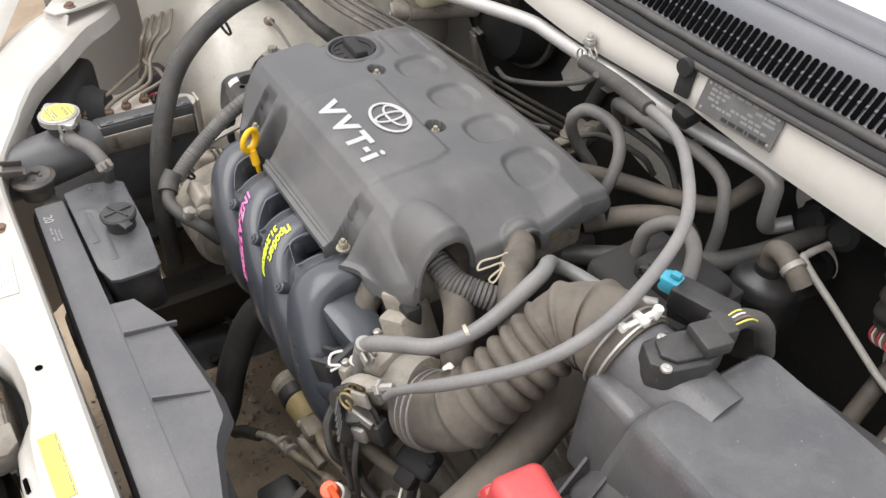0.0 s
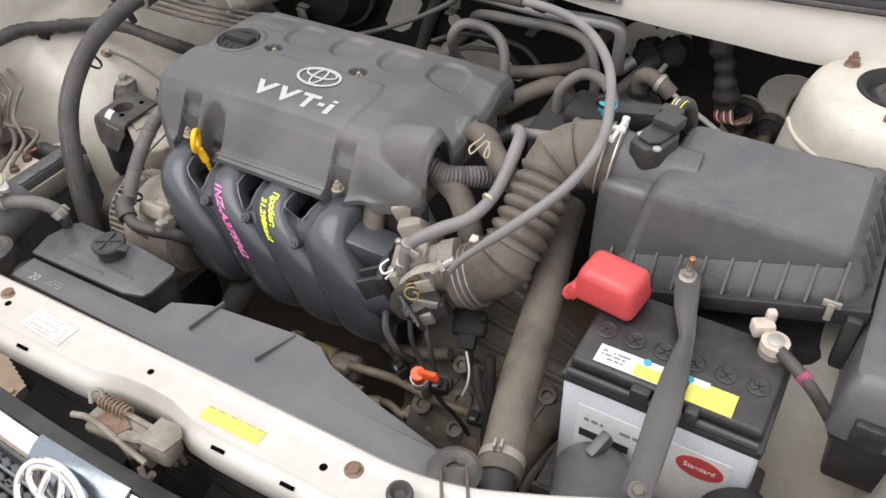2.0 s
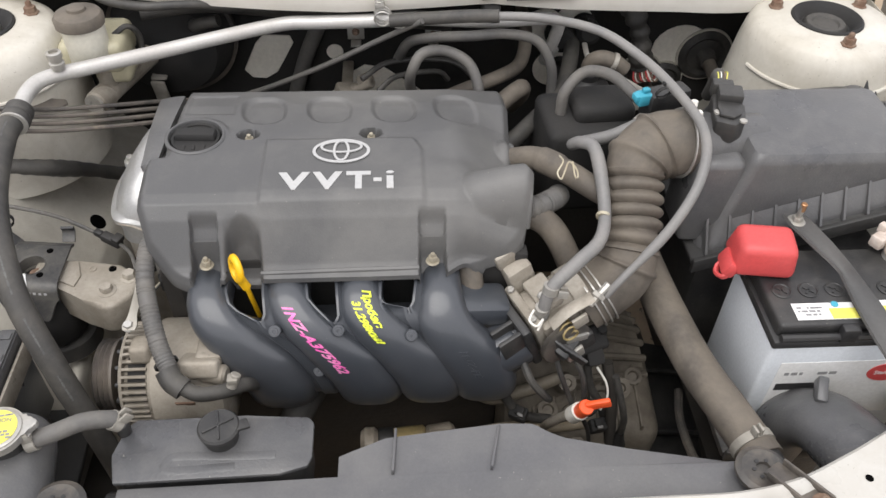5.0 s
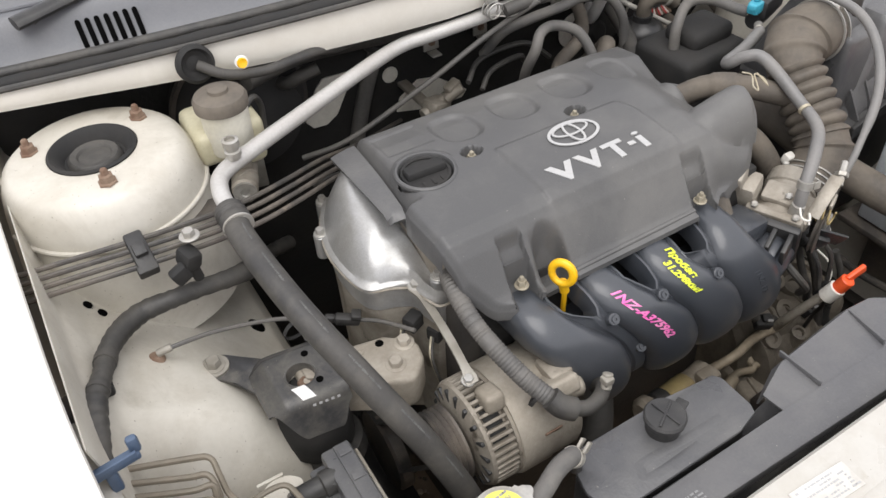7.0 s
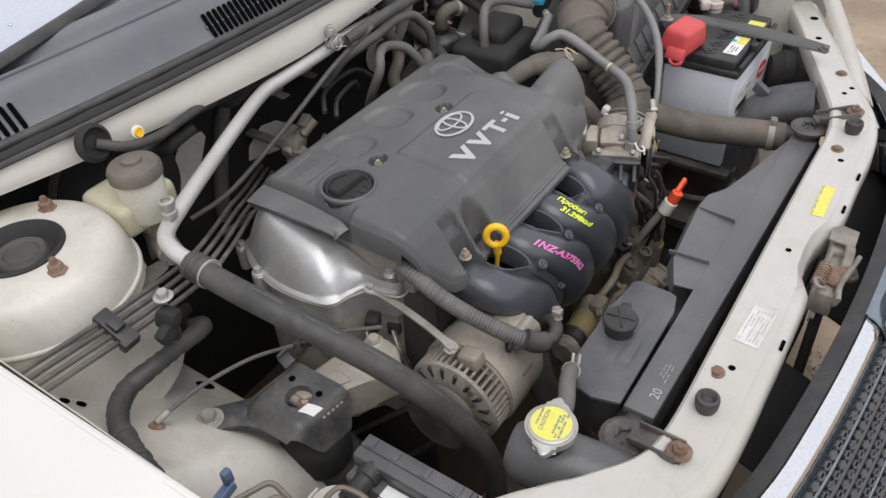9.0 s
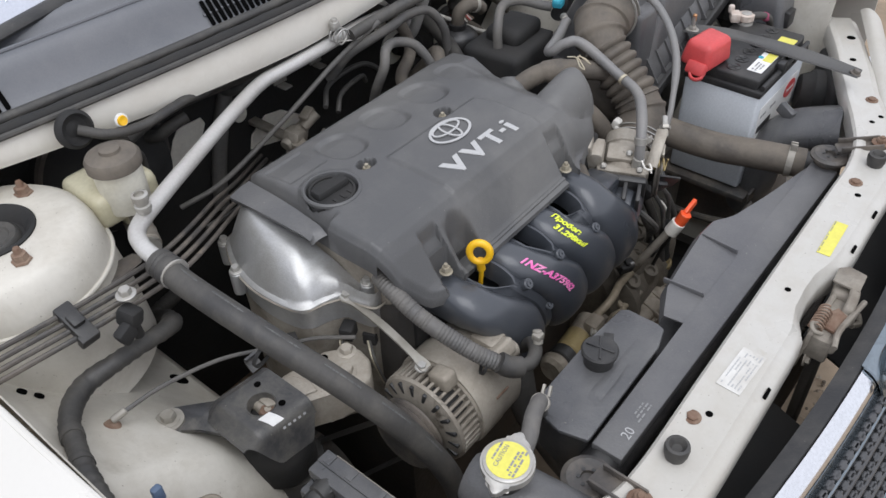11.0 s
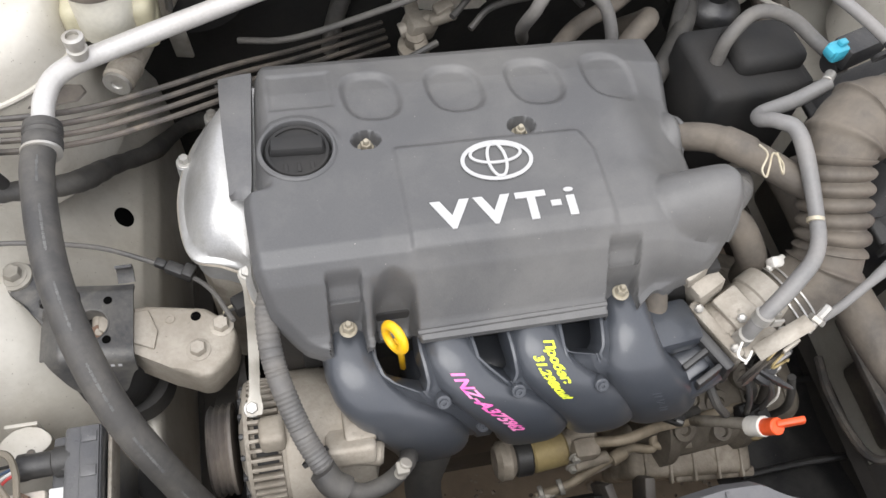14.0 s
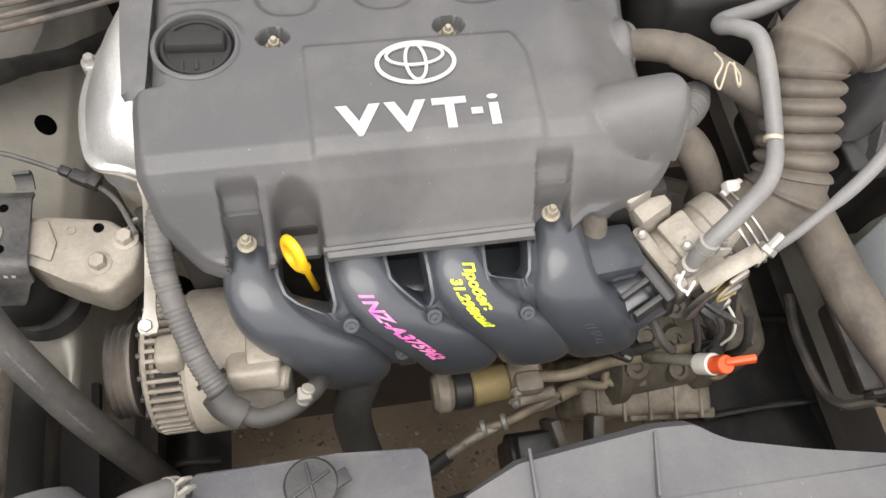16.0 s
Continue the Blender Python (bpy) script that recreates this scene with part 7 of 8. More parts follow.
part("stay", join(prism(tab_out, 0.660, 0.664, 0.0012), box((-0.572, 0.325, 0.62), (0.03, 0.004, 0.086), 0.001)), PAINT_BAY, absu, "cream stay with a bolt hole")
part("stay_hole", lathe((-0.5605, 0.2945, 0.6640), (0, 0, 1), [(0.0042, 0), (0.0040, 0.0008), (0, 0.0007)], 16), BLACK_STEEL, absu)
PIPES = [[(-0.700, 0.345, 0.762), (-0.6365, 0.322, 0.760), (-0.6180, 0.312, 0.7595), (-0.6160, 0.298, 0.750), (-0.6150, 0.284, 0.734), (-0.606, 0.273, 0.724), (-0.580, 0.262, 0.706), (-0.566, 0.245, 0.703), (-0.553, 0.222, 0.702), (-0.5495, 0.2128, 0.698), (-0.5495, 0.2123, 0.690)],
         [(-0.700, 0.330, 0.760), (-0.6430, 0.305, 0.757), (-0.6255, 0.297, 0.757), (-0.6225, 0.284, 0.745), (-0.6250, 0.272, 0.716), (-0.604, 0.262, 0.706), (-0.578, 0.240, 0.703), (-0.556, 0.205, 0.702), (-0.5445, 0.1850, 0.698), (-0.5440, 0.1840, 0.690)],
         [(-0.700, 0.315, 0.758), (-0.6445, 0.291, 0.755), (-0.6255, 0.2865, 0.754), (-0.6270, 0.278, 0.740), (-0.6310, 0.271, 0.720), (-0.624, 0.268, 0.715), (-0.605, 0.274, 0.712), (-0.592, 0.280, 0.712), (-0.5660, 0.280, 0.710), (-0.5575, 0.262, 0.706), (-0.5570, 0.2430, 0.700), (-0.5570, 0.2418, 0.690)],
         [(-0.700, 0.303, 0.755), (-0.6465, 0.281, 0.752), (-0.6290, 0.272, 0.750), (-0.6330, 0.266, 0.722), (-0.6340, 0.258, 0.704), (-0.612, 0.232, 0.702), (-0.575, 0.196, 0.703), (-0.552, 0.160, 0.702), (-0.5455, 0.1525, 0.698), (-0.5452, 0.1515, 0.690)]]
for line in PIPES:
    part("pipe", tube(line, 0.0032, 8, 6), OLIVE, absu, "steel brake pipe")
    q = Vector(line[-1]) - Vector((0, 0, 0.006))
    part("union", lathe(q, (0, 0, 1), [(0.0075, 0), (0.0075, 0.008), (0.005, 0.010), (0.0045, 0.014)], 6), RUST, absu, "rusty pipe nut")
part("foot", box((-0.54, 0.23, 0.51), (0.10, 0.10, 0.12), 0.006), BLACK_STEEL, absu)

# brake master cylinder and servo
servo = thing("brake_servo", "round black brake servo on the bulkhead", "brake servo", (-0.385, 0.86, 0.70))
part("drum", lathe((-0.385, 0.868, 0.785), (0, -1, 0), [(0.096, 0.0), (0.096, 0.03), (0.093, 0.045), (0.075, 0.082), (0.05, 0.092), (0.03, 0.102), (0, 0.102)], 56), PITCH, servo)
part("crimp_band", ring((-0.385, 0.840, 0.785), (0, -1, 0), [(0.095, 0), (0.101, 0.001), (0.101, 0.011), (0.095, 0.012)], 56), BLACK_STEEL, servo)
part("vacuum_elbow", tube([(-0.335, 0.785, 0.83), (-0.330, 0.765, 0.838), (-0.315, 0.755, 0.848), (-0.29, 0.75, 0.855)], 0.009, 12), RUBBER, servo)
part("stamp", box((-0.350, 0.7905, 0.800), (0.010, 0.001, 0.004), 0, (20, 0, 0)), HOSE_PRINT, servo, "faint stamped mark")
mc = thing("brake_master_cylinder", "aluminium brake master cylinder with milky fluid reservoir", "master cylinder", (-0.42, 0.66, 0.78))
part("cylinder", join(rod((-0.4535, 0.632, 0.793), (-0.405, 0.765, 0.793), 0.0165, 24, 0.003), lathe((-0.447, 0.652, 0.793), (0.05, -0.137, 0), [(0.0165, 0), (0.0185, 0.001), (0.0185, 0.006), (0.0165, 0.007)], 24), rod((-0.440, 0.668, 0.795), (-0.440, 0.668, 0.83), 0.013, 20)), ALU_DIRTY, mc)
part("end_plug", lathe((-0.4535, 0.632, 0.793), (-0.35, -0.94, 0.0), [(0.0145, 0), (0.0145, 0.004), (0.006, 0.004), (0.005, 0.002), (0, 0.002)], 24), STEEL, mc)
part("reservoir_neck", lathe((-0.448, 0.656, 0.845), (0, 0, 1), [(0.026, 0), (0.0275, 0.004), (0.0285, 0.058), (0.025, 0.062)], 32), MILKY, mc, "milky white fluid cup")
part("reservoir", join(box((-0.448, 0.690, 0.852), (0.086, 0.084, 0.046), 0.012, seg=3), box((-0.430, 0.690, 0.822), (0.050, 0.06, 0.034), 0.010, seg=3)), AMBER, mc, "yellowed fluid tank")
part("cap", lathe((-0.449, 0.655, 0.906), (0, 0, 1), [(0.028, -0.004), (0.0318, -0.002), (0.0322, 0.008), (0.029, 0.013), (0.016, 0.016), (0.0125, 0.017), (0.012, 0.021), (0.010, 0.0225), (0, 0.0225)], 36), RUBBER_BROWN, mc, "dark grey screw cap")
part("bracket", join(box((-0.401, 0.761, 0.72), (0.022, 0.006, 0.06), 0.002, (12, 0, -10)), box((-0.400, 0.775, 0.752), (0.024, 0.034, 0.005), 0.002)), DULL, mc)
part("sensor_hose", tube([(-0.420, 0.68, 0.872), (-0.402, 0.690, 0.880), (-0.392, 0.70, 0.86), (-0.394, 0.70, 0.825)], 0.004, 8), RUBBER, mc)

# ---- pipes, hoses and cables ----
ac = thing("air_conditioning_pipe", "satin aluminium pipe across the bay with a service valve", "pipe", (-0.1, 0.68, 0.85))
PIPELINE = [(-0.498, 0.510, 0.862), (-0.497, 0.548, 0.867), (-0.483, 0.577, 0.869), (-0.436, 0.604, 0.868), (-0.356, 0.642, 0.867), (-0.266, 0.679, 0.870), (-0.190, 0.705, 0.873), (-0.145, 0.7065, 0.874), (-0.075, 0.704, 0.877), (0.0, 0.708, 0.878), (0.060, 0.720, 0.868), (0.1135, 0.736, 0.857), (0.175, 0.743, 0.857), (0.203, 0.744, 0.856), (0.2135, 0.748, 0.844), (0.211, 0.757, 0.815), (0.205, 0.772, 0.774), (0.208, 0.785, 0.766), (0.222, 0.800, 0.776)]
part("pipe", tube(PIPELINE, 0.0098, 16, 8), PIPE, ac)
part("service_valve", join(lathe((-0.465, 0.585, 0.878), (0, 0, 1), [(0.008, 0), (0.008, 0.004), (0.0095, 0.005), (0.0095, 0.010), (0.0075, 0.011), (0.0075, 0.016), (0.0095, 0.017), (0.0095, 0.024), (0.006, 0.025), (0.006, 0.021), (0, 0.021)], 20)), STEEL, ac)
part("ferrule", lathe((-0.499, 0.518, 0.861), (0.02, -1, -0.08), [(0.0115, -0.004), (0.0165, -0.002), (0.017, 0.004), (0.0155, 0.006), (0.017, 0.008), (0.0155, 0.011), (0.017, 0.014), (0.017, 0.022), (0.0155, 0.024)], 28), RUBBER, ac)
part("collar", lathe((-0.499, 0.493, 0.860), (0.02, -1, -0.08), [(0.0158, 0), (0.0172, 0.0005), (0.0172, 0.003), (0.0158, 0.0035)], 28), STEEL, ac)
BIG = [(-0.500, 0.505, 0.861), (-0.501, 0.460, 0.858), (-0.489, 0.370, 0.837), (-0.460, 0.285, 0.787), (-0.422, 0.232, 0.705), (-0.393, 0.205, 0.609), (-0.383, 0.200, 0.498)]
part("hose", tube(BIG, 0.0142, 18, 12), RUBBER, ac, "thick black rubber hose")
hl = frames_along(spline(BIG, 12))
marks = bmesh.new()
hm = random.Random(7)
for i in range(6, 52):
    q, a, b, s = hl[i]
    q2 = hl[i + 1][0]
    if i % 8 in (5, 6, 7):
        continue
    out = (Vector((0.25, -0.62, 0.75)) - (q2 - q).normalized() * Vector((0.25, -0.62, 0.75)).dot((q2 - q).normalized())).normalized()
    sd = (q2 - q).normalized().cross(out)
    for f in (0.1, 0.3, 0.5, 0.68, 0.86):
        c = q.lerp(q2, f) + out * 0.01435
        w, h = (q2 - q).normalized() * hm.uniform(0.0005, 0.0011), sd * hm.uniform(0.0006, 0.0013)
        vs4 = [marks.verts.new(c + w * i1 + h * j1) for i1, j1 in ((-1, -1), (1, -1), (1, 1), (-1, 1))]
        marks.faces.new(vs4)
part("print", marks, HOSE_PRINT, ac, "pale worn print")["kind"] = "stuff"
spring = [Vector((-0.049, 0.686, 0.893)) + Vector((0.0115 * math.cos(w), 0.0012 * w - 0.01, 0.0115 * math.sin(w))) for w in lin(0, 17, 40)]
part("spring_clip", join(tube(spring, 0.0013, 6, 2), tube([spring[-1], Vector((-0.025, 0.672, 0.883)), Vector((0.001, 0.668, 0.898))], 0.0013, 6, 4)), STEEL, ac)
part("clamp", join(box((-0.053, 0.690, 0.909), (0.014, 0.012, 0.010), 0.003), hexbolt((-0.053, 0.690, 0.914), (0, 0, 1), 0.005, 0.005, 0.007)), STEEL, ac)


def hose(name, pts, r, material, label, category="hose", steps=10, seg=14, sq=1.0):
    mid = pts[len(pts) // 2]
    return solo(name, tube(pts, r, seg, steps, sq), material, label, category, mid)


AH = [(-0.706, 0.318, 0.792), (-0.700, 0.338, 0.806), (-0.6945, 0.364, 0.810), (-0.6880, 0.394, 0.808), (-0.6775, 0.4263, 0.800), (-0.659, 0.482, 0.784), (-0.6247, 0.515, 0.777), (-0.5747, 0.5142, 0.780), (-0.508, 0.532, 0.760), (-0.480, 0.590, 0.710), (-0.450, 0.660, 0.645), (-0.423, 0.760, 0.570), (-0.370, 0.800, 0.540)]
ahar = thing("apron_harness", "thick taped wiring harness across the wheel arch", "wiring harness", (-0.56, 0.528, 0.755))
part("sleeve", tube(AH, lambda u, s: 0.0108 + 0.0006 * math.sin(s * 500) + 0.0010 * math.sin(s * 37), 14, 10, rough=0.05), RUBBER, ahar)
ah_line = spline(AH, 10)
for k in (12, 24, 33, 44, 55):
    part("tape", tube([ah_line[k + j] for j in (0, 1, 2)], 0.0118, 14, 3), RUBBER, ahar, "wound black tape")
part("clip", join(box(ah_line[39] + Vector((0, 0, -0.010)), (0.016, 0.024, 0.012), 0.003), rod(ah_line[39] + Vector((0, 0, -0.012)), ah_line[39] + Vector((0, 0, -0.030)), 0.005)), PITCH, ahar)
VH = [(0.280, 0.500, 0.839), (0.243, 0.492, 0.826), (0.201, 0.482, 0.824), (0.187, 0.466, 0.833), (0.194, 0.450, 0.848), (0.207, 0.428, 0.850), (0.210, 0.366, 0.819), (0.199, 0.322, 0.805), (0.169, 0.296, 0.793), (0.138, 0.277, 0.770), (0.131, 0.272, 0.729)]
vach = thing("vacuum_hose", "light grey rubber vacuum hose", "hose", VH[5])
part("hose", tube(VH, lambda u, s: 0.0080 + 0.0004 * math.sin(s * 45), 14, 10), HOSE_GREY, vach)
clamp(VH[-2], Vector(VH[-1]) - Vector(VH[-2]), 0.0084, "clamp", vach)
part("band", tube([Vector(VH[6]).lerp(Vector(VH[7]), f) for f in (0.30, 0.34, 0.38)], 0.0086, 14, 3), WIRE, vach, "pale worn ring mark")
hose("throttle_cable", [(0.0670, 0.6500, 0.9121), (0.1556, 0.6280, 0.9209), (0.2232, 0.5800, 0.9297), (0.2698, 0.5350, 0.9194), (0.3022, 0.4660, 0.9113), (0.3194, 0.3946, 0.9002), (0.3063, 0.3428, 0.8750), (0.2677, 0.2991, 0.8394), (0.2197, 0.2738, 0.7926), (0.2002, 0.2680, 0.7654)], lambda u, s: 0.0060 - 0.0015 * smooth(0.88, 0.92, u), HOSE_GREY, "grey sheathed throttle cable", "cable")
hose("cable_sleeve", [(-0.039, 0.672, 0.894), (0.016, 0.664, 0.902), (0.067, 0.650, 0.912), (0.107, 0.640, 0.917)], 0.0090, RUBBER, "black sleeve on the throttle cable", "cable sleeve")
hose("accelerator_cable", [(0.005, 0.655, 0.903), (-0.052, 0.692, 0.855), (-0.153, 0.716, 0.792), (-0.266, 0.735, 0.737), (-0.333, 0.760, 0.716)], 0.0040, HOSE_DARK, "thin dark cable running to the bulkhead", "cable")
breather = thing("breather_hose", "dusty brown breather hose with spring clip", "hose", (0.163, 0.430, 0.832))
part("hose", tube([(0.080, 0.490, 0.785), (0.112, 0.480, 0.800), (0.142, 0.458, 0.818), (0.172, 0.428, 0.822), (0.208, 0.402, 0.812), (0.238, 0.388, 0.802)], lambda u, s: 0.0150 + 0.0018 * (0.42 < u < 0.56), 16, 10), RUBBER_BROWN, breather)
part("spring_clip", tube([(0.162, 0.424, 0.848), (0.164, 0.410, 0.850), (0.156, 0.398, 0.843), (0.160, 0.392, 0.838), (0.165, 0.400, 0.842), (0.172, 0.412, 0.848), (0.180, 0.403, 0.843), (0.181, 0.396, 0.837), (0.177, 0.394, 0.840), (0.176, 0.412, 0.848)], 0.0011, 6, 5), WIRE, breather)
coolant = thing("coolant_outlet_hose", "dusty brown coolant hose under the cover's mouth", "hose", (0.140, 0.380, 0.773))
part("hose", tube([(0.071, 0.395, 0.782), (0.111, 0.390, 0.790), (0.150, 0.380, 0.775), (0.178, 0.360, 0.731), (0.186, 0.360, 0.691)], 0.0165, 16), RUBBER_BROWN, coolant)
hose("corrugated_sleeve", [(0.070, 0.376, 0.812), (0.100, 0.380, 0.808), (0.130, 0.387, 0.798), (0.158, 0.410, 0.790), (0.170, 0.430, 0.78)], ribs(0.0125, 0.0022, 0.0045), HOSE_DARK, "grey corrugated wiring sleeve", "wiring sleeve", 24)
altw = thing("alternator_harness", "grey taped corrugated wire harness to the alternator", "wiring harness", (-0.29, 0.24, 0.70))
part("sleeve", tube([(-0.318, 0.372, 0.788), (-0.326, 0.342, 0.786), (-0.324, 0.300, 0.766), (-0.308, 0.248, 0.737), (-0.291, 0.215, 0.718)], ribs(0.0098, 0.0010, 0.0042), 14, 30), HOSE_DARK, altw)
part("tape", tube([(-0.294, 0.214, 0.725), (-0.287, 0.204, 0.717), (-0.275, 0.197, 0.711)], 0.0128, 14), RUBBER, altw)
part("branch", tube([(-0.283, 0.202, 0.716), (-0.261, 0.194, 0.706), (-0.236, 0.202, 0.698), (-0.216, 0.220, 0.685), (-0.210, 0.238, 0.660)], 0.0085, 12), RUBBER, altw)
part("lug", join(rod((-0.226, 0.205, 0.701), (-0.219, 0.212, 0.716), 0.006), box((-0.223, 0.208, 0.711), (0.012, 0.012, 0.010), 0.002)), DULL, altw, "corroded cable lug")
radh = thing("radiator_hose", "dusty brown upper radiator hose with clamp", "hose", (0.31, 0.26, 0.69))
part("hose", tube([(0.261, 0.470, 0.737), (0.270, 0.425, 0.729), (0.283, 0.370, 0.708), (0.297, 0.310, 0.692), (0.314, 0.230, 0.683), (0.332, 0.165, 0.684), (0.352, 0.098, 0.683)], 0.0235, 22, 12), RUBBER_BROWN, radh)
clamp((0.346, 0.118, 0.683), (0.25, -1, 0), 0.0240, "clamp", radh, DULL)
part("outlet", rod((0.348, 0.112, 0.683), (0.358, 0.070, 0.681), 0.021), PLASTIC, radh)
hose("heater_hose", [(0.083, 0.608, 0.771), (0.084, 0.628, 0.808), (0.071, 0.648, 0.839), (0.040, 0.660, 0.853), (0.006, 0.648, 0.858), (-0.009, 0.640, 0.838), (-0.013, 0.655, 0.801), (-0.000, 0.680, 0.760)], 0.0076, HOSE_DARK, "dark grey coolant hose loop behind the cover")
hose("heater_hose", [(0.001, 0.600, 0.785), (0.031, 0.640, 0.784), (0.070, 0.680, 0.777), (0.121, 0.708, 0.779), (0.159, 0.742, 0.782), (0.172, 0.785, 0.807), (0.174, 0.860, 0.812)], 0.0105, RUBBER_BROWN, "brown coolant hose to the bulkhead")
hose("heater_hose", [(-0.029, 0.745, 0.791), (-0.012, 0.715, 0.836), (0.024, 0.695, 0.855), (0.079, 0.700, 0.854), (0.129, 0.712, 0.850), (0.176, 0.708, 0.840), (0.198, 0.695, 0.806), (0.202, 0.690, 0.765), (0.205, 0.680, 0.705)], 0.0076, HOSE_DARK, "dark grey vacuum hose behind the engine")
hose("heater_hose", [(0.084, 0.600, 0.756), (0.115, 0.640, 0.774), (0.151, 0.672, 0.783), (0.157, 0.700, 0.752), (0.147, 0.730, 0.713)], 0.0130, RUBBER_BROWN, "short brown coolant hose at the engine's rear")
hose("heater_hose", [(0.098, 0.560, 0.735), (0.159, 0.620, 0.752), (0.220, 0.700, 0.759), (0.251, 0.800, 0.778), (0.251, 0.860, 0.778)], 0.0125, RUBBER, "black heater hose to the bulkhead")
hose("transmission_dipstick_tube", [(0.112, 0.310, 0.394), (0.145, 0.286, 0.456), (0.162, 0.252, 0.538), (0.178, 0.222, 0.603)], 0.0065, ALU_DIRTY, "dirty steel transmission dipstick tube", "dipstick tube")
tdh = thing("transmission_dipstick", "orange-red plastic dipstick handle in a white collar", "dipstick", (0.181, 0.215, 0.611))
part("collar", rod((0.177, 0.222, 0.597), (0.182, 0.213, 0.619), 0.0115), WHITE, tdh)
part("handle", join(rod((0.182, 0.213, 0.617), (0.186, 0.206, 0.637), 0.0095), box((0.200, 0.207, 0.640), (0.030, 0.007, 0.012), 0.002, (0, -20, -5))), ORANGE, tdh)
hose("oil_cooler_line", [(-0.093, 0.200, 0.399), (-0.047, 0.218, 0.427), (0.004, 0.232, 0.432), (0.028, 0.243, 0.418), (0.058, 0.252, 0.409), (0.103, 0.262, 0.420), (0.170, 0.250, 0.456)], 0.0055, ALU_DIRTY, "grimy steel oil line with rubber ends", "oil line")
hose("oil_cooler_hose", [(-0.130, 0.185, 0.366), (-0.109, 0.193, 0.387), (-0.077, 0.206, 0.408)], 0.009, RUBBER, "black rubber oil hose end", "hose")
hose("bonnet_stay_rod", [(0.276, 0.835, 0.782), (0.272, 0.80, 0.780), (0.2705, 0.768, 0.779), (0.276, 0.758, 0.775), (0.33, 0.763, 0.740), (0.393, 0.769, 0.6995), (0.425, 0.775, 0.680), (0.430, 0.778, 0.655)], 0.0043, ROD, "bent pale cream steel rod near the bulkhead", "rod")
gw = thing("earth_strap", "thin grey earth strap bolted to the wheel arch", "cable", (-0.60, 0.51, 0.70))
part("cable", tube([(-0.621, 0.483, 0.742), (-0.600, 0.480, 0.746), (-0.555, 0.482, 0.739), (-0.490, 0.478, 0.722), (-0.440, 0.463, 0.706), (-0.415, 0.453, 0.699), (-0.385, 0.425, 0.704), (-0.362, 0.378, 0.717)], 0.0026, 8), HOSE_DARK, gw)
part("bolt", lathe((-0.627, 0.484, 0.732), (0.3, 0, 1), [(0.0105, 0), (0.0105, 0.004), (0.006, 0.009), (0, 0.009)], 16), RUST, gw, "rusty screw")
part("lug", rod((-0.623, 0.484, 0.742), (-0.606, 0.481, 0.746), 0.0045, 10), DULL, gw)
part("plug", join(box((-0.414, 0.452, 0.700), (0.030, 0.013, 0.012), 0.003, (0, 8, -28)), box((-0.404, 0.447, 0.706), (0.012, 0.015, 0.008), 0.002, (0, 8, -28)), box((-0.432, 0.461, 0.704), (0.012, 0.009, 0.009), 0.002, (0, 8, -28))), PLASTIC, gw)
# black discs on the closed apron, painted as the holes' shade
part("hole", lathe((-0.4935, 0.597, 0.6015), (0.70, 0, 0.72), [(0.0130, -0.006), (0.0135, 0.0012), (0.0120, 0.0018), (0, 0.0014)], 24), HOLE_BLACK, body, "round black disc for a hole's shade")
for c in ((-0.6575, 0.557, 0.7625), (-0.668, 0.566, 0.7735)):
    part("hole", lathe(c, (0.7, 0, 0.72), [(0.005, -0.006), (0.0055, 0.001), (0.004, 0.0016), (0, 0.001)], 16), HOLE_BLACK, body, "round black disc for a hole's shade")
for k in range(4):
    o = Vector((0.002 * k, -0.009 * k, -0.005 * k))
    solo("brake_line", tube([Vector(p) + o for p in ((-0.735, 0.565, 0.846), (-0.66, 0.558, 0.845), (-0.597, 0.552, 0.844), (-0.53, 0.552, 0.840), (-0.47, 0.566, 0.830), (-0.41, 0.600, 0.812), (-0.34, 0.650, 0.785), (-0.26, 0.72, 0.735), (-0.15, 0.80, 0.690))], 0.0030, 8, 8), BLACK_STEEL, "dark steel brake line under the tower", "brake line", (-0.5, 0.57, 0.81), group="brake lines")
solo("line_clip", join(box((-0.597, 0.538, 0.836), (0.020, 0.050, 0.014), 0.003, (26, 0, 3)), box((-0.597, 0.534, 0.845), (0.014, 0.016, 0.008), 0.002, (26, 0, 3)), box((-0.597, 0.520, 0.826), (0.022, 0.010, 0.016), 0.002, (26, 0, 3))), PLASTIC, "dark plastic clip holding the brake lines", "clip", (-0.597, 0.538, 0.83))
pb = thing("pipe_bracket", "black steel pipe bracket with bright bolt", "bracket", (-0.54, 0.51, 0.83))
part("plate", join(plate([(-0.022, -0.012), (0.0, -0.016), (0.030, -0.014), (0.040, -0.004), (0.036, 0.008), (0.0, 0.016), (-0.022, 0.012), (-0.028, 0.0)], 0.003)), BLACK_STEEL, pb)
pb.children[0].data.transform(pose(0, 0, 0.018, 0, 4, 10))
pb.children[0].data.transform(Matrix.Translation((-0.54, 0.51, 0.83)))
part("bolt", hexbolt((-0.547, 0.513, 0.854), (0, 0, 1), 0.007, 0.007, 0.011), STEEL, pb)
part("clip", join(box((-0.556, 0.502, 0.836), (0.020, 0.024, 0.022), 0.005, (10, 14, 20)), box((-0.570, 0.494, 0.826), (0.020, 0.014, 0.020), 0.004, (0, -20, 10)), rod((-0.556, 0.502, 0.83), (-0.552, 0.508, 0.80), 0.006)), PITCH, pb, "black plastic line clip")

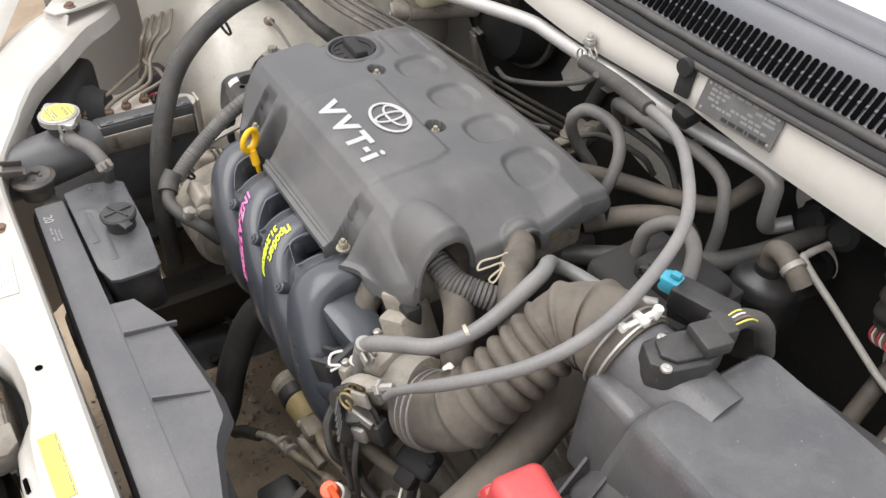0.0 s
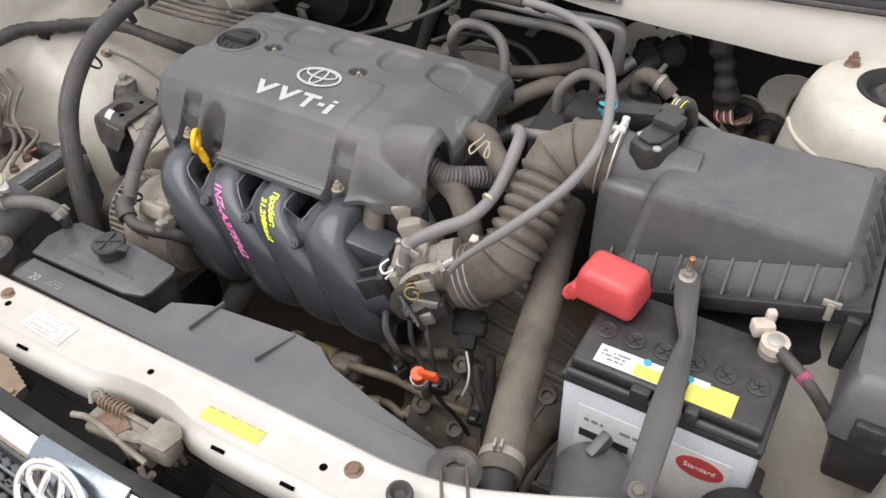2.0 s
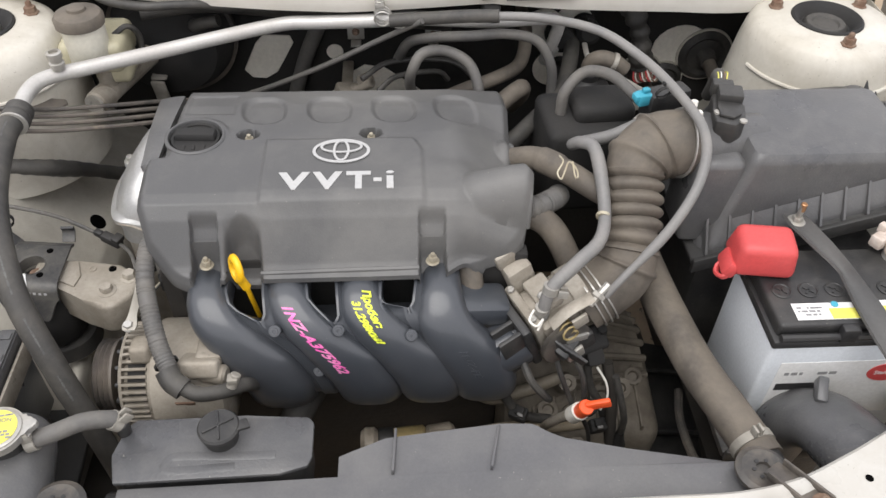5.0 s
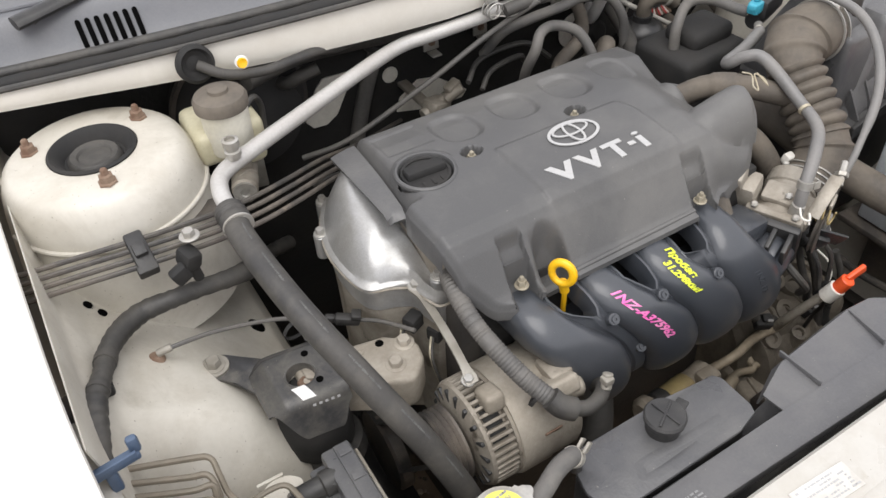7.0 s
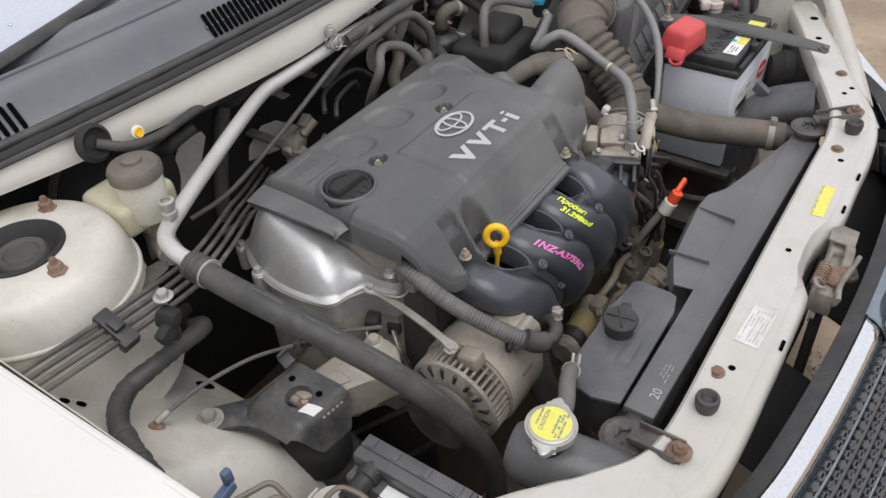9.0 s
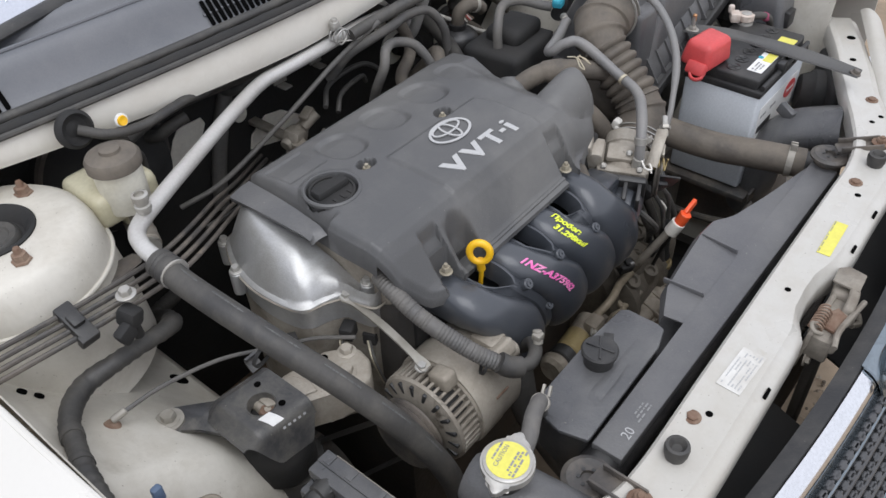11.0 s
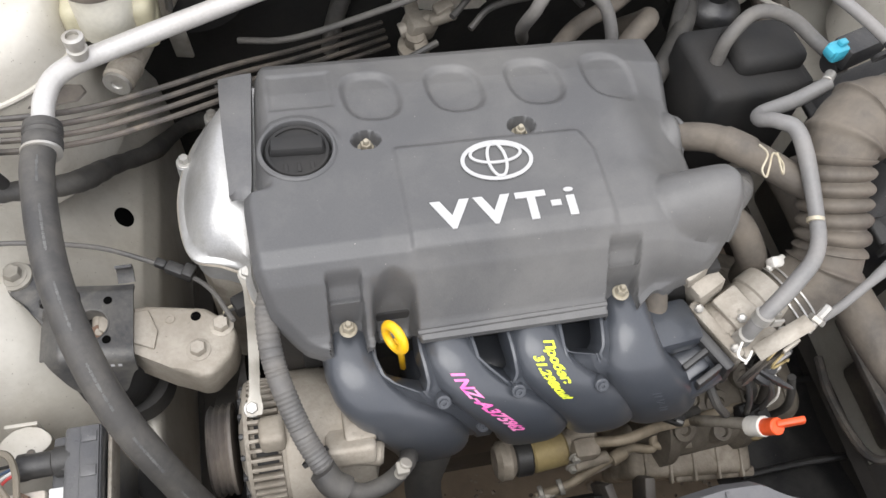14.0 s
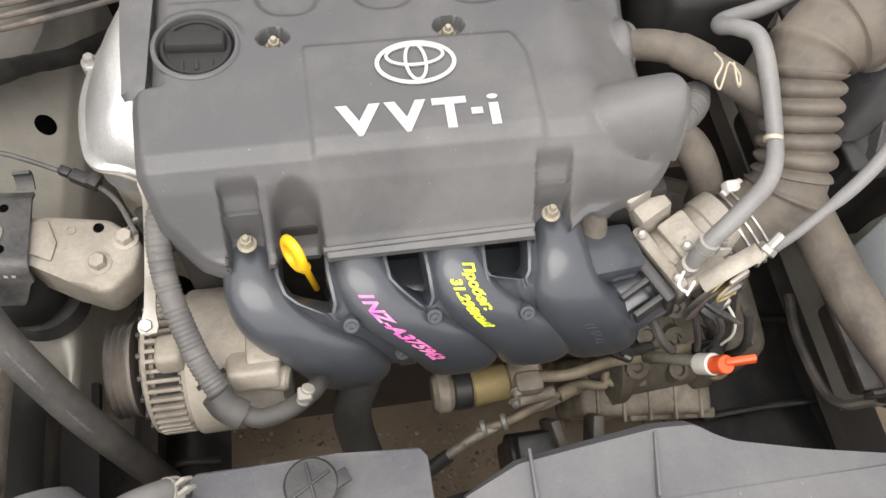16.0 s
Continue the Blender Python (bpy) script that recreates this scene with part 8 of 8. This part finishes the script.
# ---- low parts seen between the engine and the radiator ----
gear = thing("gearbox", "grimy tan cast gearbox low in the bay", "gearbox", (0.22, 0.30, 0.25))
part("bell", lathe((0.10, 0.42, 0.42), (1, 0.05, 0), [(0.15, 0), (0.16, 0.01), (0.16, 0.03), (0.145, 0.05), (0.12, 0.14), (0.09, 0.22), (0.03, 0.24)], 40), BELL, gear, "oily dark bell housing")
for k in range(9):
    w = -0.4 - 0.27 * k
    part("bell_rib", tube([(0.145 + 0.18 * f, 0.42 + (0.150 - 0.062 * f) * math.cos(w) , 0.42 - (0.150 - 0.062 * f) * math.sin(w)) for f in (0, 0.5, 1)], 0.0055, 8, 4), BELL, gear)
for x, y, z, r in ((0.20, 0.30, 0.50, 0.016), (0.24, 0.31, 0.47, 0.013), (0.15, 0.275, 0.49, 0.014), (0.27, 0.33, 0.52, 0.015), (0.19, 0.32, 0.55, 0.012)):
    part("boss", lathe((x, y, z - 0.02), (0, -0.6, 0.8), [(r * 1.3, 0), (r, 0.012), (r, 0.030), (r * 0.5, 0.031), (r * 0.4, 0.026), (0, 0.026)], 18), BELL, gear)
part("case", join(box((0.180, 0.268, 0.372), (0.185, 0.082, 0.10), 0.010, (16, 5, -5), 3, (0.94, 0.86)), box((0.215, 0.232, 0.368), (0.115, 0.014, 0.060), 0.004, (24, 4, -4), 3), box((0.19, 0.30, 0.44), (0.12, 0.06, 0.06), 0.018, (0, 0, 10), 3)), GEARBOX, gear)
for k in range(5):
    part("rib", box((0.115 + 0.034 * k, 0.246 - 0.002 * k, 0.421 - 0.003 * k), (0.004, 0.060, 0.010), 0.0015, (16, 5, -5)), GEARBOX, gear)
part("mount_bracket", join(box((0.058, 0.196, 0.405), (0.012, 0.075, 0.050), 0.003, (20, 0, 14)), box((0.100, 0.196, 0.412), (0.014, 0.070, 0.055), 0.003, (20, 0, -10)), box((0.079, 0.170, 0.392), (0.056, 0.020, 0.030), 0.005, (20, 0, 0))), BLACK_STEEL, gear, "black steel mounting bracket")
part("selector_cover", prism([(0.118, 0.236), (0.258, 0.232), (0.270, 0.262), (0.262, 0.290), (0.15, 0.298), (0.122, 0.275)], 0.340, 0.388, 0.008, 3), GEARBOX, gear, "oily flat cast cover")
for c in ((0.128, 0.243), (0.19, 0.238), (0.252, 0.240), (0.260, 0.282), (0.155, 0.290)):
    part("bolt", hexbolt((*c, 0.388), (0, 0, 1), 0.0055, 0.005, 0.008), GEARBOX, gear)
part("upper_case", join(box((0.225, 0.345, 0.445), (0.210, 0.170, 0.110), 0.030, (0, 4, -4), 5), lathe((0.125, 0.300, 0.435), (1, 0.04, -0.02), [(0.050, 0), (0.066, 0.006), (0.066, 0.020), (0.058, 0.030), (0.056, 0.110), (0.064, 0.116), (0.064, 0.130), (0.050, 0.150), (0.03, 0.165)], 36)), BELL, gear, "grimy rounded gearbox casing")
for k in range(6):
    part("web", box((0.150 + 0.030 * k, 0.345 - 0.004 * k, 0.502 - 0.002 * k), (0.005, 0.120, 0.012), 0.002, (0, 4, -4)), BELL, gear)
for c, r in (((0.165, 0.290, 0.506), 0.014), ((0.245, 0.310, 0.503), 0.017), ((0.300, 0.350, 0.495), 0.013), ((0.205, 0.255, 0.470), 0.012)):
    part("boss", lathe(c, (0, -0.3, 1), [(r * 1.25, -0.015), (r, 0.0), (r, 0.008), (r * 0.6, 0.009), (r * 0.5, 0.004), (0, 0.004)], 20), BELL, gear)
speed = thing("speed_sensor", "black gearbox sensor on a yellowed collar", "sensor", (0.262, 0.262, 0.45))
part("collar", lathe((0.262, 0.262, 0.444), (0, -0.1, 1), [(0.020, 0), (0.020, 0.010), (0.016, 0.012), (0.013, 0.020)], 24), BRASS_GOLD, speed, "yellowed collar")
part("boot", lathe((0.262, 0.260, 0.463), (0, -0.1, 1), [(0.012, 0), (0.013, 0.006), (0.009, 0.016), (0.006, 0.030), (0.005, 0.040)], 20), PITCH, speed, "black rubber boot")
part("cable", tube([(0.262, 0.256, 0.500), (0.258, 0.250, 0.540), (0.248, 0.250, 0.580), (0.236, 0.262, 0.620)], 0.0048, 10), RUBBER, speed)
oil2 = thing("oil_cooler_line", "grimy branching steel oil line on the gearbox", "oil line", (0.16, 0.26, 0.448))
part("pipe", tube([(-0.04, 0.226, 0.428), (0.0, 0.230, 0.440), (0.048, 0.246, 0.452), (0.088, 0.258, 0.454), (0.118, 0.254, 0.450), (0.124, 0.270, 0.456), (0.138, 0.284, 0.460), (0.160, 0.286, 0.460), (0.190, 0.280, 0.448)], 0.0058, 10, 8), TAN_PIPE, oil2)
part("pipe", tube([(0.118, 0.258, 0.452), (0.150, 0.252, 0.452), (0.185, 0.256, 0.452), (0.212, 0.256, 0.444), (0.222, 0.262, 0.418)], 0.0058, 10, 8), TAN_PIPE, oil2)
part("union", rod((0.060, 0.248, 0.453), (0.080, 0.255, 0.454), 0.009, 10), TAN_PIPE, oil2)
for c in ((-0.036, 0.227, 0.429), (-0.012, 0.229, 0.438)):
    part("clamp", lathe(c, (1, 0.1, 0.25), [(0.0085, 0), (0.0105, 0.001), (0.0105, 0.006), (0.0085, 0.007)], 16), DULL, oil2)
starter = thing("starter_motor", "starter motor with yellow passivated drum", "starter motor", (-0.03, 0.26, 0.44))
sc = Vector((-0.079, 0.262, 0.483))
part("drum", rod(sc + Vector((0.030, 0, 0)), sc + Vector((0.075, 0.004, 0)), 0.0215, 28, 0.003), BRASS_GOLD, starter, "dull yellow passivated drum")
part("rear", rod(sc + Vector((0.010, 0, 0)), sc + Vector((0.031, 0, 0)), 0.0225, 28, 0.002), PLASTIC, starter)
part("end", rod(sc + Vector((-0.014, 0, 0)), sc + Vector((0.010, 0, 0)), 0.024, 28, 0.006), GEARBOX, starter)
part("solenoid", join(rod(sc + Vector((0.075, 0.004, 0)), sc + Vector((0.115, 0.01, 0)), 0.020, 24, 0.005), box(sc + Vector((0.095, -0.008, 0.018)), (0.034, 0.026, 0.024), 0.008), rod(sc + Vector((0.085, -0.018, -0.012)), sc + Vector((0.13, -0.012, -0.016)), 0.008)), GEARBOX, starter)
for o in ((0.082, -0.018, -0.014), (0.080, -0.015, 0.018)):
    part("bolt", hexbolt(sc + Vector(o), (0, -1, 0.3), 0.005, 0.006, 0.008), DULL, starter)
# clutter between the engine and the gearbox
for pts, r, m, lab3 in (([(0.02, 0.262, 0.50), (0.06, 0.252, 0.520), (0.11, 0.262, 0.515), (0.17, 0.268, 0.50), (0.24, 0.28, 0.49)], 0.0068, TAN_PIPE, "grimy tan oil pipe low at the gearbox"),
                        ([(0.09, 0.285, 0.60), (0.105, 0.270, 0.56), (0.13, 0.268, 0.53), (0.165, 0.275, 0.51)], 0.0065, RUBBER, "black wire bundle under the throttle"),
                        ([(0.205, 0.30, 0.62), (0.215, 0.285, 0.57), (0.235, 0.280, 0.53), (0.25, 0.285, 0.47)], 0.0055, RUBBER, "black wire bundle under the throttle"),
                        ([(0.05, 0.30, 0.56), (0.085, 0.288, 0.545), (0.13, 0.292, 0.555), (0.175, 0.30, 0.57)], 0.009, OLIVE, "grimy coolant pipe behind the manifold"),
                        ([(0.185, 0.228, 0.60), (0.20, 0.232, 0.56), (0.212, 0.246, 0.52), (0.225, 0.262, 0.46)], 0.0030, PITCH, "thin black wire to the gearbox"),
                        ([(0.236, 0.300, 0.60), (0.246, 0.280, 0.55), (0.25, 0.262, 0.49), (0.252, 0.250, 0.42)], 0.0075, DARK, "grimy breather pipe on the gearbox")):
    solo("low_wiring" if m in (PITCH, RUBBER) else "low_pipe", tube(pts, r, 10, 14), m, lab3, "wiring" if m in (PITCH, RUBBER) else "pipe", pts[1])
for c, tn in (((0.196, 0.236, 0.585), 20), ((0.118, 0.262, 0.545), -30), ((0.232, 0.268, 0.50), 10)):
    cn = thing("wiring_plug", "black wiring plug with a grey lock tab", "plug", c)
    part("body", join(box(c, (0.024, 0.018, 0.020), 0.003, (20, 0, tn)), box(Vector(c) + Vector((0.0, -0.004, 0.012)), (0.012, 0.012, 0.008), 0.002, (20, 0, tn))), PITCH, cn)
    part("tab", box(Vector(c) + Vector((0.0, -0.010, 0.010)), (0.008, 0.004, 0.010), 0.001, (20, 0, tn)), HOSE_GREY, cn)
LOWHOSE = [(-0.150, 0.300, 0.575), (-0.172, 0.268, 0.552), (-0.186, 0.244, 0.510), (-0.177, 0.211, 0.450), (-0.157, 0.179, 0.380), (-0.14, 0.13, 0.330)]
lowhose = thing("lower_radiator_hose", "thick black lower radiator hose", "hose", (-0.20, 0.17, 0.45))
part("hose", tube(LOWHOSE, 0.021, 20), RUBBER, lowhose)
fan = thing("cooling_fan", "black plastic fan shroud behind the radiator", "cooling fan", (0.0, 0.10, 0.40))
part("shroud", join(lathe((0.02, 0.085, 0.50), (0, 1, 0), [(0.165, 0), (0.165, 0.04), (0.160, 0.04), (0.158, 0.004)], 48), box((0.02, 0.095, 0.50), (0.02, 0.02, 0.31), 0.004), box((0.02, 0.095, 0.50), (0.31, 0.02, 0.02), 0.004)), PLASTIC, fan)
part("hub", lathe((0.02, 0.082, 0.50), (0, 1, 0), [(0.045, 0), (0.045, 0.03), (0.03, 0.036), (0, 0.036)], 28), PLASTIC, fan)
for k in range(5):
    bl = sheet(lin(0.04, 0.155, 8), lin(-0.03, 0.03, 5), lambda u, v: Vector((u, 0.0 + v * 0.5, v * (0.6 + 3 * u))), 0.002)
    bl.transform(Matrix.Translation((0.02, 0.10, 0.50)) @ Matrix.Rotation(k * math.tau / 5, 4, "Y"))
    part("blade", bl, PLASTIC, fan)
snork = thing("air_intake_horn", "black plastic air intake horn beside the battery", "air intake", (0.43, 0.15, 0.60))
part("horn", tube([(0.455, 0.075, 0.700), (0.450, 0.110, 0.690), (0.438, 0.150, 0.675), (0.425, 0.175, 0.64), (0.42, 0.18, 0.58), (0.43, 0.20, 0.52)], lambda u, s: 0.046 - 0.010 * u, 24, 8, 0.8), PLASTIC_GREY, snork)
part("tab", join(box((0.432, 0.165, 0.712), (0.012, 0.03, 0.02), 0.003, (20, 0, -20)), box((0.50, 0.10, 0.70), (0.09, 0.014, 0.018), 0.004, (0, 0, -30))), PLASTIC_GREY, snork)
solo("subframe", box((0, 0.62, 0.18), (0.9, 0.16, 0.07), 0.02), DARK, "dark dirty front subframe under the engine", "subframe", (0, 0.62, 0.14))
for sx in (-0.47, 0.47):
    rail = thing("frame_rail", "dark dirty frame rail beside the engine", "frame rail", (sx, 0.42, 0.27), "frame rails")
    part("channel", box((sx, 0.42, 0.32), (0.07, 0.80, 0.10), 0.01), DARK, rail)
    part("flange", box((sx - 0.036 * (1 if sx > 0 else -1), 0.42, 0.372), (0.020, 0.78, 0.003), 0.001), DARK, rail)
    for k in range(6):
        part("bolt", hexbolt((sx, 0.12 + 0.12 * k, 0.370), (0, 0, 1), 0.007, 0.006, 0.012), DARK, rail)
for c, sz, lab4 in (((-0.405, 0.42, 0.27), (0.10, 0.50), "black plastic splash shield below the belt side"), ((0.36, 0.34, 0.34), (0.22, 0.40), "black plastic splash shield below the battery")):
    sp = thing("splash_shield", lab4, "splash shield", c)
    part("panel", sheet(lin(-0.5, 0.5, 12), lin(-0.5, 0.5, 20), lambda u, v: Vector((c[0] + sz[0] * u, c[1] + sz[1] * v, c[2] + 0.012 * math.cos(u * 6) + 0.01 * math.sin(v * 9))), 0.003), PLASTIC, sp)
    for k in range(3):
        part("rib", tube([(c[0] - sz[0] * 0.4, c[1] + sz[1] * (k - 1) * 0.3, c[2] + 0.012), (c[0], c[1] + sz[1] * (k - 1) * 0.3, c[2] + 0.026), (c[0] + sz[0] * 0.4, c[1] + sz[1] * (k - 1) * 0.3, c[2] + 0.012)], 0.005, 8, 5), PLASTIC, sp)
        part("clip", lathe((c[0] + sz[0] * 0.42, c[1] + sz[1] * (k - 1) * 0.4, c[2] + 0.004), (0, 0, 1), [(0.009, 0), (0.009, 0.004), (0.004, 0.006), (0, 0.006)], 14), PITCH, sp)
solo("engine_stay", join(box((0.03, 0.205, 0.34), (0.05, 0.05, 0.16), 0.008, (10, 0, 0)), rod((0.0, 0.20, 0.37), (0.055, 0.20, 0.37), 0.03)), PLASTIC, "black rubber engine stay at the front", "engine stay", (0.03, 0.205, 0.27))
# unseen wheels, added to stop side light from reaching under the engine
for sign in (-1, 1):
    wh = thing("wheel", "unseen front wheel added behind the inner wing to block light", "wheel", (sign * 0.70, 0.50, 0.30), "front wheels")
    part("tyre", lathe((sign * 0.62, 0.50, 0.30), (sign, 0, 0), [(0.19, 0.0), (0.26, 0.004), (0.292, 0.02), (0.30, 0.05), (0.30, 0.13), (0.292, 0.16), (0.26, 0.175), (0.19, 0.178)], 48), RUBBER, wh)
    part("rim", lathe((sign * 0.64, 0.50, 0.30), (sign, 0, 0), [(0.19, 0.0), (0.185, 0.02), (0.15, 0.11), (0.06, 0.12), (0, 0.12)], 40), ALU_DIRTY, wh)

# bulkhead fittings
for c, r, lab_ in (((0.498, 0.858, 0.726), 0.042, "black rubber cable boot on the bulkhead"), ((0.434, 0.858, 0.679), 0.030, "black round rubber boot on the bulkhead"), ((0.392, 0.858, 0.693), 0.032, "black rubber boot with red wires")):
    bt = thing("cable_boot", lab_, "cable boot", c)
    part("boot", lathe(c, (0, -1, 0), [(r * 1.08, 0), (r * 1.08, 0.006), (r * 0.85, 0.012), (r * 0.7, 0.006), (r * 0.4, 0.01), (r * 0.3, 0.03), (0, 0.03)], 32), RUBBER, bt)
    part("ring", lathe(c, (0, -1, 0), [(r * 1.08, 0), (r * 1.16, 0), (r * 1.16, 0.004), (r * 1.08, 0.004)], 32), PAINT_BAY, bt)
    part("cable", tube([Vector(c) + Vector((0, -0.03, 0)), Vector(c) + Vector((0.004, -0.07, -0.015)), Vector(c) + Vector((0.012, -0.12, -0.06)), Vector(c) + Vector((0.015, -0.15, -0.13))], 0.011, 12), RUBBER_BROWN, bt)
for p, ring_c in (((0.236, 0.855, 0.772), (0.214, 0.858, 0.780)), ((0.278, 0.855, 0.785), (0.262, 0.858, 0.786)), ((0.248, 0.855, 0.705), (0.236, 0.858, 0.703))):
    hp = thing("heater_pipe", "black heater pipe joint on the bulkhead", "pipe", p)
    part("stub", lathe(p, (0, -1, 0.25), [(0.021, 0), (0.022, 0.012), (0.017, 0.016), (0.017, 0.035), (0.020, 0.038), (0.020, 0.050), (0.013, 0.056), (0.010, 0.056)], 24), PITCH, hp)
    part("clip", join(box(Vector(p) + Vector((0.0, -0.040, 0.032)), (0.012, 0.012, 0.010), 0.002), box(Vector(p) + Vector((-0.016, -0.030, 0.020)), (0.008, 0.016, 0.012), 0.002)), PITCH, hp)
    part("ring", lathe(ring_c, (0, -1, 0), [(0.0300, 0), (0.0335, 0.001), (0.0335, 0.003), (0.0300, 0.004)], 32), PAD, hp, "cream edge of the hole")
taped = thing("wiring_harness", "black taped harness with bare red wires on the bulkhead", "wiring harness", (0.36, 0.80, 0.78))
part("tape", tube([(0.335, 0.845, 0.842), (0.343, 0.806, 0.835), (0.357, 0.800, 0.806), (0.366, 0.800, 0.770), (0.371, 0.803, 0.738)], lambda u, s: 0.0165 + 0.002 * math.sin(s * 260) + 0.002 * math.sin(u * 9), 14, 12, rough=0.12), RUBBER, taped)
for k in range(9):
    w = 0.0040 * (k - 4)
    part("wire", tube([(0.371 + w * 0.6, 0.800, 0.742), (0.376 + w, 0.790 - 0.001 * k, 0.722), (0.388 + w, 0.795, 0.710 + 0.001 * k), (0.402 + w * 0.5, 0.820, 0.708), (0.405, 0.850, 0.706)], 0.0013, 6), (RED, WHITE, RUST)[k % 3], taped, "thin bare coloured wire")
hose("wiring_harness", [(-0.452, 0.712, 0.931), (-0.425, 0.694, 0.918), (-0.380, 0.698, 0.905), (-0.335, 0.705, 0.903), (-0.300, 0.715, 0.899), (-0.270, 0.730, 0.886), (-0.235, 0.745, 0.879), (-0.115, 0.755, 0.876), (-0.045, 0.745, 0.870)], 0.0062, RUBBER, "black wiring harness below the cowl", "wiring harness")
hose("wiring_harness", [(-0.395, 0.735, 0.879), (-0.315, 0.760, 0.877), (-0.216, 0.770, 0.865), (-0.096, 0.765, 0.855), (0.053, 0.770, 0.838)], 0.014, RUBBER, "thick black harness below the cowl", "wiring harness")
hose("felt_tube", [(-0.150, 0.855, 0.80), (-0.178, 0.852, 0.74), (-0.205, 0.850, 0.66), (-0.215, 0.850, 0.60)], 0.0125, HOSE_DARK, "dark grey covered pipe on the bulkhead", "pipe")
hose("bulkhead_cable", [(-0.21, 0.80, 0.86), (-0.18, 0.81, 0.82), (-0.15, 0.815, 0.812), (-0.12, 0.81, 0.83), (-0.11, 0.80, 0.86)], 0.0075, RUBBER, "black cable loop below the cowl", "cable")
for c in ((0.030, 0.845, 0.774), (-0.093, 0.790, 0.810)):
    cb = thing("cable_bracket", "small plated cable bracket on the bulkhead", "bracket", c)
    part("plate", join(box(c, (0.026, 0.004, 0.020), 0.001), box(Vector(c) + Vector((0, -0.01, -0.012)), (0.016, 0.020, 0.003), 0.001), box(Vector(c) + Vector((0, 0.035, 0.0)), (0.012, 0.07, 0.004), 0.001)), STEEL, cb)
    part("bolt", hexbolt(Vector(c) + Vector((0, -0.003, 0.004)), (0, -1, 0), 0.004, 0.004, 0.006), RUST, cb)
valve2 = thing("vacuum_valve", "dusty plated vacuum valve cluster behind the engine", "valve", (-0.108, 0.756, 0.71))
part("body", join(box((-0.110, 0.755, 0.722), (0.040, 0.030, 0.030), 0.006, (10, 15, 20)), lathe((-0.118, 0.745, 0.690), (0, -0.2, 1), [(0.018, 0), (0.020, 0.004), (0.020, 0.012), (0.012, 0.018), (0.012, 0.034)], 24), rod((-0.135, 0.752, 0.718), (-0.085, 0.758, 0.732), 0.010), rod((-0.095, 0.748, 0.735), (-0.070, 0.740, 0.752), 0.008), box((-0.080, 0.752, 0.748), (0.026, 0.018, 0.020), 0.004, (0, -20, 10)), box((-0.112, 0.79, 0.715), (0.018, 0.15, 0.008), 0.002)), ALU_DIRTY, valve2)
for k, pts in enumerate([[(-0.101, 0.690, 0.755), (-0.161, 0.670, 0.743), (-0.242, 0.660, 0.742), (-0.361, 0.650, 0.752)], [(-0.060, 0.700, 0.763), (-0.030, 0.720, 0.776), (0.030, 0.735, 0.774), (0.049, 0.745, 0.753)], [(-0.084, 0.700, 0.784), (-0.039, 0.735, 0.792), (0.051, 0.750, 0.783), (0.099, 0.745, 0.745)]]):
    part("tube", tube(pts, 0.0042, 8, 8), RUBBER, valve2)
hose("engine_pipe", [(0.080, 0.470, 0.761), (0.095, 0.505, 0.770), (0.101, 0.535, 0.780), (0.099, 0.555, 0.790), (0.101, 0.570, 0.780)], 0.0065, BRASS_GOLD, "yellowed metal pipe at the engine's end", "pipe")

for c, e in (((-0.352, 0.402, 0.705), (-0.372, 0.392, 0.690)), ((-0.330, 0.385, 0.690), (-0.352, 0.360, 0.668))):
    tp = thing("sensor_plug", "black sensor plug with wires at the timing case", "plug", c)
    part("body", join(box(c, (0.022, 0.018, 0.020), 0.003, (0, 0, 25)), rod(c, Vector(c) + Vector((0.012, 0.012, -0.004)), 0.008, 14)), PITCH, tp)
    for k in range(2):
        part("wire", tube([Vector(c) + Vector((-0.008, -0.004 + 0.004 * k, 0)), Vector(e) + Vector((0, 0.004 * k, 0.010)), Vector(e) + Vector((0.004, 0.004 * k - 0.012, -0.03))], 0.0018, 6), (RUBBER, WIRE)[k], tp)
for c, d, r in (((-0.4935, 0.371, 0.8125), (0.15, -0.9, -0.25), 0.0150), ((-0.30, 0.232, 0.716), (0.5, -0.8, -0.4), 0.0125), ((0.292, 0.478, 0.902), (0.2, -0.9, -0.3), 0.0092)):
    tie = solo("cable_tie", join(ring(c, d, [(r, 0), (r + 0.0012, 0), (r + 0.0012, 0.004), (r, 0.004)], 24), box(Vector(c) + Vector((0, 0, r + 0.002)), (0.005, 0.006, 0.004), 0.001)), PITCH, "black plastic cable tie round the hose", "cable tie", c, group="cable ties")
